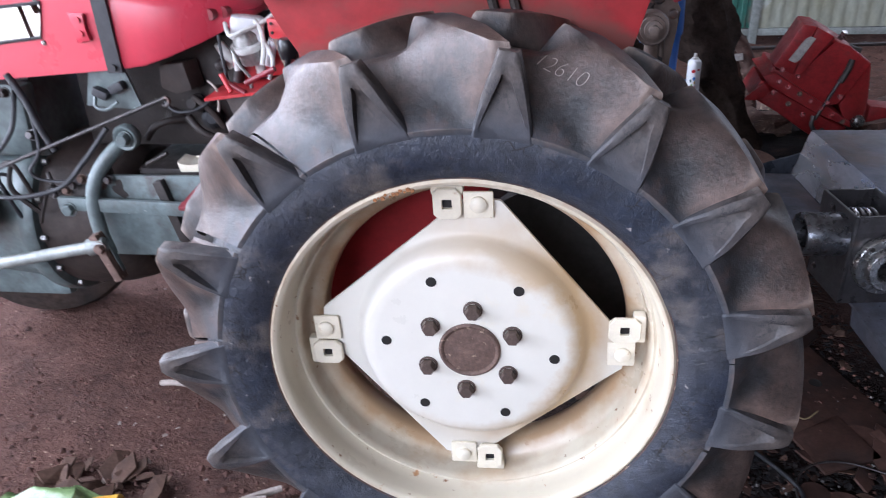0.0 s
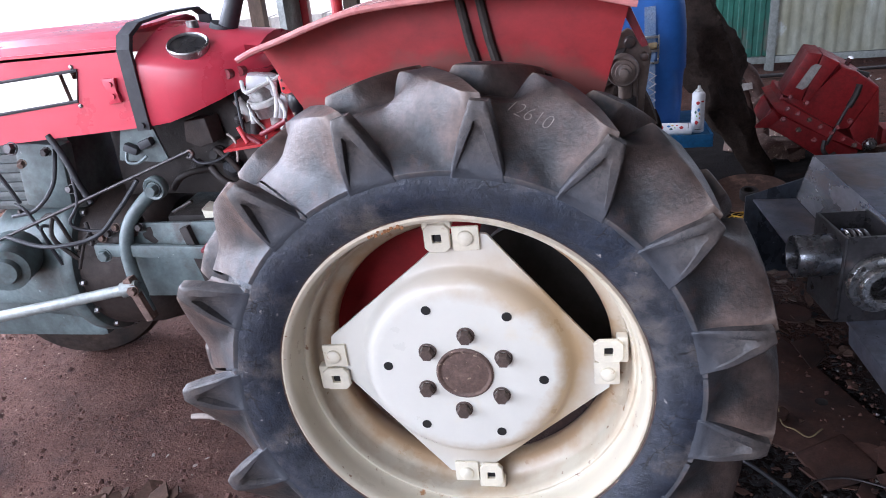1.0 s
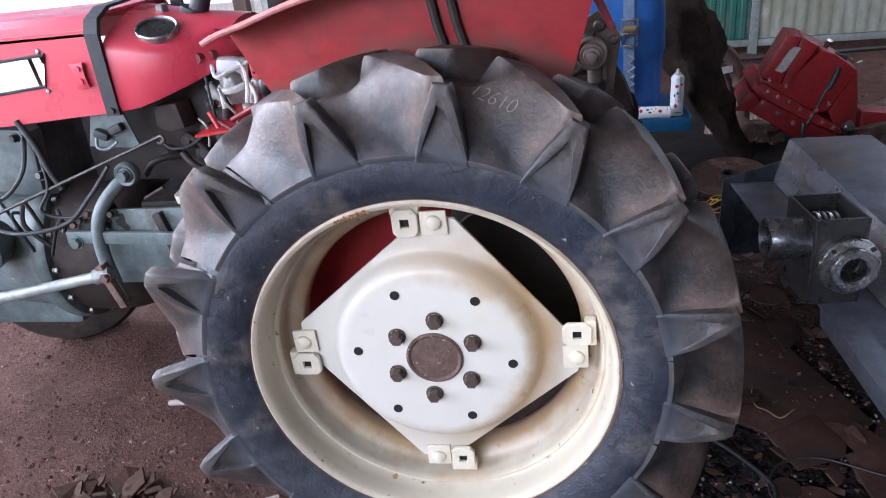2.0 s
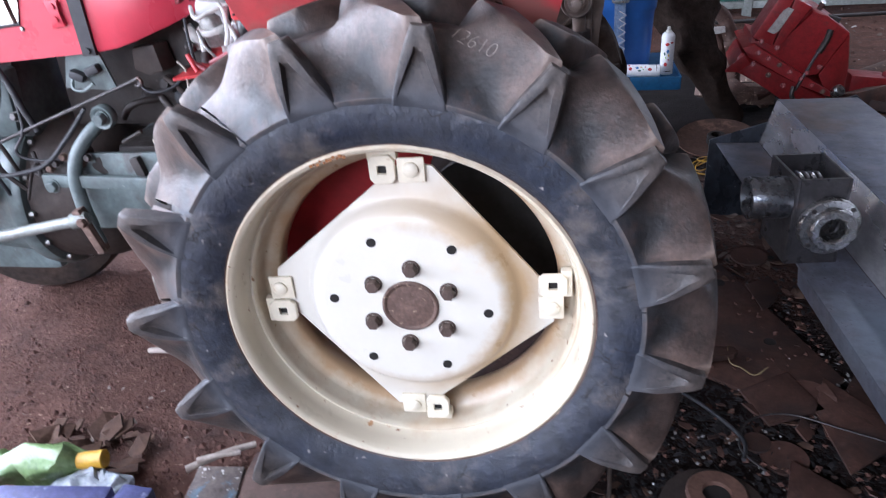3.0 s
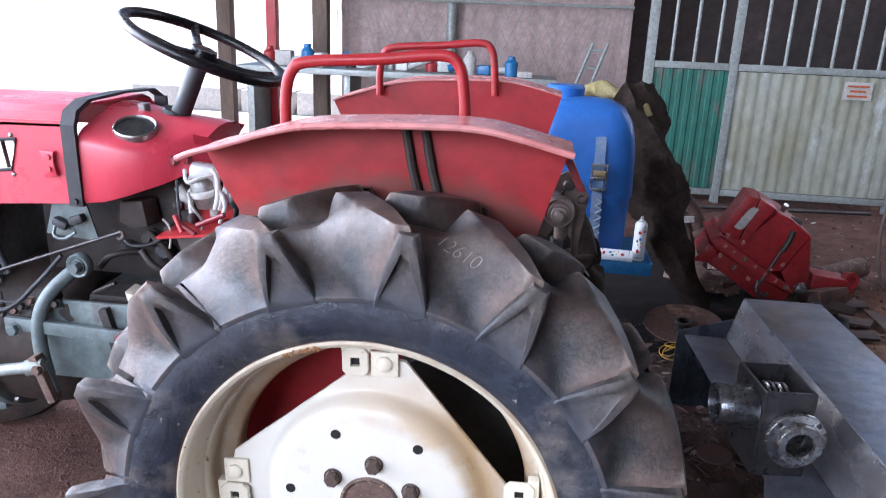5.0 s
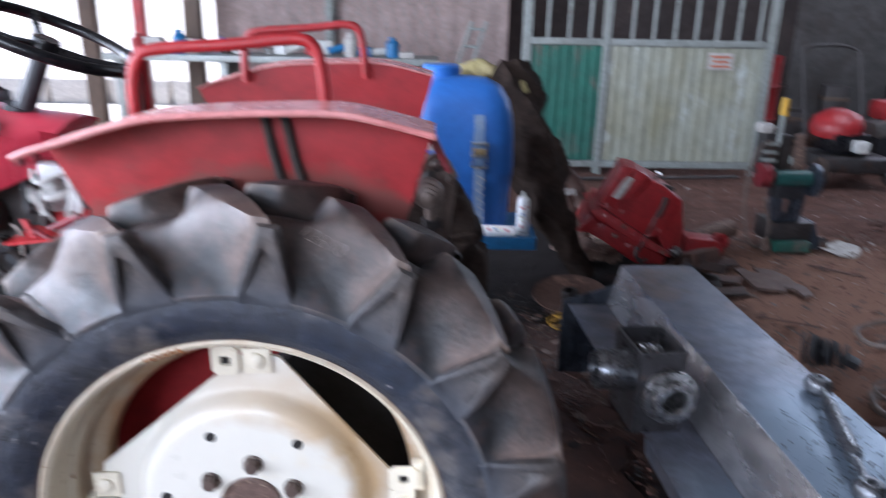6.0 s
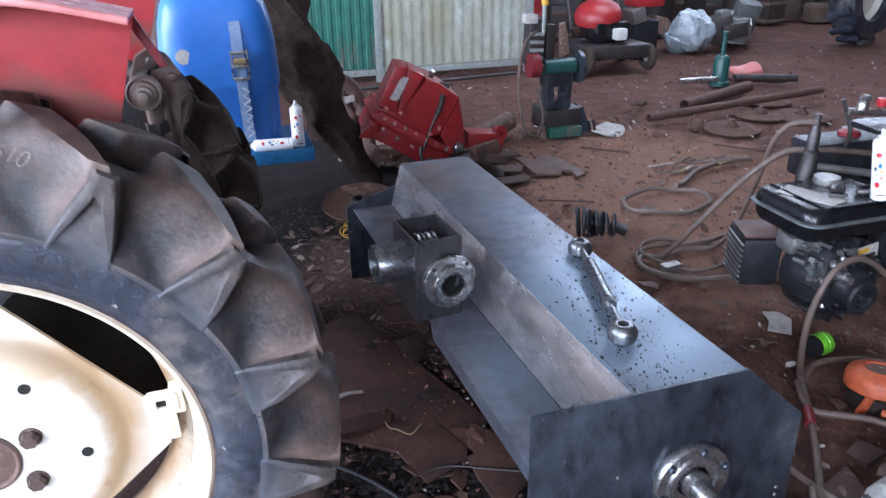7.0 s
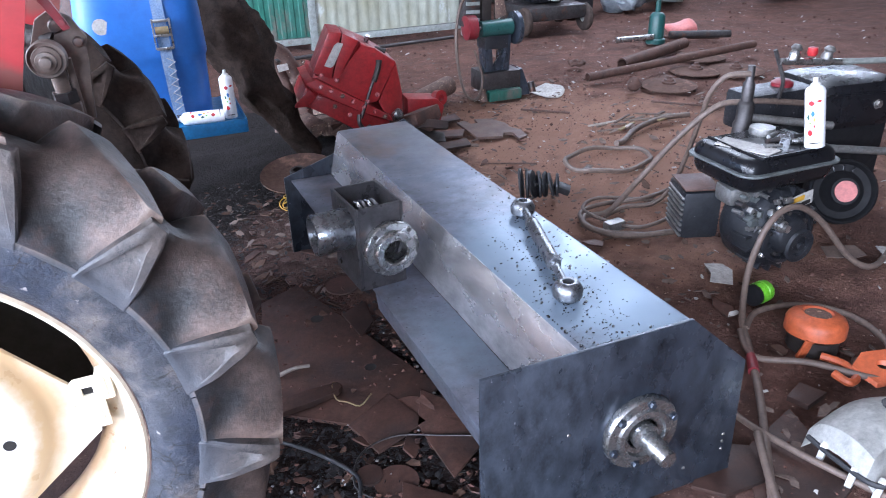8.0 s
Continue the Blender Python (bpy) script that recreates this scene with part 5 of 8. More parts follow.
part("seat_shelf", slab(B(), [(-0.59, 0.425, 0.812), (-0.42, 0.425, 0.832), (-0.42, 0.62, 0.83), (-0.6, 0.62, 0.81)], (0, 0, -0.006)), "gear_red", tractor, "bright red sheet shelf")
# Red apron drawn in brown, so its shade sits in the colour.
part("shelf_front", slab(B(), [(-0.545, 0.43, 0.812), (-0.42, 0.43, 0.826), (-0.4, 0.43, 0.7), (-0.5, 0.43, 0.7), (-0.53, 0.43, 0.76)], (0, 0.006, 0), 0.002), "drum_brown", tractor, "apron browned to carry its shade")
bracket = part("red_bracket", slab(B(), [(-0.446, 0.462, 0.964), (-0.4, 0.458, 0.962), (-0.394, 0.458, 0.925), (-0.424, 0.46, 0.918), (-0.444, 0.462, 0.928)], (0.004, 0.05, 0), 0.003), "gear_red", tractor, "bright red bent bracket")
for dz in (0.0, 0.018):
    part("bracket_hole", rod(B(), (-0.436, 0.4605, 0.937 + dz), (-0.436, 0.458, 0.937 + dz), 0.003, segs=10), "hole_dark", bracket)
part("bracket_arm", slab(B(), [(-0.436, 0.456, 0.925), (-0.424, 0.456, 0.925), (-0.39, 0.448, 0.84), (-0.406, 0.448, 0.835)], (0, 0.006, 0), 0.002), "rust", bracket)
bowl = part("filter_ring", lathe(B(), [(0.03, 0.0), (0.037, 0.002), (0.039, 0.008), (0.037, 0.014), (0.03, 0.016), (0.028, 0.008)], (-0.513, 0.52, 0.893), turned(12, -6, 0), 30, closed=True), "white_plastic", tractor, "white plastic filter ring")
part("filter_glass", lathe(B(), [(0.027, -0.03), (0.029, 0.0), (0.028, 0.03), (0.02, 0.04), (0.0, 0.042)], (-0.513, 0.52, 0.895), turned(12, -6, 0), 26), "aluminium", bowl)
part("filter_neck", tube(B(), spline([(-0.485, 0.5, 0.955), (-0.47, 0.49, 0.935), (-0.468, 0.485, 0.9), (-0.475, 0.482, 0.868)], 6), 0.0055, 8), "white_plastic", bowl)
part("filter_stub", rod(B(), (-0.535, 0.49, 0.885), (-0.532, 0.485, 0.855), 0.006), "white_plastic", bowl)
for k, (x0, z0, x1, z1) in enumerate(((-0.54, 0.842, -0.5, 0.822), (-0.5, 0.84, -0.43, 0.872), (-0.55, 0.86, -0.53, 0.825))):
    part("red_stay", rod(B(), (x0, 0.44, z0), (x1, 0.43, z1), 0.006, segs=10), "dark_red" if k < 2 else "gear_red", tractor)
part("tank_bottom", box(B(), (0.13, 0.05, 0.05), (-0.5, 0.56, 0.85), turned(0, -8, 6), 0.012), "gear_red", tractor, "bright red sheet behind the levers")
part("seat_bulkhead", box(B(), (0.3, 0.012, 0.16), (-0.5, 0.66, 0.87), turned(0, 0, 4), 0.003), "grey_cast", tractor)
for k, (x, z, r) in enumerate(((-0.57, 0.87, 0.016), (-0.53, 0.885, 0.02), (-0.5, 0.86, 0.012), (-0.55, 0.845, 0.013), (-0.475, 0.885, 0.014))):
    part("valve", rod(B(), (x, 0.56 - 0.012 * k, z - 0.02), (x + 0.012 * (k - 2), 0.55 - 0.012 * k, z + 0.03), r, 0.7 * r, 12), ("white_plastic", "can_white", "white_plastic", "iron", "can_white")[k], tractor)
for k, (x0, z0, x1, z1) in enumerate(((-0.95, 0.6, -0.9, 0.63), (-0.76, 0.66, -0.7, 0.69))):
    part("linkage", rod(B(), (x0, 0.44, z0), (x1, 0.43, z1), 0.0035 + 0.001 * (k % 2), segs=8), ("iron", "oily", "engine_dark")[k % 3], tractor)
for k in range(6):
    part("linkage_nut", hexbolt(B(), (-0.96 + 0.022 * k, 0.43 - 0.004 * (k % 2), 0.6 + 0.014 * (k % 3)), (0, -1, 0.2), 0.009, 0.012), ("rust", "iron")[k % 2], tractor)
part("upright_hose", tube(B(), spline([(-1.04, 0.45, 0.86), (-1.01, 0.445, 0.8), (-0.99, 0.44, 0.74), (-0.97, 0.44, 0.69)], 6), 0.008, 12), "black_rubber", tractor)
for k, pts in enumerate(([(-1.05, 0.47, 0.82), (-1.06, 0.44, 0.74), (-1.12, 0.43, 0.68), (-1.2, 0.44, 0.66)],
                         [(-1.02, 0.46, 0.8), (-1.0, 0.43, 0.7), (-1.03, 0.42, 0.645), (-0.98, 0.43, 0.62), (-0.86, 0.44, 0.63)],
                         [(-1.2, 0.4, 0.62), (-1.08, 0.38, 0.6), (-0.96, 0.4, 0.615), (-0.9, 0.43, 0.67), (-0.84, 0.45, 0.74)],
                         [(-0.72, 0.5, 0.79), (-0.69, 0.49, 0.765), (-0.64, 0.5, 0.77), (-0.6, 0.52, 0.8)],
                         [(-1.24, 0.44, 0.83), (-1.18, 0.42, 0.77), (-1.15, 0.42, 0.7)])):
    part("cable", tube(B(), spline(pts, 7), 0.0055 if k % 2 == 0 else 0.004, 8), "black_rubber", tractor)
random.seed(63)
for k in range(12):
    x, z = random.uniform(-1.2, -0.96), random.uniform(0.58, 0.84)
    r = random.uniform(0.006, 0.015)
    if k % 2:
        part("pipe_nut", hexbolt(B(), (x, 0.447, z), (random.uniform(-0.4, 0.4), -1, random.uniform(-0.3, 0.5)), r, 0.016), random.choice(("iron", "rust", "oily", "aluminium")), tractor)
    else:
        q = Vector((x, 0.445, z))
        part("fuel_pipe", tube(B(), spline([q, q + Vector((random.uniform(-0.05, 0.05), -0.02, random.uniform(-0.06, 0.02))), q + Vector((random.uniform(-0.09, 0.09), -0.012, random.uniform(-0.12, -0.04)))], 6), 0.3 * r + 0.0015, 7), random.choice(("oily", "iron", "black_rubber")), tractor)
for k in range(3):
    part("grease_lump", rough_up(lathe(B(), [(0.0, -0.02), (0.02, -0.016), (0.027, 0.0), (0.02, 0.016), (0.0, 0.02)], (-0.93 + 0.05 * k, 0.45, 0.6 + 0.03 * (k % 2)), turned(80, 20 * k, 0), 14), 0.01, 40, k), "oily", tractor)
flr = B()
box(flr, (0.34, 0.34, 0.01), (-0.42, 0.4, 0.66), turned(4, 0, 0), 0.003)
part("foot_plate", flr, "dark_red", tractor, "red sheet foot plate")
for k, pts in enumerate(([(-0.55, 0.5, 0.95), (-0.53, 0.47, 0.93), (-0.5, 0.48, 0.94), (-0.47, 0.5, 0.95), (-0.44, 0.52, 0.97)],
                         [(-0.54, 0.49, 0.9), (-0.52, 0.47, 0.87), (-0.5, 0.47, 0.84), (-0.51, 0.47, 0.8)],
                         [(-0.47, 0.49, 0.92), (-0.45, 0.48, 0.88), (-0.46, 0.47, 0.84)],
                         [(-0.56, 0.48, 0.93), (-0.55, 0.46, 0.88), (-0.545, 0.46, 0.82)])):
    part("pipe_white", tube(B(), spline(pts, 6), 0.0046 - 0.001 * (k % 2), 8), ("white_plastic", "aluminium", "white_plastic", "black_rubber")[k], tractor)
part("valve_body", box(B(), (0.07, 0.06, 0.05), (-0.515, 0.53, 0.935), turned(0, 10, 20), 0.01), "can_white", tractor)
for k in range(3):
    part("pedal_rod", rod(B(), (-0.56 + 0.05 * k, 0.45, 0.7), (-0.46 + 0.05 * k, 0.46, 0.8 + 0.01 * k), 0.006), ("red_fender", "iron", "red_fender")[k], tractor)
lv2 = B()
rod(lv2, (-0.43, 0.44, 0.76), (-0.387, 0.4, 0.905), 0.006)
lathe(lv2, [(0.0, -0.022), (0.014, -0.02), (0.019, -0.008), (0.0195, 0.012), (0.016, 0.018), (0, 0.019)], (-0.386, 0.4, 0.919), segs=20)
part("gear_lever", lv2, "black_plastic", tractor)
ft = B()
lathe(ft, [(0.13, -0.055), (0.2, -0.06), (0.245, -0.05), (0.262, -0.02), (0.265, 0), (0.262, 0.02), (0.245, 0.05), (0.2, 0.06), (0.13, 0.055)], (-1.42, 0.9, 0.25), turned(90, 0, 18), 56, closed=True)
part("front_tyre", ft, "dark_tyre", tractor, "worn smooth front tyre")
fr = B()
lathe(fr, [(0.13, -0.05), (0.135, -0.03), (0.1, -0.02), (0.03, -0.03), (0, -0.03)], (-1.42, 0.9, 0.25), turned(90, 0, 18), 40)
part("front_rim", fr, "tan_block", tractor)
ltr = B()
lathe(ltr, [(0.0, 0.0), (0.027, 0.0), (0.028, 0.02), (0.026, 0.024), (0.021, 0.024), (0.02, 0.032), (0.015, 0.034), (0.014, 0.04), (0.009, 0.041), (0.008, 0.052), (0.0, 0.054)], (0.28, 0.27, 0.975), OUT, 30)
rod(ltr, (0.285, 0.29, 0.96), (0.3, 0.3, 0.62), 0.012, segs=14)
box(ltr, (0.032, 0.032, 0.03), (0.292, 0.295, 0.885), bevel=0.005)
part("lift_link", ltr, "hose", tractor, "greasy lift arm link with a large nut")
arm = B()
tube(arm, spline([(0.12, 0.4, 1.0), (0.22, 0.37, 1.0), (0.29, 0.33, 0.985)], 6), 0.018, 10)
part("lift_arm", arm, "oily", tractor)
part("lift_housing", box(B(), (0.2, 0.4, 0.3), (0.12, 0.62, 0.78), bevel=0.02), "oily", tractor)
plate = B()
slab(plate, [(0.25, 0.325, 0.975), (0.268, 0.325, 1.022), (0.292, 0.325, 1.036), (0.318, 0.325, 1.022), (0.336, 0.325, 0.99), (0.327, 0.325, 0.955), (0.322, 0.325, 0.86), (0.304, 0.325, 0.86), (0.302, 0.325, 0.95)], (0, 0.014, 0), 0.004)
part("lift_plate", plate, "hose", tractor, "dull brown lift arm plate")
for x, z, r in ((0.296, 1.012, 0.011), (0.322, 0.985, 0.008)):
    part("lift_pin", lathe(B(), [(r, 0.0), (r, 0.01), (0.8 * r, 0.013), (0.0, 0.014)], (x, 0.326, z), OUT, 16), "iron", tractor)
part("lift_stay", rod(B(), (0.303, 0.3, 0.965), (0.311, 0.305, 0.66), 0.0055, segs=10), "hose", tractor)
part("lift_nut", rod(B(), (0.2875, 0.2915, 0.918), (0.2885, 0.2925, 0.9), 0.019, segs=6), "iron", tractor)
top_arm = B()
slab(top_arm, [(0.266, 0.25, 1.096), (0.283, 0.25, 1.1), (0.323, 0.25, 1.016), (0.311, 0.25, 1.013)], (0, 0.01, 0), 0.003)
rod(top_arm, (0.313, 0.249, 1.026), (0.313, 0.244, 1.026), 0.004, segs=8)
part("lamp_bracket", top_arm, "dark_red", tractor, "dull red stay")

# the tiller body behind the tractor
SKEW = -0.048


def tp(x, s, z):
    return (x + SKEW * s, -0.05 + s, z)


TL = 1.465
tiller = thing("tiller_housing", (1.1, 0.68, 0), "new bare-steel rotary tiller housing lying on the ground", "tiller")


def long_plate(x0, z0, x1, z1, thick, s0=0.006, s1=TL):
    bm = B()
    slab(bm, [tp(x0, s0, z0), tp(x1, s0, z1), tp(x1, s1, z1), tp(x0, s1, z0)], thick, 0.0012)
    return bm


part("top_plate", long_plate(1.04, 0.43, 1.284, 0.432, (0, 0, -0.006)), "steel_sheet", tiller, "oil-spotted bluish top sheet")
part("slope_plate", long_plate(1.0, 0.281, 1.038, 0.429, (0.006, 0, -0.001)), "sheen_steel", tiller, "sloping sheet with its reflected light in the colour")
part("lower_plate", long_plate(0.862, 0.28, 1.0, 0.28, (0, 0, -0.006)), "steel_sheet", tiller)
part("skirt", long_plate(0.862, 0.279, 0.868, 0.225, (0.004, 0, 0), 0.006, 0.62), "steel_sheet", tiller)
part("rear_plate", long_plate(1.287, 0.43, 1.424, 0.308, (-0.004, 0, -0.004)), "steel_sheet", tiller)
part("back_plate", long_plate(1.425, 0.306, 1.437, 0.04, (-0.005, 0, 0)), "steel_sheet", tiller)
outline = [(0.838, 0.006), (1.438, 0.004), (1.43, 0.304), (1.282, 0.439), (0.838, 0.431)]
for s, name in ((0.0, "end_plate"), (TL, "end_plate")):
    bm = B()
    slab(bm, [tp(x, s, z if s == 0 else (z if x > 1.0 or z < 0.3 else 0.29)) for x, z in outline], (0, 0.008 if s else -0.008, 0), 0.0015)
    end = part(name, bm, "steel_dark", tiller, "dark mill-scale end plate")
    if s == 0:
        near_end = end
C = Vector((1.178, -0.058, 0.213))
bm = B()
lathe(bm, [(0.0, 0.0), (0.081, 0.0), (0.083, 0.004), (0.083, 0.016), (0.08, 0.02), (0.062, 0.021), (0.058, 0.026), (0.048, 0.028), (0.045, 0.02), (0.035, 0.018), (0.035, 0.01)], C, OUT, 56)
flange = part("bearing_flange", bm, "machined", tiller, "machined bearing flange")
for k in range(6):
    part("flange_bolt", hexbolt(B(), C + cyl_point(0.071, 20 + 60 * k, -0.02), (0, -1, 0), 0.0075, 0.008), "steel_dark", flange)
bm = B()
lathe(bm, [(0.029, 0.0), (0.029, 0.032), (0.021, 0.036), (0.02, 0.07), (0.0185, 0.072), (0.0185, 0.096), (0.016, 0.1), (0.0, 0.1)], C, OUT, 32)
part("drive_shaft", bm, "machined", tiller, "turned drive shaft stub")
for k, (x, z) in enumerate(((1.405, 0.12), (1.405, 0.1), (1.405, 0.08), (1.31, 0.06), (0.98, 0.09), (1.02, 0.25))):
    part("weld_spot", lathe(B(), [(0.004, 0), (0.003, 0.002), (0, 0.003)], (x, -0.0582, z), OUT, 8), "steel_bright", near_end)
# gear housing
gb = thing("gear_housing", (0.86, 0.66, 0.28), "open square steel gear housing with a bored flange", "gearbox")
Gm = Matrix.Translation((0.853, 0.665, 0.39)) @ turned(0, 0, 6)
w, d, h, t = 0.125, 0.165, 0.22, 0.008
for sx in (-1, 1):
    part("housing_wall", box(B(), (t, d, h), (0, 0, 0), Gm @ Matrix.Translation((sx * (w - t) / 2, 0, 0)), 0.0015), "housing_steel", gb)
part("housing_wall", box(B(), (w - 2 * t - 0.001, t, h), (0, 0, 0), Gm @ Matrix.Translation((0, (d - t) / 2, 0)), 0.0015), "housing_steel", gb)
hw = w / 2 - t - 0.0005
front = disc_hole_plate(B(), [(-hw, -d / 2, -h / 2), (hw, -d / 2, -h / 2), (hw, -d / 2, h / 2), (-hw, -d / 2, h / 2)], (0.02, -d / 2, -0.005), 0.031, (0, t, 0))
bmesh.ops.transform(front, matrix=Gm, verts=front.verts)
part("housing_wall", front, "housing_steel", gb)
bm = B()
lathe(bm, [(0.03, -0.06), (0.03, 0.035), (0.034, 0.04), (0.05, 0.04), (0.053, 0.036), (0.053, 0.02), (0.069, 0.018), (0.072, 0.014), (0.072, 0.0), (0.06, -0.004), (0.06, -0.015)], (Gm @ Matrix.Translation((0.022, -d / 2 - 0.002, -0.005))).translation, turned(0, 0, 6) @ OUT, 48)
fl = part("bored_flange", bm, "machined", gb, "bright turned flange with a bore")
for k in range(4):
    q = Gm @ Matrix.Translation((0.022, -d / 2 - 0.018, -0.005)) @ cyl_point(0.0625, 45 + 90 * k, 0)
    part("flange_bolt", hexbolt(B(), q, (0.1, -1, 0), 0.006, 0.006), "iron", fl)
bm = B()
lathe(bm, [(0.041, 0.0), (0.05, 0.0), (0.051, 0.004), (0.051, 0.09), (0.049, 0.093), (0.042, 0.093), (0.041, 0.09)], (0.795, 0.625, 0.437), turned(0, -90, 4), 40, closed=True)
part("side_tube", bm, "oiled_steel", gb, "machined tube stub")
bm = B()
for k in range(9):
    a0 = 0.6 * k
    tube(bm, [(0.855 + 0.03 * math.cos(a0 + a), 0.68 + 0.035 * math.sin(a0 + a), 0.43 + 0.004 * k) for a in (0, 0.5, 1.0, 1.5)], 0.004, 6)
part("gear", bm, "steel_bright", gb, "bearing and gear inside the housing")
for k in range(4):
    part("bearing_ring", lathe(B(), [(0.02, 0.0), (0.034, 0.0), (0.036, 0.003), (0.034, 0.008), (0.02, 0.008)], (0.83 + 0.014 * k, 0.665, 0.45), turned(0, 78, 8), 28, closed=True), ("machined", "housing_steel")[k % 2], gb)
# link rod on the top sheet
link = thing("turnbuckle", (1.16, 0.31, 0.432), "greasy steel turnbuckle link with ball ends", "link")
a, b = Vector((1.216, 0.52, 0.456)), Vector((1.108, 0.115, 0.458))
dv = (b - a).normalized()
part("body", tube(B(), [a + dv * q for q in (0.085, 0.1, 0.12, 0.28, 0.3, 0.315)], lambda u: 0.011 if u < 0.1 or u > 0.9 else 0.017, 12), "oiled_steel", link)
part("thread", rod(B(), a + dv * 0.02, a + dv * 0.09, 0.009), "oiled_steel", link)
part("thread", rod(B(), b - dv * 0.11, b - dv * 0.02, 0.009), "oiled_steel", link)
part("lock_nut", rod(B(), b - dv * 0.125, b - dv * 0.105, 0.017, segs=6), "oiled_steel", link)
for q in (a, b):
    bm = B()
    lathe(bm, [(0.012, -0.02), (0.021, -0.02), (0.03, -0.01), (0.031, 0.006), (0.024, 0.018), (0.018, 0.021), (0.012, 0.021)], q + Vector((0, 0, -0.004)), None, 28, closed=True)
    part("ball_end", bm, "oiled_steel", link)

# blue sprayer tank on its tray
tank = thing("sprayer_tank", (0.43, 1.95, 0.404), "tall blue plastic sprayer tank with a webbing strap", "tank")
bm = B()
secs = [(0.404, 0.88), (0.412, 0.93), (0.5, 0.95), (0.61, 0.962), (0.634, 0.972), (0.645, 1.0), (0.66, 1.004), (0.8, 0.985), (0.88, 0.945), (0.94, 0.87), (0.985, 0.74), (1.012, 0.5), (1.02, 0.2)]
rows = []
for z, f in secs:
    row = []
    for k in range(40):
        an = 2 * math.pi * k / 40
        ex = 0.45
        cx, cy = math.copysign(abs(math.cos(an)) ** ex, math.cos(an)), math.copysign(abs(math.sin(an)) ** ex, math.sin(an))
        row.append(bm.verts.new((0.41 + 0.215 * f * cx, 2.01 + 0.172 * f * cy, z)))
    rows.append(row)
for p, q in zip(rows, rows[1:]):
    for k in range(40):
        bm.faces.new((p[k], p[(k + 1) % 40], q[(k + 1) % 40], q[k]))
bm.faces.new(rows[0][::-1])
bm.faces.new(rows[-1])
part("tank_body", bm, "blue_tank", tank, sharp=60)
part("lid", lathe(B(), [(0.075, -0.01), (0.078, 0.03), (0.07, 0.04), (0, 0.042)], (0.33, 2.06, 1.02), segs=28), "blue_tank", tank, "dark blue screw lid")
# White disc that stands in for a bright glare spot on the tank.
part("sticker", rod(B(), (0.285, 1.846, 0.772), (0.285, 1.842, 0.772), 0.027, segs=24), "paper", tank, "white disc painting in a spot of glare")
sp = [(0.475, 1.99, 1.018), (0.475, 1.9, 0.965), (0.475, 1.85, 0.88), (0.476, 1.836, 0.78), (0.478, 1.833, 0.66), (0.482, 1.836, 0.5), (0.488, 1.835, 0.43)]
bm = B()
pts = spline(sp, 5)
strip = [[bm.verts.new(p + Vector((dx, dy, 0))) for dx, dy in ((-0.02, 0), (0.02, 0), (0.02, -0.003), (-0.02, -0.003))] for p in pts]
for p, q in zip(strip, strip[1:]):
    for k in range(4):
        bm.faces.new((p[k], p[(k + 1) % 4], q[(k + 1) % 4], q[k]))
strap_ob = part("strap", bm, "webbing", tank, "faded blue ratchet strap")
bk = B()
for dx in (-0.029, 0.029):
    box(bk, (0.006, 0.012, 0.105), (0.478 + dx, 1.822, 0.735), turned(4, 0, 0), 0.002)
for dz in (-0.05, -0.005, 0.045):
    box(bk, (0.056, 0.01, 0.009), (0.478, 1.82, 0.735 + dz), None, 0.002)
part("buckle", bk, "steel_bright", strap_ob, "plated ratchet buckle")
part("buckle_roll", rod(B(), (0.455, 1.816, 0.748), (0.5, 1.816, 0.748), 0.013), "tan_block", strap_ob)
tray = thing("tray", (0.5, 1.98, 0.33), "bright blue painted steel tray carrying the tank", "tray")
part("tray_floor", box(B(), (0.54, 0.4, 0.006), (0.44, 1.985, 0.4)), "blue_steel", tray)
part("tray_edge", box(B(), (0.54, 0.006, 0.05), (0.44, 1.782, 0.385), bevel=0.001), "blue_steel", tray)
part("tray_edge", box(B(), (0.006, 0.4, 0.05), (0.713, 1.985, 0.385), bevel=0.001), "blue_steel", tray)
zig = [(0.476 + 0.026 * (k % 2), 1.829 - 0.0004 * k, 0.65 - 0.0155 * k) for k in range(13)]
part("stitching", tube(B(), zig, 0.0022, 5), "paper", strap_ob, "pale zigzag stitching")
part("strap_hook", tube(B(), [(0.475, 1.832, 0.44), (0.505, 1.832, 0.436), (0.492, 1.822, 0.408)], 0.004, 8, closed=True), "iron", strap_ob, "bent wire hook")
# Legs in near-black: the shade under the tray is in their colour.
for x, y in ((0.22, 1.9), (0.4, 1.92), (0.22, 2.17), (0.4, 2.17)):
    part("leg", box(B(), (0.035, 0.035, 0.4), (x, y, 0.196)), "oily", tray)


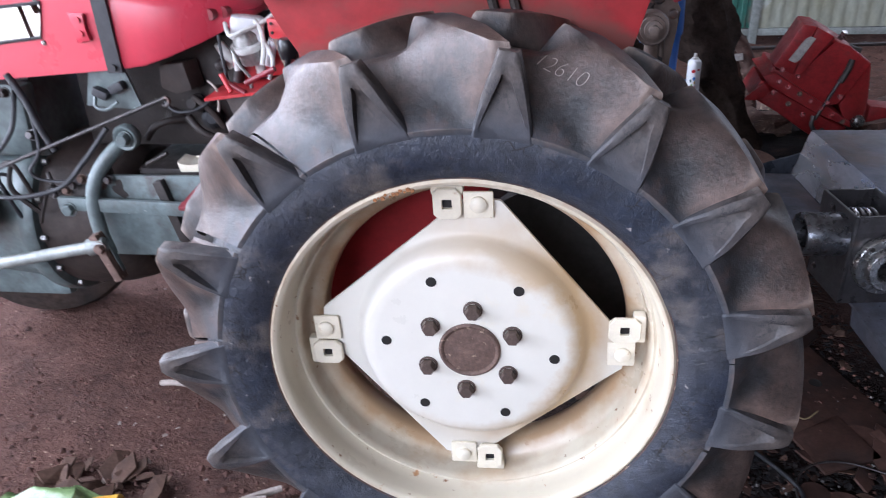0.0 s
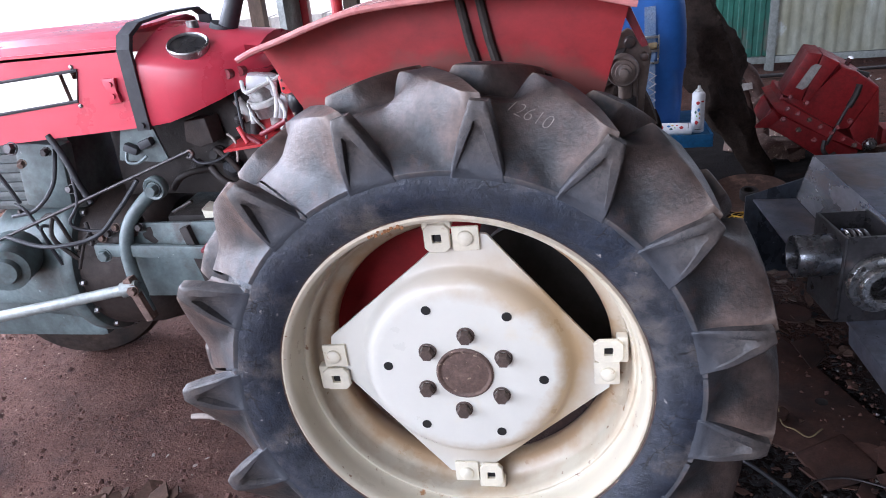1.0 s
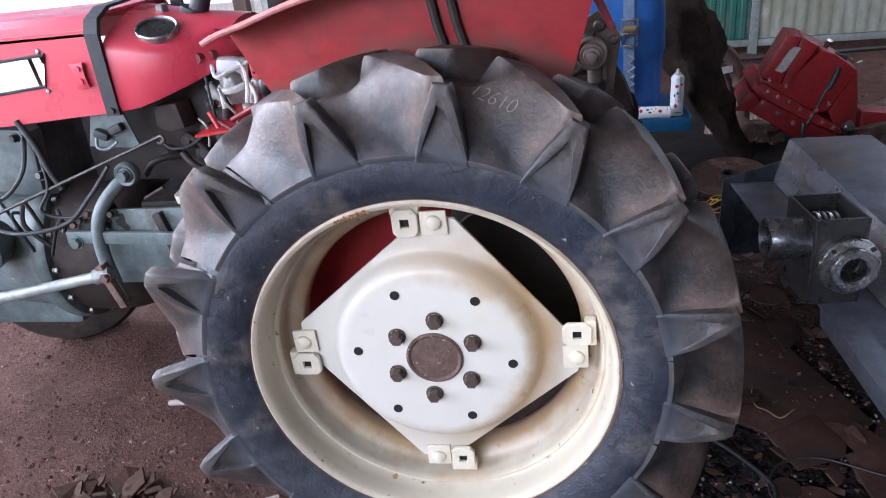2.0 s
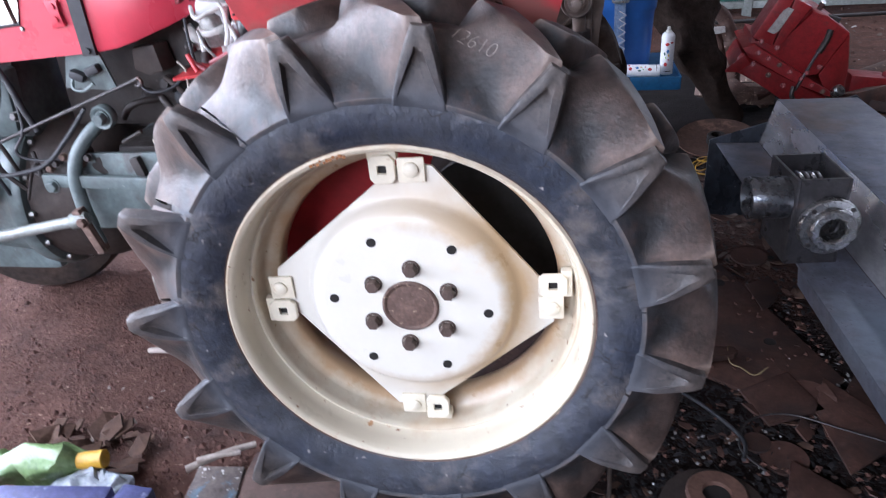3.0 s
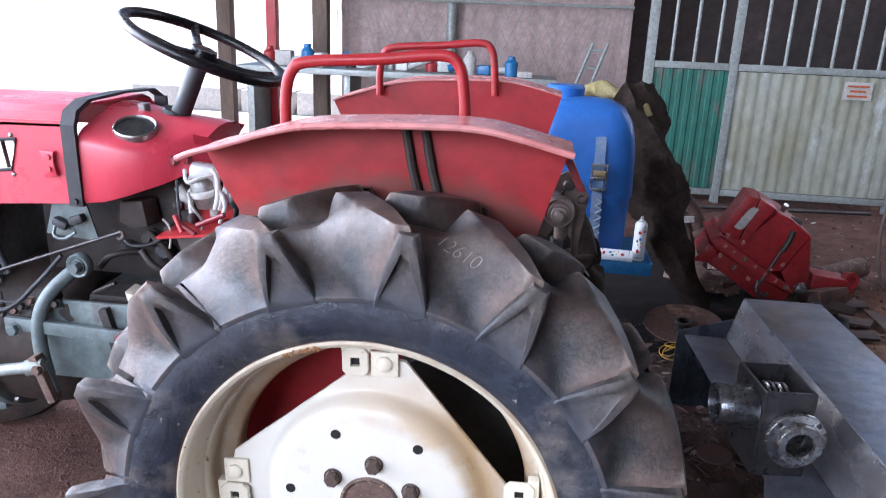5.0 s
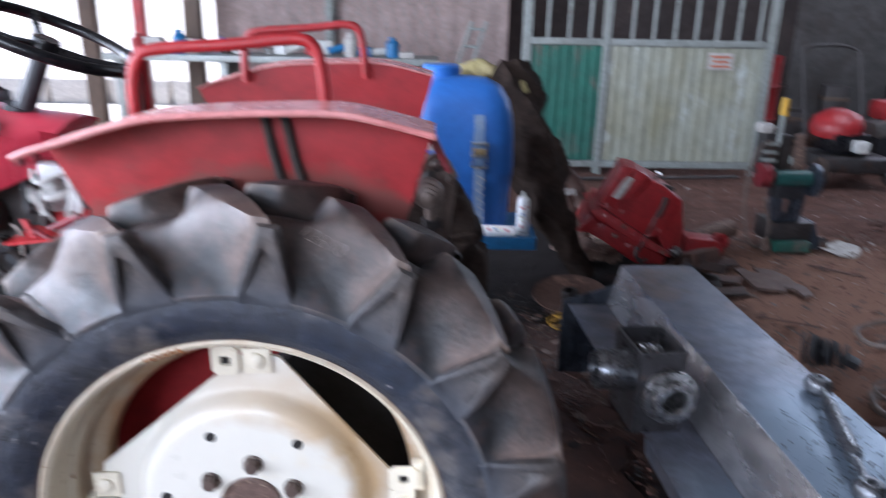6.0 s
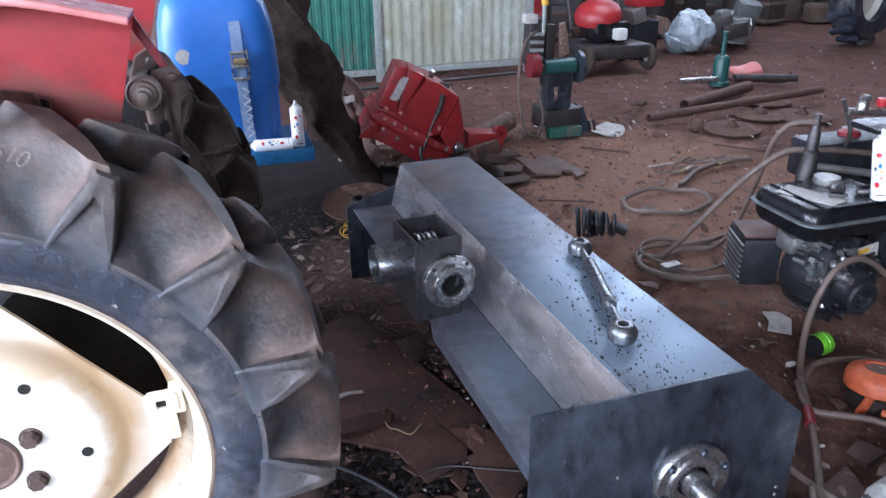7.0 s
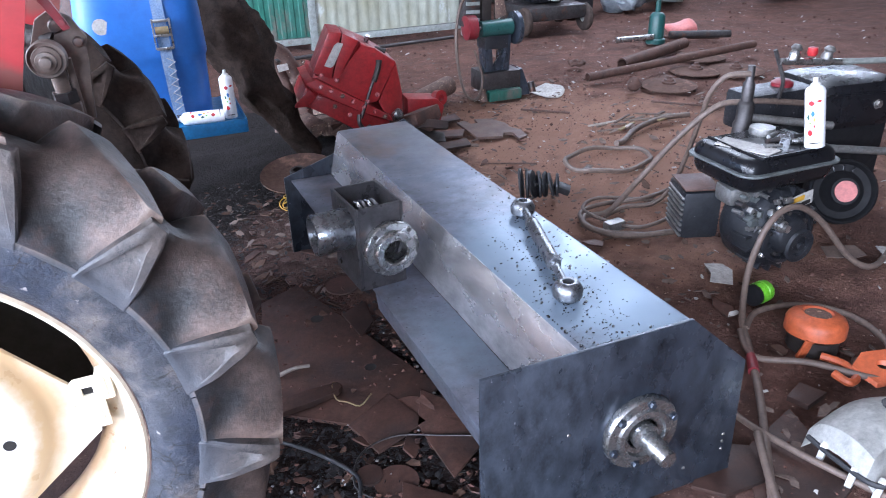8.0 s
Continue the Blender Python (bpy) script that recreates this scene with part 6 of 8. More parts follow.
def spray_can(at, turn, label, tilt=None):
    can = thing("spray_can", at, label, "spray can", "paint spray cans", turn=turn)
    part("body", lathe(B(), [(0.029, 0.0), (0.0325, 0.003), (0.0325, 0.19), (0.03, 0.2), (0.022, 0.208), (0.0, 0.209)], segs=32), "can_white", can, local=True)
    part("nozzle", lathe(B(), [(0.0165, 0.208), (0.0165, 0.216), (0.009, 0.22), (0.0075, 0.236), (0, 0.237)], segs=18), "white_plastic", can, local=True)
    for col, z, a0, a1, hh in (("gear_red", 0.155, -75, -40, 0.018), ("gear_red", 0.162, -30, 0, 0.01), ("blue_ink", 0.12, -60, -38, 0.02), ("teal", 0.108, -84, -66, 0.018),
                               ("yellow", 0.1, -48, -34, 0.014), ("lime", 0.088, -70, -58, 0.01), ("gear_red", 0.055, -78, -48, 0.022), ("gear_red", 0.078, -46, -34, 0.01), ("hole_dark", 0.02, -80, 0, 0.004)):
        bm = B()
        n = 6
        lo = [bm.verts.new((0.0329 * math.cos(radians(a0 + (a1 - a0) * k / n)), 0.0329 * math.sin(radians(a0 + (a1 - a0) * k / n)), z - hh * (math.sin(math.pi * (k + 0.4) / (n + 0.8))) / 2)) for k in range(n + 1)]
        hi = [bm.verts.new((v.co.x, v.co.y, 2 * z - v.co.z)) for v in lo]
        for k in range(n):
            bm.faces.new((lo[k], lo[k + 1], hi[k + 1], hi[k]))
        part("print_spot", bm, col, can, local=True)
    return can


spray_can((0.665, 1.85, 0.4035), turned(0, 0, -45) @ Matrix.Scale(0.76, 4), "white spray paint can with colour dots standing on the blue tray")
spray_can((0.638, 1.808, 0.4275), turned(0, -90, -4) @ Matrix.Scale(0.72, 4), "grimy spray can lying on the blue tray")
spray_can((2.275, 0.615, 0.42), turned(5, -9, -100) @ Matrix.Scale(0.9, 4), "white spray paint can with colour dots on the fuel tank")

# red gear casing lying on rubble
rg = thing("gear_casing", (1.35, 2.5, 0.1), "red-painted cast gear casing tipped on its side", "gearbox")


def cast(points, y, depth, bevel=0.008):
    bm = B()
    return slab(bm, [(x, y, z) for x, z in points], (0.02, depth, 0.01), bevel)


part("cover", cast([(1.185, 0.59), (1.245, 0.58), (1.178, 0.375), (1.094, 0.415)], 2.35, 0.16), "red_cast", rg)
part("cover_side", cast([(1.25, 0.576), (1.325, 0.535), (1.215, 0.37), (1.185, 0.374)], 2.36, 0.15), "red_cast", rg)
part("casing", cast([(1.1, 0.41), (1.22, 0.362), (1.335, 0.525), (1.4, 0.49), (1.505, 0.416), (1.4, 0.235), (1.27, 0.22), (1.09, 0.36)], 2.38, 0.26, 0.012), "red_cast", rg)
part("casing_nose", slab(B(), [(1.505, 2.385, 0.414), (1.4, 2.375, 0.236), (1.45, 2.375, 0.14), (1.54, 2.42, 0.14), (1.545, 2.44, 0.255)], (0.02, 0.22, 0.0), 0.012), "red_cast", rg)
part("joint_flange", cast([(1.055, 0.372), (1.11, 0.385), (1.345, 0.236), (1.455, 0.165), (1.46, 0.14), (1.32, 0.2), (1.09, 0.33)], 2.345, 0.3, 0.005), "red_cast", rg)
part("lower_case", cast([(1.06, 0.35), (1.31, 0.2), (1.46, 0.13), (1.44, 0.09), (1.3, 0.095), (1.12, 0.22), (1.02, 0.27)], 2.38, 0.24, 0.015), "red_cast", rg)
part("bracket", cast([(1.07, 0.34), (1.1, 0.3), (1.06, 0.26), (0.99, 0.262), (1.0, 0.28)], 2.36, 0.02, 0.003), "red_cast", rg)
part("plate_label", cast([(1.203, 0.53), (1.227, 0.521), (1.177, 0.43), (1.148, 0.442)], 2.344, 0.004, 0.0), "paper", rg, "white plate")
for k, (x, z) in enumerate(((1.125, 0.35), (1.17, 0.325), (1.22, 0.295), (1.27, 0.262), (1.32, 0.23), (1.37, 0.2), (1.42, 0.17), (1.13, 0.4), (1.2, 0.37), (1.11, 0.3), (1.18, 0.25), (1.25, 0.2), (1.34, 0.255), (1.39, 0.28))):
    part("casing_bolt", hexbolt(B(), (x, 2.345, z), (-0.2, -1, 0.25), 0.0095, 0.016), ("red_cast", "red_cast", "rust", "red_cast")[k % 4], rg)
part("shift_rod", rod(B(), (1.3, 2.335, 0.18), (1.41, 2.35, 0.43), 0.007), "iron", rg)
part("shift_fork", tube(B(), spline([(1.41, 2.35, 0.44), (1.4, 2.345, 0.4), (1.375, 2.34, 0.345)], 4), 0.014, 8), "oily", rg)
part("shift_end", tube(B(), spline([(1.29, 2.33, 0.2), (1.285, 2.32, 0.16), (1.31, 2.32, 0.13), (1.34, 2.325, 0.14)], 4), 0.01, 8), "iron", rg)
part("filler_cap", lathe(B(), [(0.02, -0.02), (0.026, 0.0), (0.026, 0.02), (0.02, 0.028), (0, 0.028)], (1.485, 2.36, 0.165), turned(60, 0, 20), 20), "machined", rg)
part("stud", rod(B(), (1.38, 2.46, 0.5), (1.39, 2.44, 0.54), 0.012), "machined", rg)
part("dip_stick", rod(B(), (1.42, 2.45, 0.47), (1.47, 2.44, 0.455), 0.016), "oily", rg)
rp = thing("red_bracket", (1.7, 2.6, 0.0), "red-painted casting offcut beside the casing", "casting")
part("body", slab(B(), [(1.61, 2.56, 0.18), (1.775, 2.56, 0.16), (1.82, 2.57, 0.11), (1.79, 2.57, 0.01), (1.61, 2.56, 0.02)], (0.01, 0.13, 0), 0.014), "red_cast", rp)
part("ear", lathe(B(), [(0.018, -0.02), (0.04, -0.02), (0.04, 0.02), (0.018, 0.02)], (1.8, 2.6, 0.15), turned(80, 0, 20), 20, closed=True), "red_cast", rp)
part("pin", rod(B(), (1.56, 2.45, 0.07), (1.67, 2.44, 0.055), 0.012), "paper", rp)
pv = thing("pipe", (1.82, 2.95, 0.05), "short rusty pipe stub lying behind the casing", "pipe")
part("pipe_wall", lathe(B(), [(0.045, 0), (0.055, 0), (0.055, 0.3), (0.045, 0.3)], (1.78, 2.9, 0.056), turned(0, 84, 30), 24, closed=True), "rust", pv)
rubble = thing("scrap_iron", (1.45, 2.5, 0), "dark pile of scrap iron under the casing", "scrap")
random.seed(5)
for k in range(26):
    x, y = random.uniform(1.0, 1.75), random.uniform(2.35, 3.0)
    bm = B()
    box(bm, (random.uniform(0.06, 0.22), random.uniform(0.04, 0.14), random.uniform(0.02, 0.09)), (x, y, random.uniform(0.02, 0.14)), turned(random.uniform(-25, 25), random.uniform(-25, 25), random.uniform(0, 180)), 0.008)
    part("scrap_piece", bm, random.choice(("rusty_plate", "oily", "rust", "rusty_plate")), rubble)
gr = thing("rusty_manifold", (1.05, 2.7, 0), "bent rusty cast pipes leaning behind the red casing", "pipe")
for pts, r in (([(0.84, 2.74, 0.46), (0.94, 2.72, 0.49), (1.03, 2.7, 0.44), (1.08, 2.68, 0.32), (1.1, 2.66, 0.16), (1.11, 2.65, 0.0)], 0.034),
               ([(0.86, 2.78, 0.38), (0.95, 2.74, 0.4), (1.01, 2.7, 0.34), (1.04, 2.68, 0.2), (1.06, 2.66, 0.0)], 0.028),
               ([(1.05, 2.68, 0.3), (1.12, 2.66, 0.34), (1.19, 2.68, 0.36), (1.27, 2.74, 0.34)], 0.026)):
    bm = tube(B(), spline(pts, 8), r, 16)
    rough_up(bm, 0.008, 26, r)
    part("pipe", bm, "rust_brown", gr)
flg = part("flange", disc_hole_plate(B(), [(1.08, 2.61, 0.24), (1.16, 2.6, 0.25), (1.18, 2.6, 0.3), (1.15, 2.6, 0.34), (1.08, 2.61, 0.33)], (1.13, 2.605, 0.29), 0.018, (0.004, 0.03, 0)), "rust_brown", gr, "rusty flange with a bore")
part("flange_bolt", hexbolt(B(), (1.095, 2.6, 0.265), (0, -1, 0), 0.01, 0.012), "aluminium", flg)
part("paper_patch", slab(B(), [(0.985, 2.655, 0.4), (1.035, 2.65, 0.405), (1.04, 2.65, 0.375), (0.99, 2.655, 0.365)], (0, 0.004, 0)), "paper", gr, "pale paper scrap stuck to the pipe")


def drape(points, width, seed, mat, name, label, at):
    """A sagging heap of sacking along a line."""
    bm = B()
    tube(bm, spline(points, 10), lambda u: width * (0.75 + 0.35 * math.sin(3.0 * u + seed)), 22)
    bmesh.ops.subdivide_edges(bm, edges=bm.edges, cuts=1, use_grid_fill=True)
    for v in bm.verts:
        v.co += 0.05 * noise.noise_vector(v.co * 6 + Vector((seed, 0, 0))) + 0.01 * noise.noise_vector(v.co * 16)
    bm.normal_update()
    for v in bm.verts:
        crease = 1 - abs(noise.noise(Vector((v.co.x * 7 + 4 * v.co.z, v.co.y * 7, v.co.z * 3 + seed))))
        v.co += v.normal * 0.045 * (crease ** 3 - 0.6)
    return single(name, bm, mat, at, label, "heap")


drape([(0.6, 2.52, 0.98), (0.69, 2.48, 0.82), (0.77, 2.42, 0.58), (0.9, 2.4, 0.32), (1.05, 2.38, 0.06)], 0.135, 1, "sacking", "sacking", "muddy brown sacking slumped to the ground", (0.8, 2.4, 0.4))
drape([(0.36, 2.6, 0.95), (0.5, 2.5, 1.0), (0.62, 2.45, 1.0), (0.68, 2.45, 0.9)], 0.06, 3, "ochre_cloth", "rolled_cloth", "faded ochre cloth bundle behind the tank", (0.6, 2.5, 1.0))

# belt grinder on its stand
gs = thing("grinder_stand", (2.34, 2.95, 0), "grey and green workshop grinder on a stand", "grinder")
part("base", box(B(), (0.21, 0.05, 0.06), (2.33, 2.9, 0.03), None, 0.006), "green_paint", gs, "chipped green foot bar")
part("motor_mount", box(B(), (0.24, 0.2, 0.12), (2.33, 3.02, 0.1), turned(0, 0, 0), 0.01), "iron", gs)
part("ramp", slab(B(), [(2.225, 2.93, 0.06), (2.43, 2.93, 0.06), (2.415, 2.98, 0.16), (2.235, 2.98, 0.16)], (0, 0.012, 0)), "steel_dark", gs)
part("side_plate", slab(B(), [(2.44, 2.93, 0.0), (2.53, 2.93, 0.0), (2.49, 2.98, 0.15), (2.44, 2.98, 0.15)], (0, 0.12, 0), 0.006), "steel_dark", gs)
part("foot", rod(B(), (2.19, 2.92, 0.07), (2.2, 2.9, 0.0), 0.025), "rust", gs)
part("foot", rod(B(), (2.53, 2.95, 0.07), (2.54, 2.93, 0.0), 0.022), "iron", gs)
for x in (2.255, 2.37):
    part("upright", box(B(), (0.045, 0.1, 0.24), (x, 3.0, 0.26), turned(0, -4 if x < 2.3 else 4, 0), 0.006), "steel_dark", gs)
part("web", slab(B(), [(2.25, 2.96, 0.16), (2.38, 2.96, 0.16), (2.36, 2.96, 0.27)], (0, 0.015, 0)), "steel_dark", gs)
part("motor", rod(B(), (2.2, 2.95, 0.41), (2.395, 2.95, 0.41), 0.045, segs=28), "teal", gs, "dark green electric motor")
part("motor_box", box(B(), (0.15, 0.12, 0.1), (2.3, 3.0, 0.34), None, 0.01), "engine_dark", gs)
part("shaft", rod(B(), (2.15, 2.95, 0.42), (2.2, 2.95, 0.42), 0.015), "machined", gs)
part("wheel_guard", rod(B(), (2.11, 2.95, 0.425), (2.165, 2.95, 0.425), 0.068, segs=28), "dark_red", gs, "dull red pulley guard")
part("grinding_wheel", rod(B(), (2.41, 2.95, 0.4), (2.435, 2.95, 0.4), 0.092, segs=32), "steel_dark", gs)
part("column", box(B(), (0.1, 0.09, 0.26), (2.165, 3.02, 0.55), turned(0, 3, 0), 0.008), "iron", gs)
for k in range(4):
    part("slat", box(B(), (0.085, 0.006, 0.02), (2.165, 2.972, 0.46 + 0.045 * k), turned(0, 3, 0), 0.002), "gate_frame", gs)
part("column", box(B(), (0.06, 0.06, 0.2), (2.26, 3.02, 0.54), None, 0.008), "oily", gs)
part("belt_guard", slab(B(), [(2.3, 2.98, 0.64), (2.345, 2.98, 0.65), (2.38, 2.98, 0.47), (2.31, 2.98, 0.45)], (0.02, 0.05, 0), 0.006), "rust", gs)
part("head", box(B(), (0.075, 0.07, 0.05), (2.128, 3.0, 0.68), None, 0.008), "paper", gs)
part("handle_rod", rod(B(), (2.205, 2.98, 0.6), (2.204, 2.97, 0.77), 0.013), "gate_frame", gs)
part("handle", rod(B(), (2.204, 2.97, 0.755), (2.203, 2.965, 0.845), 0.022, 0.018, 16), "yellow", gs, "yellow grip")
part("cable", tube(B(), spline([(2.2, 3.0, 0.62), (2.07, 2.92, 0.56), (2.02, 2.88, 0.35), (2.05, 2.85, 0.1), (2.13, 2.85, 0.04), (2.19, 2.9, 0.14), (2.15, 2.92, 0.3)], 8), 0.008, 6), "hose", gs)
rag2 = B()
bmesh.ops.create_icosphere(rag2, subdivisions=3, radius=0.1, matrix=Matrix.Translation((2.64, 2.93, 0.012)) @ Matrix.Diagonal((1.2, 1.0, 0.12, 1)))
rough_up(rag2, 0.05, 9)
single("torn_paper", rag2, "paper", (2.68, 2.98, 0), "crumpled torn paper beside the grinder", "paper")

# lawn mower and engines before the back wall
lm = thing("lawn_mower", (3.6, 4.9, 0), "red and grey lawn mower with dusty wheels", "mower")
part("deck", box(B(), (0.55, 0.5, 0.12), (3.58, 4.95, 0.17), None, 0.04), "iron", lm)
part("engine", box(B(), (0.3, 0.3, 0.16), (3.55, 4.95, 0.32), None, 0.03), "black_plastic", lm)
part("cowl", lathe(B(), [(0.19, 0), (0.2, 0.05), (0.17, 0.12), (0.08, 0.17), (0, 0.175)], (3.5, 5.0, 0.39), turned(8, -8, 0), 28), "red_cast", lm, "dusty red engine cowl")
part("filter_box", box(B(), (0.1, 0.08, 0.09), (3.58, 4.76, 0.31), None, 0.012), "white_plastic", lm)
for x, y in ((3.3, 4.76), (3.86, 4.76), (3.3, 5.2), (3.86, 5.2)):
    wl = part("wheel", lathe(B(), [(0.04, -0.025), (0.1, -0.025), (0.112, -0.012), (0.112, 0.012), (0.1, 0.025), (0.04, 0.025)], (x, y, 0.112), turned(0, 90, 0), 28, closed=True), "dark_tyre", lm)
    part("wheel_rim", rod(B(), (x - 0.018, y, 0.112), (x + 0.03, y, 0.112), 0.055, segs=20), "gate_frame", wl)
part("push_bar", tube(B(), spline([(3.36, 5.2, 0.3), (3.36, 5.4, 0.8), (3.4, 5.5, 1.0), (3.8, 5.5, 1.0), (3.84, 5.4, 0.8), (3.84, 5.2, 0.3)], 6), 0.014, 8), "iron", lm)
lm.location.y -= 0.25
e2 = thing("small_engine", (4.15, 5.1, 0), "small red petrol engine standing on the earth", "engine")
part("block", box(B(), (0.24, 0.26, 0.32), (4.12, 5.1, 0.18), None, 0.03), "engine_dark", e2)
part("tank", box(B(), (0.3, 0.24, 0.16), (4.14, 5.1, 0.52), None, 0.045), "red_cast", e2, "red fuel tank")
part("cylinder", box(B(), (0.14, 0.2, 0.13), (4.02, 5.05, 0.38), turned(0, -15, 0), 0.02), "aluminium", e2)
part("muffler", rod(B(), (4.28, 4.98, 0.28), (4.28, 5.2, 0.28), 0.075), "rust", e2)
bag = B()
bmesh.ops.create_icosphere(bag, subdivisions=4, radius=0.24, matrix=Matrix.Translation((4.72, 5.2, 0.17)) @ Matrix.Diagonal((1, 0.9, 0.85, 1)))
for v in bag.verts:
    v.co += 0.07 * noise.noise_vector(v.co * 6) + 0.03 * noise.noise_vector(v.co * 17)
single("plastic_bag", bag, "film_plastic", (4.72, 5.2, 0), "crumpled pale plastic bag on the earth", "bag")
pile = thing("engine_parts", (5.2, 5.3, 0), "grey heap of old engine castings", "castings")
for k in range(9):
    x, y = random.uniform(4.95, 5.6), random.uniform(5.0, 5.6)
    part("casting", box(B(), (random.uniform(0.15, 0.32), random.uniform(0.12, 0.28), random.uniform(0.12, 0.3)), (x, y, random.uniform(0.1, 0.26)), turned(random.uniform(-20, 20), random.uniform(-20, 20), random.uniform(0, 90)), 0.03), random.choice(("grey_cast", "aluminium", "oily")), pile)
old = thing("old_wheel", (6.3, 4.9, 0), "grey tractor tyre standing by the machines", "wheel")
bm = B()
lathe(bm, [(0.28, -0.12), (0.36, -0.14), (0.43, -0.12), (0.46, 0), (0.43, 0.12), (0.36, 0.14), (0.28, 0.12)], (6.45, 4.95, 0.5), turned(90, 0, 20), 56, closed=True)
tyr = part("tyre", bm, "sidewall", old)
for k in range(16):
    part("lug", posed(box(B(), (0.06, 0.24, 0.05), (0, 0, 0.475), turned(0, 0, 25), 0.01), Matrix.Translation((6.45, 4.95, 0.5)) @ turned(0, 0, 20) @ turned(0, 22.5 * k, 0)), "sidewall", tyr)
part("rim", posed(lathe(B(), [(0.28, 0.06), (0.26, 0.0), (0.1, -0.02), (0, -0.02)], (0, 0, 0), None, 40), Matrix.Translation((6.45, 4.95, 0.5)) @ turned(90, 0, 20)), "white_disc", old)
drum2 = thing("oil_drum", (3.35, 6.2, 0), "dull red steel drum in the shade behind the gate", "drum")
part("drum_body", lathe(B(), [(0.0, 0.0), (0.29, 0.0), (0.29, 0.28), (0.3, 0.3), (0.29, 0.32), (0.29, 0.58), (0.3, 0.6), (0.29, 0.62), (0.29, 0.88), (0, 0.88)], (3.35, 6.2, 0), segs=40), "red_cast", drum2)
jack = thing("bottle_jack", (4.06, 3.8, 0), "dark green bottle jack standing on the earth", "jack")
part("body", lathe(B(), [(0.075, 0), (0.075, 0.03), (0.06, 0.04), (0.058, 0.2), (0.045, 0.22), (0.02, 0.23), (0.018, 0.38), (0.024, 0.385), (0.024, 0.4), (0, 0.4)], (4.06, 3.8, 0), segs=28), "teal", jack)
part("handle_socket", rod(B(), (4.0, 3.75, 0.06), (3.72, 3.82, 0.05), 0.022), "steel_bright", jack)
part("handle_socket", rod(B(), (4.15, 3.75, 0.06), (4.6, 3.6, 0.05), 0.028), "iron", jack)
rag = B()
bmesh.ops.create_icosphere(rag, subdivisions=3, radius=0.1, matrix=Matrix.Translation((4.42, 3.95, 0.05)) @ Matrix.Diagonal((1.4, 1, 0.6, 1)))
rough_up(rag, 0.05, 9)
single("rag", rag, "pink", (4.42, 3.95, 0), "dusty pink rag beside the jack", "rag")
for k, (p, q, r) in enumerate((((2.95, 2.98, 0.04), (4.35, 3.08, 0.09), 0.026), ((3.34, 3.18, 0.04), (4.1, 3.51, 0.045), 0.04), ((2.75, 4.7, 0.02), (1.0, 4.5, 0.02), 0.014))):
    pp = thing("pipe", p, ("long rusty pipe lying across the discs", "short thick rusty pipe on the earth", "thin steel pipe lying before the gate")[k], "pipe", "pipes on the earth")
    bm = B()
    rr = r
    lathe(bm, [(rr * 0.8, 0), (rr, 0), (rr, (Vector(q) - Vector(p)).length), (rr * 0.8, (Vector(q) - Vector(p)).length)], p, (Vector(q) - Vector(p)).to_track_quat("Z", "Y").to_matrix().to_4x4(), 18, closed=True)
    part("pipe_wall", bm, "rust_brown" if k < 2 else "iron", pp)

random.seed(31)
# Near-black pieces added where only shade shows behind the tank.
for k in range(5):
    x, y = random.uniform(0.2, 0.5), random.uniform(2.3, 2.65)
    bm = B()
    if k % 2 == 0:
        rod(bm, (x, y, 0.03), (x + random.uniform(-0.16, 0.16), y + random.uniform(-0.1, 0.1), 0.03 + 0.03 * random.random()), random.uniform(0.008, 0.022), segs=10)
    else:
        box(bm, (random.uniform(0.06, 0.18), random.uniform(0.05, 0.12), random.uniform(0.012, 0.05)), (x, y, 0.035), turned(random.uniform(-20, 20), random.uniform(-20, 20), random.uniform(0, 180)), 0.004)
    single("scrap_piece", bm, "oily", (x, y, 0), "dark scrap added to stand in for shade", "scrap", "scrap by the tank")

# stores along the dark back wall
random.seed(44)
for k in range(17):
    x, y = 3.2 + 0.34 * k + random.uniform(-0.08, 0.08), 6.5 + random.uniform(-0.35, 0.35)
    bm = B()
    if k % 4 == 1:
        r, hh = random.uniform(0.13, 0.2), random.uniform(0.4, 0.7)
        lathe(bm, [(0, 0), (r, 0), (r * 1.03, 0.03), (r, 0.05), (r, hh * 0.6), (r * 1.03, hh * 0.63), (r, hh * 0.66), (r, hh - 0.03), (r * 1.03, hh), (r * 0.9, hh - 0.01), (0, hh - 0.01)], (x, y, 0), None, 26)
        single("steel_drum", bm, random.choice(("oily", "rust_brown", "drum_brown", "iron")), (x, y, 0), "dusty steel drum standing by the back wall", "drum", "stores along the wall")
    else:
        w_, d_, h_ = random.uniform(0.2, 0.42), random.uniform(0.2, 0.35), random.uniform(0.2, 0.62)
        tw = turned(0, 0, random.uniform(-25, 25))
        crate = thing("crate", (x, y, 0), "dusty wooden crate stacked by the back wall", "crate", "stores along the wall")
        part("box", box(B(), (w_, d_, h_), (x, y, h_ / 2), tw, 0.008), random.choice(("card", "wood", "iron", "drum_brown", "wood")), crate)
        for zz in (0.15, 0.8):
            part("batten", box(B(), (w_ + 0.02, d_ + 0.02, 0.035), (x, y, h_ * zz), tw, 0.003), "wood", crate)

# the pump engine
en = thing("pump_engine", (2.2, 0.75, 0), "black petrol pump engine with a wide fuel tank", "engine")
tk = B()


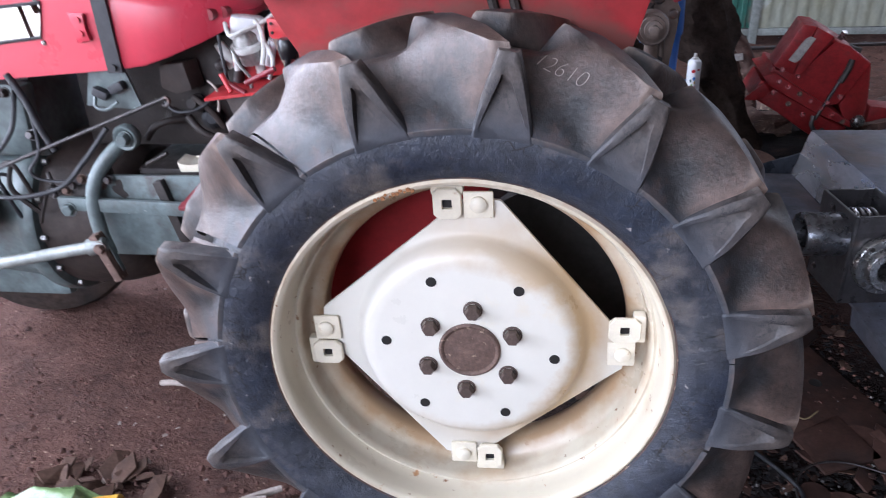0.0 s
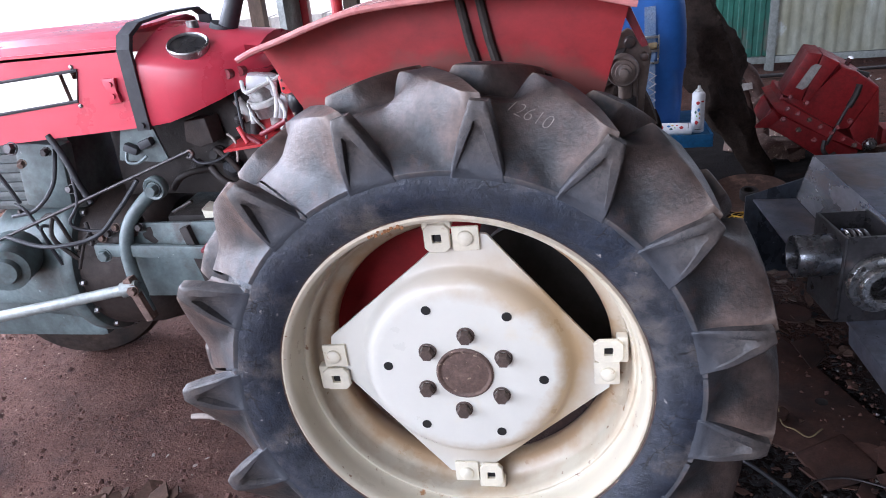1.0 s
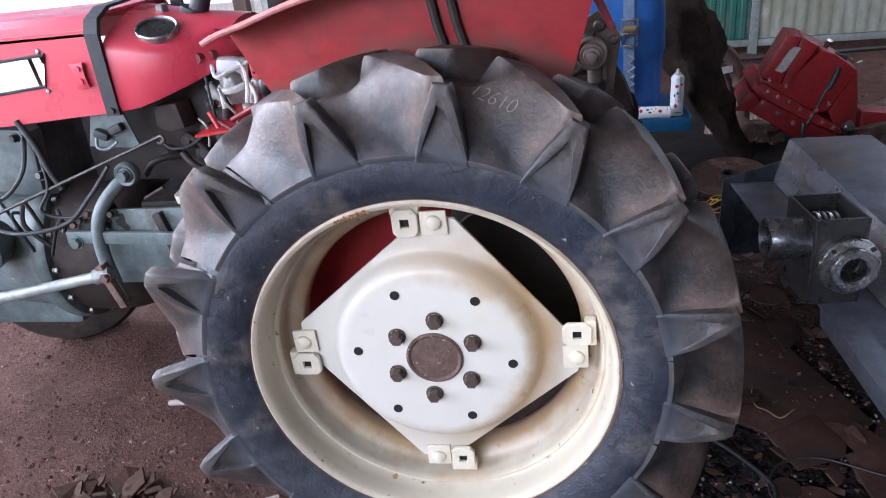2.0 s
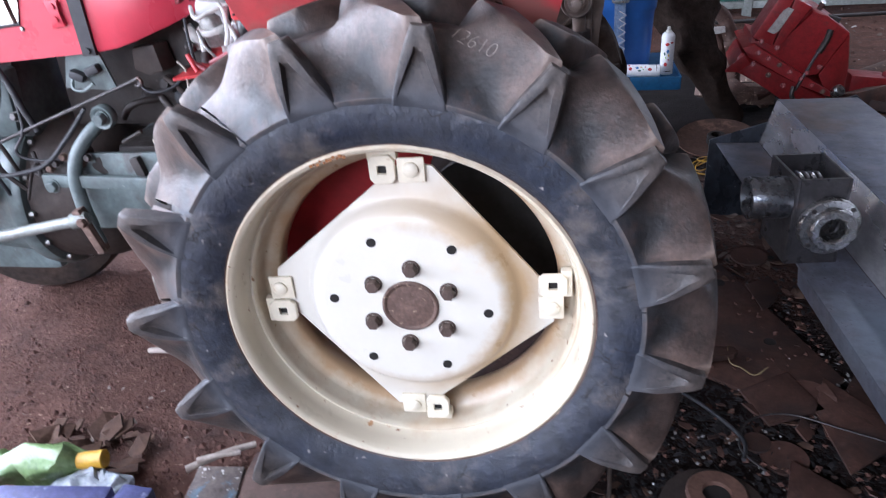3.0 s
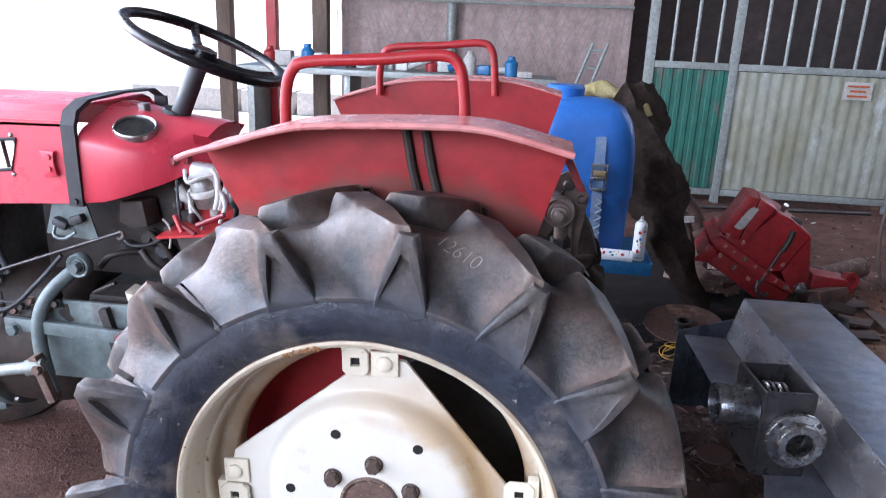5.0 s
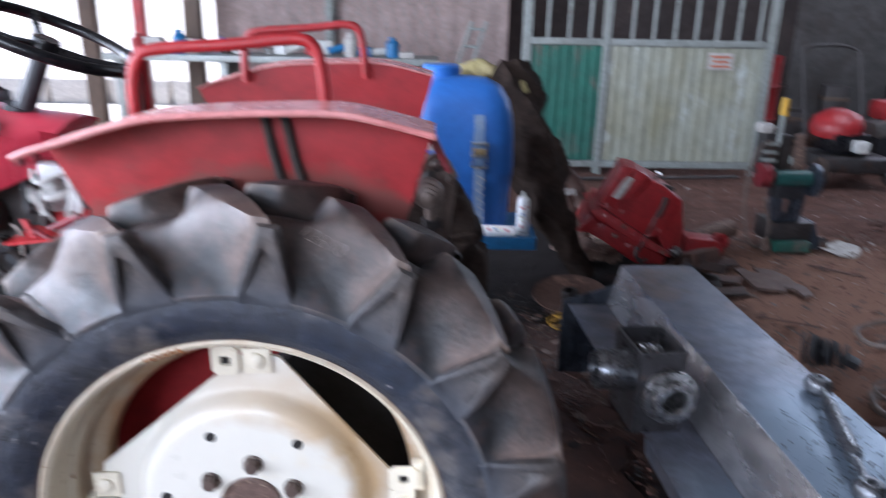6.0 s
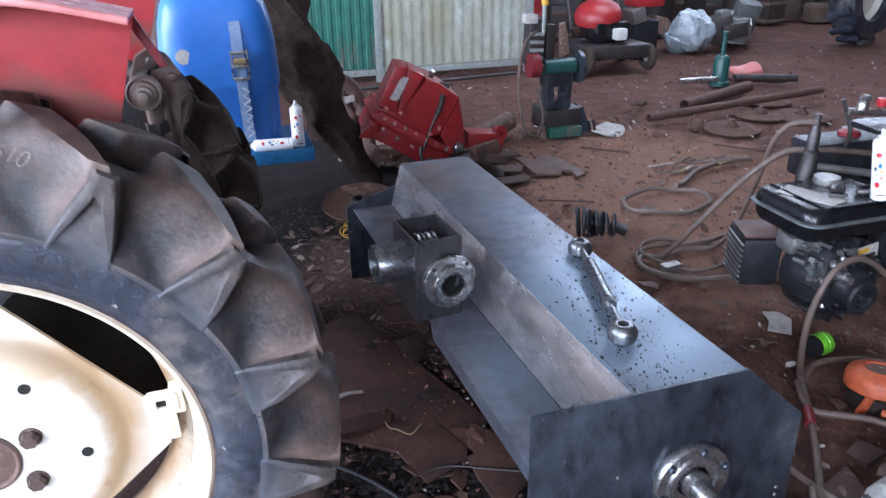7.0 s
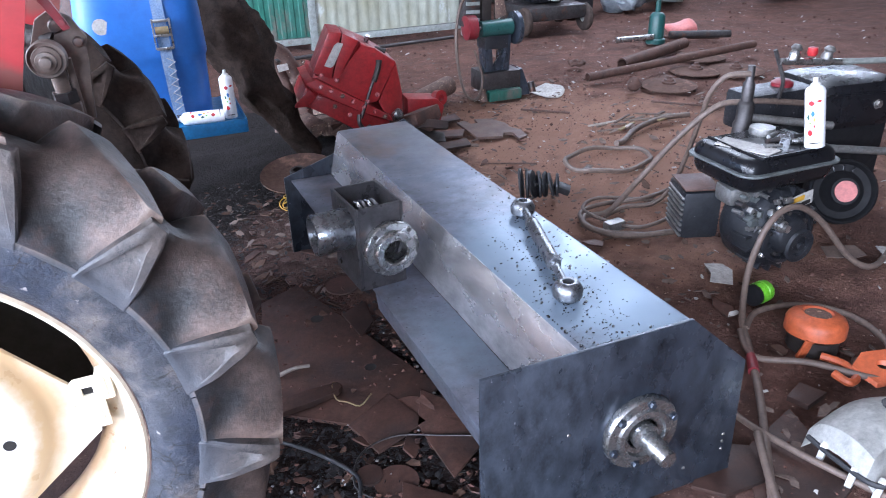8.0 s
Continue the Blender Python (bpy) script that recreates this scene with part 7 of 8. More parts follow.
def rounded_rect(bm, secs, at):
    """A soft-cornered tub from (half width, half depth, corner, height) rows."""
    rows = []
    for hx, hy, c, z in secs:
        row = []
        for qx, qy, a0 in ((1, 1, 0), (-1, 1, 90), (-1, -1, 180), (1, -1, 270)):
            for k in range(6):
                a = radians(a0 + 18 * k)
                row.append(bm.verts.new((at[0] + qx * (hx - c) + c * math.cos(a), at[1] + qy * (hy - c) + c * math.sin(a), z)))
        rows.append(row)
    n = len(rows[0])
    for p, q in zip(rows, rows[1:]):
        for k in range(n):
            bm.faces.new((p[k], p[(k + 1) % n], q[(k + 1) % n], q[k]))
    bm.faces.new(rows[0][::-1])
    bm.faces.new(rows[-1])
    return bm


rounded_rect(tk, [(0.14, 0.1, 0.03, 0.3), (0.168, 0.128, 0.04, 0.312), (0.178, 0.135, 0.045, 0.33), (0.183, 0.14, 0.045, 0.366), (0.183, 0.14, 0.045, 0.372), (0.18, 0.137, 0.045, 0.396), (0.168, 0.126, 0.04, 0.41), (0.15, 0.11, 0.03, 0.415)], (2.19, 0.73))
tkp = part("fuel_tank", tk, "black_plastic", en, "dusty black fuel tank", sharp=50)
seam = rounded_rect(B(), [(0.183, 0.14, 0.045, 0.364), (0.194, 0.151, 0.05, 0.3655), (0.195, 0.152, 0.05, 0.369), (0.194, 0.151, 0.05, 0.3725), (0.183, 0.14, 0.045, 0.374)], (2.19, 0.73))
part("tank_seam", seam, "grey_cast", tkp, "worn pale seam round the tank")
part("tank_panel", slab(B(), [(2.03, 0.78, 0.4155), (2.1, 0.62, 0.4155), (2.17, 0.64, 0.4155), (2.11, 0.82, 0.4155)], (0, 0, 0.003), 0.001), "paper", tkp, "worn pale sticker")
part("tank_ridge", tube(B(), spline([(2.06, 0.84, 0.416), (2.06, 0.63, 0.416), (2.1, 0.605, 0.416), (2.3, 0.605, 0.416)], 4), 0.006, 6), "black_plastic", tkp)
part("cap", lathe(B(), [(0.04, 0.0), (0.042, 0.01), (0.04, 0.022), (0, 0.024)], (2.24, 0.8, 0.415), segs=20), "aluminium", tkp, "plated filler cap")
for k in range(5):
    q = Vector((2.14 + 0.035 * k, 0.68 + 0.03 * ((k * 7) % 3), 0.424))
    part("loose_part", rod(B(), q, q + Vector((0.05, 0.02 * (k % 3 - 1), 0)), 0.007 + 0.002 * (k % 2), segs=8), ("steel_bright", "iron", "aluminium")[k % 3], tkp)
mf = B()
box(mf, (0.13, 0.17, 0.17), (2.06, 0.87, 0.16), turned(0, 0, -20), 0.02)
muff = part("muffler", mf, "engine_dark", en, "ribbed rusty muffler guard")
for k in range(8):
    part("rib", box(B(), (0.008, 0.15, 0.007), (1.995, 0.885, 0.09 + 0.019 * k), turned(0, 0, -20), 0.001), "aluminium", muff)
part("guard_top", box(B(), (0.12, 0.15, 0.006), (2.06, 0.87, 0.249), turned(0, 0, -20), 0.002), "rusty_plate", muff)
cb = B()
lathe(cb, [(0.0, -0.1), (0.12, -0.1), (0.14, -0.07), (0.14, 0.03), (0.12, 0.06), (0.07, 0.075), (0.06, 0.1), (0.05, 0.11), (0, 0.11)], (2.22, 0.68, 0.14), OUT, 36)
crank = part("crankcase", cb, "engine_dark", en, "grimy pump casing", sharp=50)
for k in range(18):
    part("fin", box(B(), (0.03, 0.07, 0.008), (0, 0, 0), Matrix.Translation((2.22, 0.66, 0.14)) @ turned(0, 20 * k, 0) @ Matrix.Translation((0.132, 0, 0)), 0.002), "engine_dark", crank)
part("cover_ring", lathe(B(), [(0.085, 0.066), (0.1, 0.068), (0.104, 0.076), (0.1, 0.084), (0.088, 0.086), (0.084, 0.078)], (2.22, 0.68, 0.14), OUT, 36, closed=True), "engine_dark", crank)
part("boss", lathe(B(), [(0.055, 0.09), (0.058, 0.112), (0.05, 0.118), (0.034, 0.116), (0.03, 0.106), (0.014, 0.106), (0.012, 0.122), (0, 0.123)], (2.245, 0.68, 0.105), OUT, 30), "engine_dark", crank)
part("drain_boss", lathe(B(), [(0.02, 0.0), (0.02, 0.05), (0.012, 0.055), (0.012, 0.07), (0, 0.071)], (2.14, 0.6, 0.2), OUT, 16), "steel_bright", crank)
for k in range(7):
    an = radians(360 * k / 7 + 12)
    part("casing_bolt", hexbolt(B(), (2.22 + 0.105 * math.cos(an), 0.613, 0.14 + 0.105 * math.sin(an)), (0, -1, 0), 0.009, 0.01), "steel_bright", crank)
for k in range(5):
    an = radians(72 * k + 30)
    part("web_bolt", hexbolt(B(), (2.22 + 0.074 * math.sin(an + 0.6), 0.608, 0.14 + 0.074 * math.cos(an + 0.6)), (0, -1, 0), 0.0075, 0.012), "iron", crank)
    part("web", box(B(), (0.014, 0.025, 0.1), (0, 0, 0), Matrix.Translation((2.22, 0.612, 0.14)) @ turned(0, math.degrees(an), 0) @ Matrix.Translation((0, 0, 0.055)), 0.003), "engine_dark", crank)
cab = B()
box(cab, (0.15, 0.09, 0.06), (2.13, 0.73, 0.255), turned(0, 0, -8), 0.015)
carb = part("carburettor", cab, "aluminium", en, "dirty alloy carburettor and fittings")
random.seed(77)
for k in range(16):
    q = Vector((random.uniform(2.05, 2.2), random.uniform(0.6, 0.64), random.uniform(0.16, 0.26)))
    part("fitting", box(B(), (random.uniform(0.012, 0.03), 0.02, random.uniform(0.01, 0.026)), q, turned(random.uniform(-30, 30), random.uniform(-40, 40), 0), 0.003), ("aluminium", "steel_bright", "grey_cast", "aluminium")[k % 4], carb)
for k in range(12):
    part("fitting", rod(B(), (2.05 + 0.016 * k, 0.675 + 0.004 * (k % 3), 0.225 + 0.02 * (k % 4)), (2.05 + 0.016 * k, 0.635 + 0.012 * (k % 3), 0.23 + 0.018 * (k % 4)), 0.007 + 0.003 * (k % 2), segs=8), ("aluminium", "iron", "grey_cast")[k % 3], carb)
part("name_plate", box(B(), (0.1, 0.004, 0.045), (2.255, 0.607, 0.247), turned(0, -7, 4)), "paper", en, "small printed plate")
part("plate_print", box(B(), (0.05, 0.003, 0.016), (2.24, 0.6035, 0.255), turned(0, -7, 4)), "yellow", en)
part("plate_print", box(B(), (0.035, 0.003, 0.012), (2.275, 0.604, 0.238), turned(0, -7, 4)), "hole_dark", en)
RC, RT = Vector((2.575, 0.73, 0.175)), turned(68, 0, -32)
RA = RT @ Vector((0, 0, 1))
rc = B()
lathe(rc, [(0.0, -0.06), (0.108, -0.06), (0.116, 0.0), (0.112, 0.03), (0.105, 0.036), (0.1, 0.03), (0.095, 0.014), (0.072, 0.01), (0.068, 0.02), (0.055, 0.03), (0.046, 0.048), (0.0, 0.05)], RC, RT, 44)
rec = part("recoil_starter", rc, "matt_black", en, "black recoil starter with a pink centre")
part("recoil_cap", rod(B(), RC + 0.05 * RA, RC + 0.055 * RA, 0.037, segs=26), "pink", rec)
for k in (3, 4, 5, 6):
    part("slot", box(B(), (0.02, 0.006, 0.006), (0, 0, 0), Matrix.Translation(RC) @ RT @ turned(0, 0, 22.5 * k) @ Matrix.Translation((0.083, 0, 0.014)), 0.001), "black_plastic", rec)
p2 = thing("sprayer_pump", (2.75, 1.05, 0), "black piston sprayer pump with pale fittings", "pump")
pcase = part("crankcase", box(B(), (0.34, 0.3, 0.19), (2.83, 1.05, 0.405), turned(0, 0, -8), 0.06), "black_plastic", p2)
part("case_seam", box(B(), (0.345, 0.305, 0.01), (2.83, 1.05, 0.45), turned(0, 0, -8), 0.004), "black_plastic", pcase)
part("case_panel", box(B(), (0.2, 0.012, 0.1), (2.81, 0.9, 0.4), turned(0, 0, -8), 0.005), "black_plastic", pcase)
part("oil_plug", hexbolt(B(), (2.86, 0.888, 0.41), (0, -1, 0), 0.015, 0.012), "steel_bright", p2)
part("stand", box(B(), (0.42, 0.22, 0.31), (2.83, 1.08, 0.155), None, 0.01), "matt_black", p2)
hd = B()
lathe(hd, [(0.034, 0.3), (0.034, 0.4), (0.028, 0.41), (0.028, 0.47), (0.02, 0.48), (0.02, 0.54), (0.013, 0.55), (0.012, 0.6), (0.0, 0.6)], (2.3, 0.95, 0.0), segs=24)
part("pressure_head", hd, "iron", p2, "alloy pressure regulator")
part("outlet_tube", rod(B(), (2.32, 0.94, 0.42), (2.62, 0.86, 0.37), 0.014), "aluminium", p2)
part("manifold", box(B(), (0.3, 0.14, 0.14), (2.48, 1.02, 0.42), None, 0.02), "engine_dark", p2)
part("red_cap", lathe(B(), [(0.038, 0), (0.038, 0.012), (0.024, 0.022), (0, 0.022)], (2.52, 1.02, 0.49), segs=20), "dark_red", p2)
part("valve_bar", rod(B(), (2.42, 0.95, 0.6), (2.68, 0.93, 0.575), 0.012), "steel_bright", p2)
part("lance", rod(B(), (2.68, 0.93, 0.575), (3.3, 0.9, 0.53), 0.011), "gate_frame", p2, "pale blue lance tube")
part("lever", tube(B(), spline([(2.44, 0.96, 0.42), (2.44, 0.94, 0.52), (2.43, 0.95, 0.57), (2.4, 0.96, 0.64)], 5), 0.007, 8), "iron", p2)
part("brace", rod(B(), (2.42, 0.8, 0.34), (2.95, 0.72, 0.26), 0.014), "aluminium", p2)
for k, (x, z) in enumerate(((2.47, 0.62), (2.62, 0.6))):
    part("fitting", lathe(B(), [(0.016, -0.02), (0.02, 0.0), (0.014, 0.014), (0.02, 0.022), (0.012, 0.034), (0, 0.036)], (x, 0.94, z), turned(8 * k, 12, 0), 14), ("steel_bright", "aluminium")[k], p2)
part("valve_knob", lathe(B(), [(0.014, -0.01), (0.018, 0.0), (0.016, 0.018), (0, 0.02)], (2.56, 0.95, 0.615), segs=16), "gear_red", p2)


def hose(points, r, label, mat="hose", name="hose"):
    bm = tube(B(), spline(points, 9), 0.8 * r, 10)
    return single(name, bm, mat, points[0], label, "hose", "hoses on the earth")


hose([(2.29, 0.94, 0.575), (2.225, 0.98, 0.565), (2.2, 1.02, 0.5), (2.21, 1.06, 0.405), (2.22, 1.12, 0.246), (2.21, 1.17, 0.1), (2.16, 1.21, 0.02), (2.05, 1.24, 0.012), (1.93, 1.2, 0.012)], 0.0115, "grey-brown rubber hose arching from the pump")
hose([(2.6, 0.95, 0.43), (2.4, 0.95, 0.465), (2.3, 0.97, 0.47), (2.214, 1.0, 0.455), (2.111, 1.06, 0.335), (2.005, 1.12, 0.17), (1.944, 1.2, 0.03), (1.86, 1.23, 0.014), (1.82, 1.14, 0.014), (1.9, 1.02, 0.014), (2.1, 0.96, 0.02)], 0.0135, "thick grey-brown hose from the pump to the ground")
hose([(2.66, 1.41, 0.012), (2.4, 1.34, 0.012), (2.15, 1.25, 0.03), (1.97, 1.3, 0.014), (1.85, 1.25, 0.014), (1.84, 1.1, 0.014), (2.0, 0.98, 0.014)], 0.011, "dusty hose coil on the earth")
hose([(2.2, 1.24, 0.012), (2.02, 1.36, 0.012), (1.9, 1.31, 0.014), (1.88, 1.18, 0.026), (1.98, 1.06, 0.014), (2.14, 1.08, 0.014)], 0.009, "thin brown hose coil on the earth")
hose([(2.75, 0.6, 0.02), (2.5, 0.48, 0.02), (2.4, 0.5, 0.06), (2.28, 0.54, 0.2), (2.16, 0.54, 0.27), (2.06, 0.53, 0.24), (1.99, 0.51, 0.12), (1.9, 0.42, 0.02), (1.8, 0.28, 0.016), (1.68, 0.11, 0.016), (1.52, -0.09, 0.018), (1.4, -0.24, 0.018)], 0.0125, "grey hose looping past the engine")
hose([(1.86, 0.36, 0.016), (1.96, 0.42, 0.016), (2.1, 0.39, 0.02), (2.18, 0.28, 0.02), (2.14, 0.12, 0.02), (2.0, 0.03, 0.02)], 0.011, "grey hose curved round the orange starter")
hose([(1.84, 0.36, 0.016), (1.78, 0.24, 0.02), (1.88, 0.15, 0.03), (1.98, 0.03, 0.03), (2.1, -0.02, 0.03)], 0.011, "thin brown hose on the earth")
hose([(1.6, 0.2, 0.02), (1.57, 0.07, 0.02), (1.6, -0.07, 0.02), (1.64, -0.18, 0.02), (1.68, -0.28, 0.02)], 0.01, "thin grey hose on the earth")
hose([(1.55, -0.02, 0.04), (1.46, -0.16, 0.04), (1.38, -0.3, 0.04)], 0.012, "grey hose lying beside another")
part_tape = B()
rod(part_tape, (1.775, 0.245, 0.017), (1.735, 0.19, 0.017), 0.0145, segs=14)
single("tape_wrap", part_tape, "dark_red", (1.75, 0.215, 0.017), "red tape wound on the hose", "tape")


def ring_of(at, rx, ry, r, name, label, mat, turn=0.0, gap=0):
    pts = []
    for k in range(30 - gap):
        an = 2 * math.pi * k / 30 + turn
        pts.append(Vector(at) + Vector((rx * math.cos(an), ry * math.sin(an), 0.006 * math.sin(5 * an))))
    return single(name, tube(B(), pts, r, 8, closed=gap == 0), mat, at, label, "ring")


ring_of((2.29, 1.73, 0.014), 0.21, 0.15, 0.011, "wire_hoop", "dull brown hose hoop lying on the earth", "hose")
hose([(2.42, 1.86, 0.03), (2.49, 1.9, 0.02), (2.66, 2.04, 0.016), (2.88, 2.13, 0.016), (3.05, 2.12, 0.016)], 0.018, "short brown hose end on the earth")
def harrow_disc(x, y, r, hub_r, lean):
    """A rusty dished blade lying flat, with a short hub and a nut in its bore."""
    ob = thing("harrow_disc", (x, y, 0), "brown rusty harrow disc with a hub lying on the earth", "disc", "discs on the earth")
    m = turned(lean, -lean, 0)
    part("blade", lathe(B(), [(0.03, 0.012), (0.6 * r, 0.009), (r, 0.0), (r, 0.005), (0.6 * r, 0.015), (0.03, 0.018)], (x, y, 0.006), m, 44, closed=True), "earthy_rust", ob)
    part("hub", lathe(B(), [(0.0, 0.06), (0.35 * hub_r, 0.06), (0.4 * hub_r, 0.045), (0.7 * hub_r, 0.042), (0.75 * hub_r, 0.03), (hub_r, 0.028), (hub_r, 0.012), (0.0, 0.012)], (x, y, 0.006), m, 24), "rust_brown", ob)


for x, y, r, hub_r, lean in ((3.35, 2.69, 0.17, 0.042, 1), (3.72, 2.9, 0.165, 0.045, -1), (3.96, 2.8, 0.18, 0.04, 1), (4.02, 3.22, 0.17, 0.04, 0)):
    harrow_disc(x, y, r, hub_r, lean)
knob = B()
bmesh.ops.create_icosphere(knob, subdivisions=2, radius=0.045, matrix=Matrix.Translation((3.11, 2.71, 0.04)))
rough_up(knob, 0.014, 20)
single("iron_lump", knob, "rust_brown", (3.11, 2.71, 0), "rusty round iron lump on the earth", "scrap")
ring_of((3.12, 3.39, 0.03), 0.05, 0.035, 0.014, "pipe_collar", "short rusty pipe collar on the earth", "rust_brown")
tongue = B()
pts = [(1.88, 2.28), (2.0, 2.24), (2.03, 2.29), (2.07, 2.27), (2.06, 2.17), (2.12, 2.2), (2.13, 2.3), (2.1, 2.36), (2.11, 2.43), (2.07, 2.54), (1.99, 2.57), (1.98, 2.5), (1.94, 2.5), (1.93, 2.57), (1.88, 2.55)]
slab(tongue, [(x, y, 0.004) for x, y in pts], (0, 0, 0.012))
single("cut_plate", tongue, "brown_plate", (2.0, 2.4, 0), "flame-cut brown plate with notched edges", "plate")
random.seed(17)
for k in range(14):
    x, y, an = random.uniform(2.52, 2.95), random.uniform(2.1, 2.26), random.uniform(-0.5, 0.5)
    ln = random.uniform(0.03, 0.11)
    single("splinter", box(B(), (2 * ln, random.uniform(0.008, 0.02), 0.008), (x, y, 0.006 + 0.001 * k), turned(0, random.uniform(-4, 4), math.degrees(an)), 0.002), random.choice(("pale_stick", "wood", "card", "tan_block")), (x, y, 0), "splintered stick of wood on the earth", "stick", "splinters")
for p, q, r in (((2.31, 2.64, 0.008), (2.52, 2.46, 0.008), 0.006), ((4.08, 3.99, 0.014), (4.55, 3.66, 0.014), 0.012), ((1.75, 1.95, 0.006), (1.98, 1.84, 0.006), 0.004), ((3.3, 2.2, 0.006), (3.05, 2.45, 0.006), 0.006)):
    single("thin_bar", rod(B(), p, q, r, segs=8), "rust_brown", p, "thin rusty bar lying on the earth", "bar", "thin bars")

st = thing("pull_starter", (1.98, 0.23, 0), "orange recoil starter housing upside down on the earth", "starter")
sb = B()
lathe(sb, [(0.0, 0.1), (0.03, 0.1), (0.036, 0.102), (0.04, 0.106), (0.044, 0.102), (0.06, 0.1), (0.074, 0.092), (0.08, 0.08), (0.08, 0.05), (0.076, 0.048)], (1.98, 0.235, 0.0), turned(-4, 4, 0), 44)
part("housing", sb, "orange", st)
part("centre", lathe(B(), [(0.036, 0.1015), (0, 0.1025)], (1.98, 0.235, 0.0), turned(-4, 4, 0), 30), "rust", st, "dusty worn centre")
part("skirt", lathe(B(), [(0.07, 0.05), (0.066, 0.02), (0.068, 0.004), (0.04, 0.004)], (1.98, 0.235, 0), None, 20), "oily", st)
part("lug", box(B(), (0.03, 0.012, 0.06), (1.915, 0.2, 0.03), turned(10, 15, 0), 0.005), "orange", st)
part("rope_loop", tube(B(), spline([(1.93, 0.16, 0.03), (1.955, 0.11, 0.03), (1.945, 0.06, 0.025), (1.91, 0.05, 0.025), (1.9, 0.09, 0.03)], 6), 0.011, 8), "orange", st, "orange pull handle")
br = thing("orange_bracket", (2.02, 0.06, 0), "orange pressed bracket with round holes", "bracket")
bm = B()
disc_hole_plate(bm, [(1.95, 0.08, 0.03), (2.0, 0.1, 0.045), (2.06, 0.08, 0.05), (2.08, 0.02, 0.04), (2.02, -0.01, 0.03), (1.96, 0.01, 0.02)], (2.015, 0.045, 0.038), 0.016, (0.003, 0.004, 0.012))
part("plate", bm, "orange", br)

wc = thing("engine_cover", (1.72, -0.15, 0), "cracked white plastic engine cover lying on the earth", "cover")
bm = B()
rows = []
for j in range(9):
    v = j / 8
    row = []
    for i in range(15):
        u = i / 14
        x = 1.635 + 0.3 * u
        y = -0.255 + 0.185 * v + 0.03 * math.sin(math.pi * u)
        z = 0.05 + 0.07 * math.sin(math.pi * min(1, 0.1 + 0.9 * v)) ** 0.5 * (0.55 + 0.45 * math.sin(math.pi * (0.15 + 0.85 * u)))
        if v < 0.1 or u < 0.04:
            z -= 0.04
        row.append(bm.verts.new((x, y, z)))
    rows.append(row)
for p, q in zip(rows, rows[1:]):
    for k in range(14):
        bm.faces.new((p[k], p[k + 1], q[k + 1], q[k]))
bmesh.ops.solidify(bm, geom=bm.faces[:], thickness=0.004)
part("shell", bm, "white_plastic", wc)
part("rim_seal", tube(B(), spline([(1.635, -0.08, 0.05), (1.632, -0.18, 0.052), (1.65, -0.26, 0.055), (1.77, -0.255, 0.056), (1.93, -0.25, 0.056)], 6), 0.006, 6), "black_rubber", wc)
for x, y in ((1.64, -0.12), (1.66, -0.25), (1.64, -0.2), (1.75, -0.252)):
    part("peg", box(B(), (0.014, 0.014, 0.07), (x, y, 0.03), turned(6, -8, 20), 0.002), "white_plastic", wc)
part("filler_hole", lathe(B(), [(0.032, 0.0), (0.034, 0.004), (0.026, 0.006), (0.024, -0.002), (0, -0.002)], (1.82, -0.14, 0.118), turned(-8, 4, 0), 24), "black_rubber", wc)
gc = thing("paint_tin", (2.01, 0.48, 0), "small tin with a bright lime green lid on its side", "tin")
part("lid", lathe(B(), [(0, 0.0), (0.032, 0.0), (0.034, 0.004), (0.034, 0.02), (0.0315, 0.022), (0.034, 0.024), (0.034, 0.045), (0.033, 0.05)], (2.045, 0.485, 0.034), turned(0, -90, 10), 28), "lime", gc)
part("tin", lathe(B(), [(0.033, 0.05), (0.033, 0.065), (0, 0.065)], (2.045, 0.485, 0.034), turned(0, -90, 10), 28), "matt_black", gc)

for k, (ax, ay, tw) in enumerate(((2.02, 0.66, 60), (2.5, 0.6, -25), (2.62, 0.52, 50))):
    rm = Matrix.Translation((ax, ay, 0.0)) @ turned(0, 0, tw)
    bm = slab(B(), [tuple(rm @ Vector(q)) for q in ((-0.07, -0.03, 0.008), (0.02, -0.045, 0.012), (0.065, -0.02, 0.01), (0.05, 0.04, 0.016), (-0.02, 0.03, 0.02), (-0.065, 0.04, 0.012))], (0, 0, 0.003))
    single("torn_card", bm, ("paper", "card", "paper")[k], (ax, ay, 0.008), ("torn pale card under the engine", "torn brown card under the engine", "torn pale card under the engine")[k], "card", "torn card by the engine")

boot = thing("rubber_boot", (1.81, 1.5, 0), "black ribbed rubber bellows on the earth", "bellows")
for k in range(7):
    q = Vector((1.74 + 0.021 * k, 1.53 - 0.012 * k, 0.06))
    part("rib", lathe(B(), [(0.02, -0.008), (0.062 - 0.003 * k, -0.006), (0.066 - 0.003 * k, 0), (0.062 - 0.003 * k, 0.006), (0.02, 0.008)], q, turned(9 * math.sin(3.7 * k), 82 + 8 * math.sin(2.3 * k), -30), 26, closed=True), "black_rubber", boot)
part("tail", box(B(), (0.07, 0.05, 0.03), (1.89, 1.46, 0.04), turned(10, 20, -30), 0.008), "black_rubber", boot)
blk2 = thing("metal_block", (1.91, 1.1, 0), "small bright metal block on the earth", "block")
part("body", box(B(), (0.075, 0.04, 0.035), (1.91, 1.105, 0.018), turned(0, 0, 8), 0.004), "aluminium", blk2)

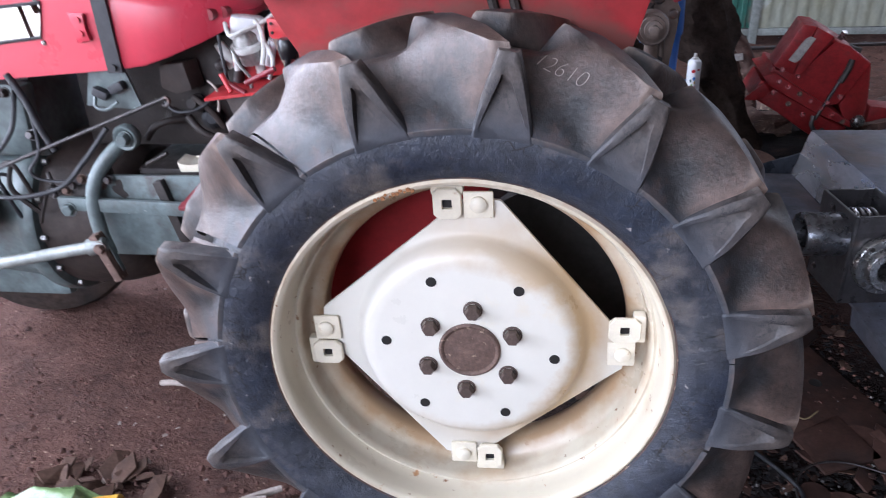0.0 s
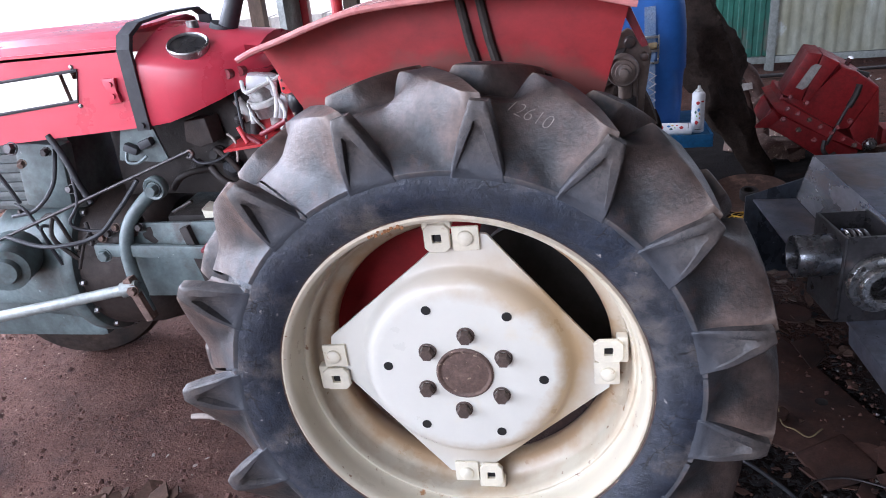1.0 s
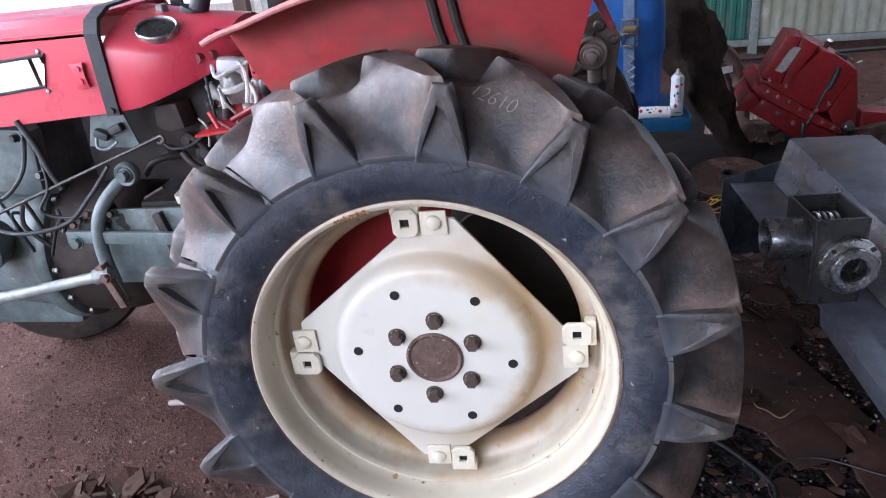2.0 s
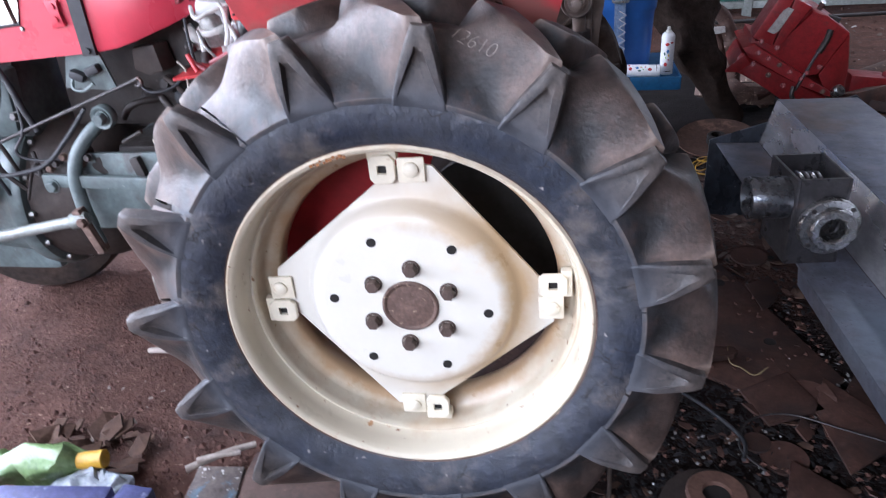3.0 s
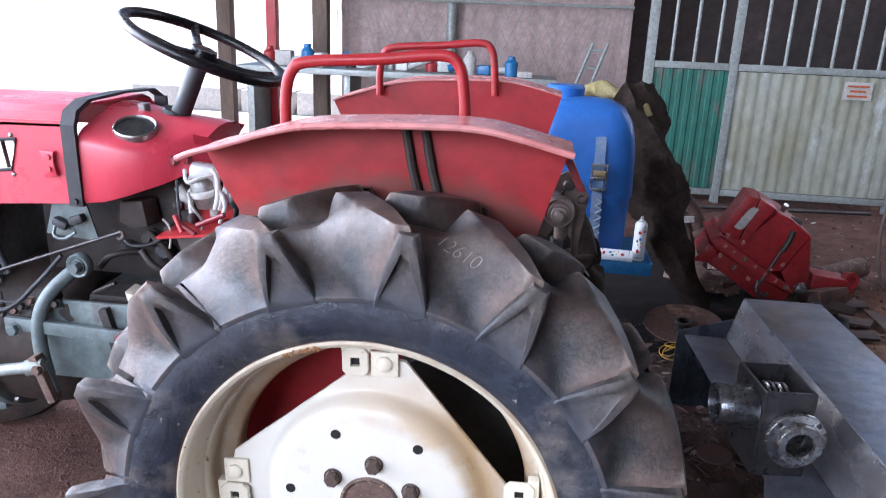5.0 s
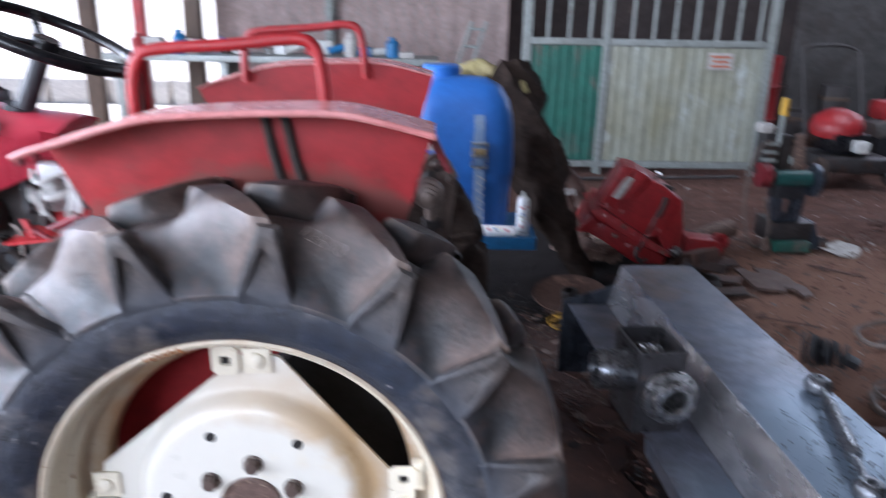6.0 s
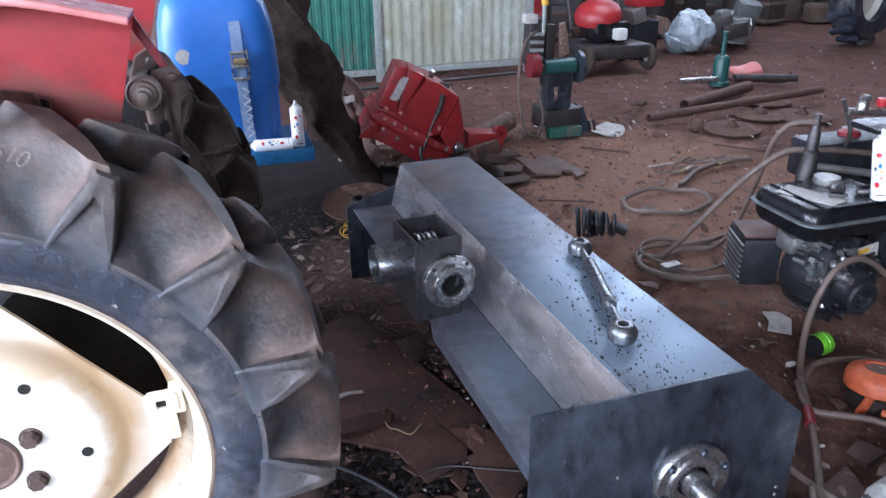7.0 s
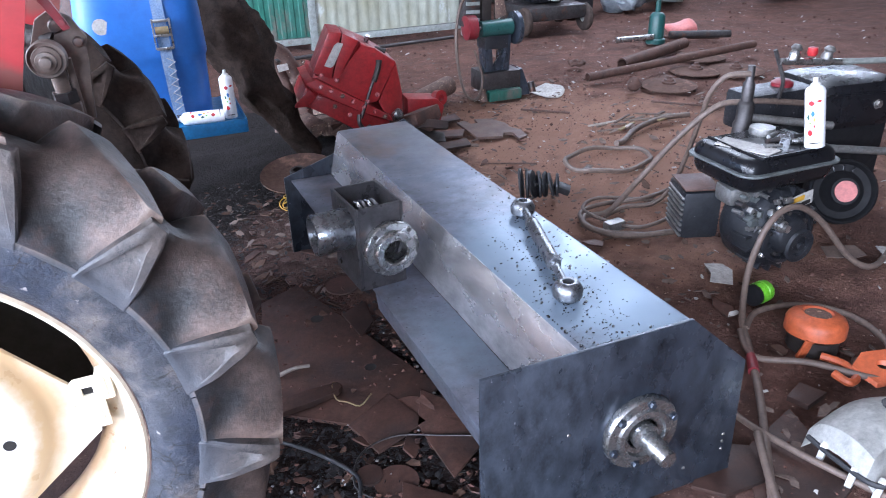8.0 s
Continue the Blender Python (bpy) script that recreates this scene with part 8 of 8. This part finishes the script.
# cut plates, boards and litter under and beside the wheel


def flat_plate(name, outline, z, thick, mat, label, category="plate", group="steel offcuts on the earth"):
    x = sum(p[0] for p in outline) / len(outline)
    y = sum(p[1] for p in outline) / len(outline)
    bm = B()
    slab(bm, [(p[0], p[1], z) for p in outline], (0, 0, thick), 0.0015)
    return single(name, bm, mat, (x, y, z), label, category, group)


flat_plate("steel_plate", [(-0.438, -0.03), (-0.203, -0.037), (-0.15, 0.1), (-0.43, 0.12)], 0.0, 0.016, "brown_plate", "brown steel plate lying under the tyre")
flat_plate("steel_plate", [(0.1, -0.4), (0.56, -0.4), (0.495, -0.075), (0.094, -0.166)], 0.002, 0.014, "brown_plate", "brown rust-filmed steel plate on the earth")
flat_plate("steel_plate", [(-0.2, -0.24), (0.094, -0.24), (0.085, -0.096), (-0.188, -0.062)], -0.004, 0.01, "brown_plate", "thin rusty steel offcut on the earth")
flat_plate("painted_board", [(-0.546, 0.062), (-0.44, 0.068), (-0.385, -0.24), (-0.37, -0.36), (-0.51, -0.36), (-0.52, -0.243)], 0.0, 0.02, "painted_board", "old board with flaking blue and white paint", "board", "")
rust_sheet = flat_plate("steel_plate", [(0.52, 0.56), (0.6, 1.1), (0.73, 1.17), (0.96, 0.48), (0.8, 0.36)], -0.002, 0.01, "rusty_plate", "large rust-brown steel plate beside the tiller")
flat_plate("steel_bar", [(0.53, 0.51), (0.64, 0.525), (0.709, 0.543), (0.722, 0.56), (0.715, 0.579), (0.63, 0.578), (0.552, 0.563)], 0.012, 0.016, "rusty_plate", "rusty flat bar lying on the plate")
flat_plate("steel_plate", [(0.818, 0.929), (0.905, 0.978), (0.895, 0.855), (0.838, 0.784)], 0.003, 0.006, "rusty_plate", "four-sided rusty offcut beside the tiller")
flat_plate("steel_plate", [(0.86, 0.3), (1.0, 0.52), (1.06, 0.36), (0.95, 0.22)], 0.0, 0.008, "rusty_plate", "triangular steel offcut under the tiller")
flat_plate("steel_plate", [(0.7, 0.42), (0.83, 0.5), (0.88, 0.36), (0.74, 0.3)], 0.004, 0.008, "rusty_plate", "four-sided steel offcut on the earth")
flat_plate("tan_block", [(0.758, -0.027), (0.924, -0.04), (0.93, -0.15), (0.74, -0.155)], 0.004, 0.022, "tan_block", "flat tan fibre block on the earth", "block", "")
flat_plate("steel_plate", [(1.42, 0.0), (1.47, 0.02), (1.53, -0.02), (1.5, -0.12), (1.38, -0.12), (1.33, -0.07)], 0.002, 0.01, "rusty_plate", "rounded lug plate with a slot")
flat_plate("steel_plate", [(1.52, -0.02), (1.72, 0.05), (1.66, -0.2), (1.5, -0.26), (1.4, -0.2)], -0.004, 0.008, "rusty_plate", "brown steel offcut under the hoses")
flat_plate("steel_plate", [(1.74, 0.08), (1.81, 0.11), (1.84, 0.05), (1.76, 0.03)], 0.0, 0.016, "rusty_plate", "brown board offcut under the hoses")
for k, (ax, ay, tw) in enumerate(((1.84, 2.66, 10), (1.76, 2.42, -15), (1.72, 2.24, 5))):
    rm = Matrix.Translation((ax, ay, 0.0)) @ turned(0, 0, tw)
    flat_plate("steel_plate", [tuple((rm @ Vector(q))[:2]) for q in ((-0.1, -0.05, 0), (0.08, -0.06, 0), (0.11, 0.05, 0), (0.02, 0.03, 0), (-0.09, 0.06, 0))], 0.002 + 0.002 * k, 0.012, "rusty_plate", "flame-cut rusty steel offcut on the earth")
flat_plate("steel_plate", [(0.91, 0.482), (1.025, 0.31), (1.0, 0.254), (0.87, 0.156), (0.855, 0.355)], 0.006, 0.006, "rusty_plate", "dark flat offcut reaching under the tiller")
flat_plate("steel_plate", [(0.667, -0.009), (0.787, -0.032), (0.695, -0.15), (0.615, -0.156)], 0.004, 0.008, "rusty_plate", "dark four-sided offcut on the grit")
flat_plate("steel_plate", [(0.759, 0.187), (0.854, 0.099), (0.869, -0.034), (0.771, -0.025), (0.721, 0.072)], 0.008, 0.006, "rusty_plate", "dark shield-shaped offcut on the grit")
flat_plate("steel_strip", [(0.606, -0.005), (0.62, -0.075), (0.649, -0.153), (0.632, -0.154), (0.602, -0.099), (0.59, -0.01)], 0.012, 0.006, "rusty_plate", "curved dark steel strip on the grit", "strip")
arc = B()
pts = [(-0.36, -0.42, 0.01), (-0.303, -0.112, 0.01)] + [(-0.222 + 0.075 * math.cos(a), -0.112 - 0.058 * math.sin(a), 0.01) for a in [math.pi - math.pi * k / 14 for k in range(15)]] + [(-0.142, -0.112, 0.01), (-0.13, -0.42, 0.01)]
slab(arc, pts, (0, 0, 0.014))
single("cradle_plate", arc, "brown_plate", (-0.23, -0.25, 0.01), "steel plate with a half-round cut-out", "plate")
ringp = thing("steel_rings", (0.57, 0.06, 0), "copper-brown steel ring lying on a dark disc", "ring")
part("under_disc", lathe(B(), [(0.0, 0.0), (0.105, 0.0), (0.107, 0.004), (0.105, 0.008), (0.0, 0.008)], (0.575, 0.045, 0.002), None, 44), "drum_brown", ringp)
part("ring", lathe(B(), [(0.028, 0.01), (0.03, 0.02), (0.058, 0.022), (0.062, 0.018), (0.062, 0.01)], (0.585, 0.075, 0.0), None, 44, closed=True), "copper_ring", ringp, "copper-brown turned ring")
part("bore", lathe(B(), [(0.0, 0.0105), (0.0285, 0.0105)], (0.585, 0.075, 0.0), None, 30), "hole_dark", ringp)
for k, (x, y, r) in enumerate(((0.75, 0.2, 0.05), (0.86, 0.42, 0.05), (0.92, 0.3, 0.05), (0.7, 0.24, 0.03), (0.865, 1.1, 0.055))):
    bm = B()
    lathe(bm, [(0, 0), (r, 0), (r, 0.006), (0, 0.006)], (x, y, 0.001 + 0.0015 * k), turned(2, -2, 0), 30)
    single("round_offcut", bm, "rusty_plate", (x, y, 0), "round dark steel offcut on the earth", "plate", "round offcuts")
dish = thing("harrow_disc", (0.93, 2.06, 0), "brown rusty dished harrow disc lying behind the tiller", "disc")
tip = turned(9, -4, 0)
part("blade", lathe(B(), [(0.034, 0.0), (0.09, 0.006), (0.15, 0.022), (0.168, 0.032), (0.168, 0.037), (0.15, 0.028), (0.09, 0.012), (0.034, 0.006)], (0.93, 2.06, 0.03), tip, 48, closed=True), "earthy_rust", dish)
part("hub", lathe(B(), [(0.022, 0.0), (0.038, 0.0), (0.038, 0.04), (0.034, 0.045), (0.022, 0.045)], (0.93, 2.07, 0.032), tip, 28, closed=True), "oily", dish)
cable = [(0.51, 0.45, 0.012), (0.6, 0.36, 0.012), (0.67, 0.25, 0.012), (0.66, 0.18, 0.012)]
hose(cable, 0.006, "black flat cable on the earth", "black_rubber", "cable")
hose([(0.7, 0.15, 0.012), (0.66, 0.22, 0.012), (0.7, 0.31, 0.012), (0.79, 0.335, 0.014), (0.9, 0.29, 0.014), (1.0, 0.245, 0.014)], 0.0032, "thin grey wire curving on the earth", "iron", "cable")
hose([(0.36, 0.16, 0.03), (0.27, 0.08, 0.02), (0.24, 0.0, 0.014), (0.28, -0.033, 0.014), (0.32, -0.035, 0.02), (0.36, 0.02, 0.03), (0.37, 0.12, 0.03)], 0.006, "grey cable with a plug beside the tyre", "hose", "cable")
single("cable_plug", box(B(), (0.05, 0.022, 0.02), (0.312, -0.032, 0.016), turned(0, 0, 12), 0.004), "aluminium", (0.312, -0.032, 0.006), "pale cable plug lying by the tyre", "plug")
single("box_offcut", box(B(), (0.06, 0.05, 0.03), (0.28, -0.075, 0.02), turned(0, 0, 10), 0.004), "drum_brown", (0.28, -0.075, 0.004), "brown square offcut by the cable", "block")
chain = thing("chain", (0.17, -0.08, 0), "dark greasy chain heap under the tyre", "chain")
random.seed(9)
for k in range(22):
    q = Matrix.Translation((0.1 + 0.15 * random.random(), -0.12 + 0.07 * random.random(), 0.016 + 0.018 * random.random())) @ turned(random.uniform(-40, 40), random.uniform(-40, 40), random.uniform(0, 180))
    part("chain_link", tube(B(), [q @ Vector((0.02 * math.cos(a), 0.008 * math.sin(a), 0)) for a in [2 * math.pi * j / 12 for j in range(12)]], 0.0042, 6, closed=True), "oily", chain)
wire = thing("copper_wire", (0.84, 1.84, 0), "loops of thin yellow copper wire on the earth", "wire")
for k in range(4):
    part("loop", tube(B(), [(0.84 + 0.006 * k + 0.04 * math.cos(a), 1.85 + 0.05 * math.sin(a + k), 0.012 + 0.012 * k + 0.01 * math.sin(a)) for a in [2 * math.pi * j / 22 for j in range(22)]], 0.0022, 5, closed=True), "yellow", wire)
ring_of((0.745, 0.545, 0.022), 0.05, 0.07, 0.002, "thin_wire", "thin rusty wire loop on the plate", "tan_block", 2.4, 14)
for k, (p, q, r) in enumerate((((-0.577, 0.054, 0.014), (-0.44, 0.14, 0.022), 0.009), ((-0.9, 0.5, 0.008), (-0.8, 0.49, 0.008), 0.008), ((0.57, 0.682, 0.016), (0.666, 0.697, 0.016), 0.006), ((-0.55, 0.066, 0.03), (-0.46, 0.1, 0.032), 0.007))):
    bm = B()
    mid = (Vector(p) + Vector(q)) / 2 + Vector((0, 0, 0.006))
    tube(bm, spline([p, mid, q], 5), lambda u: r * (1.05 - 0.25 * u), 8)
    rough_up(bm, 0.002, 30, k)
    single("stick", bm, "pale_stick", p, "pale peeled stick lying on the earth", "stick", "sticks")
bottle = thing("plastic_bottle", (-0.86, 0.0, 0), "crushed green plastic bottle with a yellow neck", "bottle")
bm = lathe(B(), [(0, 0), (0.035, 0.0), (0.042, 0.02), (0.038, 0.06), (0.043, 0.1), (0.04, 0.16), (0.02, 0.2), (0.017, 0.21)], (-1.0, -0.005, 0.04), turned(0, 84, 6), 26)
rough_up(bm, 0.03, 22)
part("body", bm, "bottle_green", bottle)
part("neck", lathe(B(), [(0.018, 0.2), (0.02, 0.21), (0.02, 0.24), (0.021, 0.26), (0.017, 0.262), (0, 0.25)], (-1.0, -0.005, 0.04), turned(0, 84, 6), 20), "yellow", bottle, "yellow bottle neck")
bm = B()
bmesh.ops.create_icosphere(bm, subdivisions=4, radius=0.07, matrix=Matrix.Translation((-0.755, -0.035, 0.03)) @ Matrix.Diagonal((1.5, 0.8, 0.45, 1)))
for v in bm.verts:
    v.co += 0.035 * noise.noise_vector(v.co * 14) + 0.015 * noise.noise_vector(v.co * 40)
single("plastic_film", bm, "film_plastic", (-0.755, -0.035, 0), "crumpled pale plastic film beside the bottle", "plastic")
fr2 = thing("trestle", (-0.62, -0.2, 0), "violet-blue painted welded steel frame corner", "frame")
part("beam", box(B(), (0.07, 0.34, 0.06), (-0.605, -0.26, 0.085), turned(0, 0, -6), 0.005), "violet_steel", fr2)
part("beam", box(B(), (0.4, 0.05, 0.06), (-0.84, -0.135, 0.085), turned(0, 0, 4), 0.005), "violet_steel", fr2)
part("leg", box(B(), (0.05, 0.05, 0.06), (-0.62, -0.14, 0.027), None, 0.003), "violet_steel", fr2)
part("leg", box(B(), (0.05, 0.05, 0.06), (-0.98, -0.15, 0.027), None, 0.003), "violet_steel", fr2)
part("hook", tube(B(), spline([(-0.57, -0.1, 0.07), (-0.53, -0.1, 0.07), (-0.505, -0.12, 0.065), (-0.52, -0.15, 0.06), (-0.56, -0.15, 0.06)], 6), 0.007, 8), "oily", fr2)

# bench and goods before the open side
bench = thing("work_bench", (-1.4, 5.3, 0), "pale steel work bench crowded with parts", "bench")
part("bench_top", box(B(), (2.7, 0.5, 0.05), (-1.0, 5.35, 0.83), None, 0.006), "gate_frame", bench)
for x in (-2.25, -1.4, -0.55, 0.28):
    part("leg", box(B(), (0.06, 0.4, 0.82), (x, 5.35, 0.4), None, 0.005), "gate_frame", bench)
random.seed(21)
for k in range(20):
    x, y = -2.1 + 0.115 * k, 5.2 + 0.25 * random.random()
    hgt = random.uniform(0.06, 0.2)
    bm = B()
    if k % 3 == 0:
        lathe(bm, [(0, 0), (0.05, 0), (0.055, hgt * 0.7), (0.03, hgt * 0.85), (0.03, hgt), (0, hgt)], (x, y, 0.856), None, 18)
    elif k % 3 == 1:
        box(bm, (random.uniform(0.07, 0.16), 0.1, hgt * 0.7), (x, y, 0.857 + hgt * 0.35), turned(0, 0, random.uniform(-30, 30)), 0.012)
    else:
        rod(bm, (x - 0.08, y, 0.89), (x + 0.1, y + 0.05, 0.87 + hgt * 0.5), 0.03)
    single("bench_part", bm, random.choice(("white_plastic", "aluminium", "iron", "blue_steel", "paper", "red_cast")), (x, y, 0.856), "small machine part lying on the bench", "part", "parts on the bench")
tr = thing("steel_rack", (0.6, 5.3, 0), "leaning zinc-plated ladder rack", "rack")
for dx in (0, 0.12):
    part("side_rail", rod(B(), (0.22 + dx, 5.0, 0.0), (0.62 + dx, 5.3, 1.15), 0.014), "gate_frame", tr)
for k in range(6):
    u = 0.35 + 0.12 * k
    part("rung", rod(B(), (0.22 + 0.4 * u, 5.0 + 0.3 * u, 1.15 * u), (0.34 + 0.4 * u, 5.0 + 0.3 * u, 1.15 * u), 0.011), "gate_frame", tr)
yard = thing("brick_stack", (-4.8, 8.5, 0), "pale stack of blocks in the bright yard", "stack")
random.seed(3)
for k in range(4):
    part("block", box(B(), (0.7, 0.4, 0.3), (-4.8 + 0.75 * (k % 4), 8.5, 0.16 + 0.31 * (k // 4)), turned(0, 0, random.uniform(-3, 3)), 0.02), "concrete", yard)

# loose chips, leaves and pebbles, too many to count


def litter(name, n, spots, size, mat, label, seed, flat):
    random.seed(seed)
    verts, faces = [], []
    for _ in range(n):
        x0, x1, y0, y1 = random.choice(spots)
        x, y = random.uniform(x0, x1), random.uniform(y0, y1)
        s = size * (0.4 + 1.4 * random.random() ** 2)
        m = Matrix.Translation((x, y, 0.002 + 0.25 * s * (0.4 if flat else 1))) @ turned(random.uniform(-25, 25), random.uniform(-25, 25), random.uniform(0, 360))
        b = len(verts)
        if flat:
            pts = [(-1, -0.3, 0), (-0.2, -0.5, 0.1), (1, -0.2, 0.02), (0.7, 0.4, 0.1), (-0.5, 0.45, 0)]
            verts += [tuple(m @ (Vector(p) * s)) for p in pts] + [tuple(m @ (Vector((p[0], p[1], p[2] - 0.12)) * s)) for p in pts]
            faces += [(b, b + 1, b + 2, b + 3, b + 4), (b + 9, b + 8, b + 7, b + 6, b + 5)] + [(b + k, b + 5 + k, b + 5 + (k + 1) % 5, b + (k + 1) % 5) for k in range(5)]
        else:
            pts = [(1, 0, 0), (0, 1, 0), (-1, 0.1, 0), (0.1, -0.9, 0), (0.1, 0.1, 0.8), (0, 0, -0.6)]
            verts += [tuple(m @ (Vector([c * random.uniform(0.7, 1.2) for c in p]) * s * 0.6)) for p in pts]
            faces += [(b, b + 1, b + 4), (b + 1, b + 2, b + 4), (b + 2, b + 3, b + 4), (b + 3, b, b + 4), (b + 1, b, b + 5), (b + 2, b + 1, b + 5), (b + 3, b + 2, b + 5), (b, b + 3, b + 5)]
    me = bpy.data.meshes.new(name)
    me.from_pydata(verts, [], faces)
    me.materials.append(M[mat])
    return tagged(new(name, me), label, "litter", kind="stuff")


LEFT, MIDDLE, RIGHT, FAR = (-1.9, -0.35, -0.3, 1.0), (0.2, 1.0, -0.2, 1.3), (1.45, 3.6, -0.3, 3.2), (1.4, 6.0, 2.2, 5.2)
UNDER = (0.4, 1.2, 0.0, 0.9)
litter("soil_crumbs", 4200, [LEFT, LEFT, MIDDLE, RIGHT], 0.009, "soil_chip", "crumbs of red-brown earth on the ground", 1, False)
litter("soil_clods", 150, [LEFT, (-1.9, -0.9, -0.1, 0.5), RIGHT], 0.013, "soil_chip", "clods of red-brown earth on the ground", 2, False)
litter("dry_leaves", 420, [MIDDLE, MIDDLE, RIGHT, (0.5, 1.0, 1.0, 2.2)], 0.017, "dry_leaf", "dry brown leaves and bark chips", 3, True)
litter("metal_chips", 110, [UNDER, UNDER, (0.3, 0.95, -0.05, 0.45)], 0.013, "rusty_plate", "dark metal chips and scale", 4, True)
litter("pale_chips", 260, [RIGHT, RIGHT, RIGHT, RIGHT, FAR, FAR], 0.011, "paper", "pale scraps of paper and chips", 5, True)
litter("steel_swarf", 260, [(0.4, 0.8, 0.02, 0.3), (0.85, 1.0, 0.3, 0.6), UNDER], 0.006, "aluminium", "bright specks of swarf", 6, False)
litter("far_clods", 500, [FAR], 0.016, "soil_chip", "clods of earth far back on the ground", 7, False)
# Real dark chips, thickened to put shade into the earth beside the tiller.
litter("black_scale", 6000, [UNDER, UNDER, (0.3, 0.98, -0.05, 0.45), (0.5, 1.0, 0.9, 2.2), (0.2, 0.9, -0.15, 0.6)], 0.0065, "black_scale", "black scale, grit and filings, dense to darken the shaded earth", 8, True)
litter("scrap_bits", 110, [(0.3, 0.98, -0.05, 0.45), (0.6, 1.0, 1.2, 2.2), RIGHT], 0.026, "rusty_plate", "small bent scraps of rusty steel", 9, True)
litter("grit", 9000, [LEFT, LEFT, RIGHT, RIGHT, (1.4, 4.6, 1.0, 4.4)], 0.0055, "soil_chip", "fine grit on the trodden earth", 10, False)
litter("pale_grit", 650, [RIGHT, RIGHT, (1.4, 4.6, 1.0, 4.4), FAR], 0.0065, "paper", "pale fine chips on the trodden earth", 11, True)
litter("wood_chips", 700, [RIGHT, (1.4, 4.6, 1.0, 4.4)], 0.016, "card", "brown chips of wood and card on the earth", 12, True)
litter("bark_chips", 260, [(0.5, 0.95, 1.05, 1.95), (1.45, 2.2, -0.2, 1.9)], 0.015, "card", "brown bark and card chips on the earth", 14, True)
litter("leaf_heap", 46, [(-1.02, -0.72, 0.02, 0.2)], 0.03, "dry_leaf", "curled dry leaves beside the bottle", 21, True)
litter("straw_bits", 80, [LEFT, (-1.0, -0.4, -0.3, 0.4)], 0.006, "pale_stick", "pale bits of straw and wood on the earth", 22, True)
litter("left_clods", 420, [LEFT, (-1.9, -0.9, -0.1, 0.5), (-1.2, -0.3, -0.3, 0.4)], 0.012, "soil_chip", "small clods of red-brown earth", 23, False)
for k, (x, y, r) in enumerate(((0.741, 0.934, 0.016), (0.819, 0.631, 0.013), (0.929, 1.097, 0.010))):
    part("cut_hole", lathe(B(), [(0, 0), (r, 0), (r * 1.25, 0.0012), (r, 0.0008), (0, 0.0008)], (x, y, 0.0085), None, 18), "hole_dark", rust_sheet)


def drops(n, seed):
    """Beads of oil lying on the tiller's top sheet."""
    random.seed(seed)
    verts, faces = [], []
    for _ in range(n):
        s = abs(random.gauss(0.3, 0.26))
        x, y, z = tp(max(1.05, min(1.275, 1.13 + 0.25 * (s - 0.15) + random.gauss(0, 0.055))), min(s, 1.4), 0.4316)
        r = 0.0008 + 0.0024 * random.random() ** 3
        long, lean = 1.0 + 2.6 * random.random() ** 2, random.uniform(0.5, 1.3)
        b = len(verts)
        for q, hh in ((1.0, 0.0), (0.7, 0.5)):
            for k in range(7):
                a = 2 * math.pi * k / 7
                u, v = r * q * math.cos(a) * long, r * q * math.sin(a)
                verts.append((x + u * math.cos(lean) - v * math.sin(lean), y + u * math.sin(lean) + v * math.cos(lean), z + 0.4 * r * hh))
        verts.append((x, y, z + 0.28 * r))
        faces += [(b + k, b + (k + 1) % 7, b + 7 + (k + 1) % 7, b + 7 + k) for k in range(7)] + [(b + 7 + k, b + 7 + (k + 1) % 7, b + 14) for k in range(7)]
    me = bpy.data.meshes.new("oil_drops")
    me.from_pydata(verts, [], faces)
    for f in me.polygons:
        f.use_smooth = True
    me.materials.append(M["black_oil"])
    return tagged(new("oil_drops", me), "black oil smears and beads on the steel sheet", "oil", kind="stuff")


drops(620, 77)
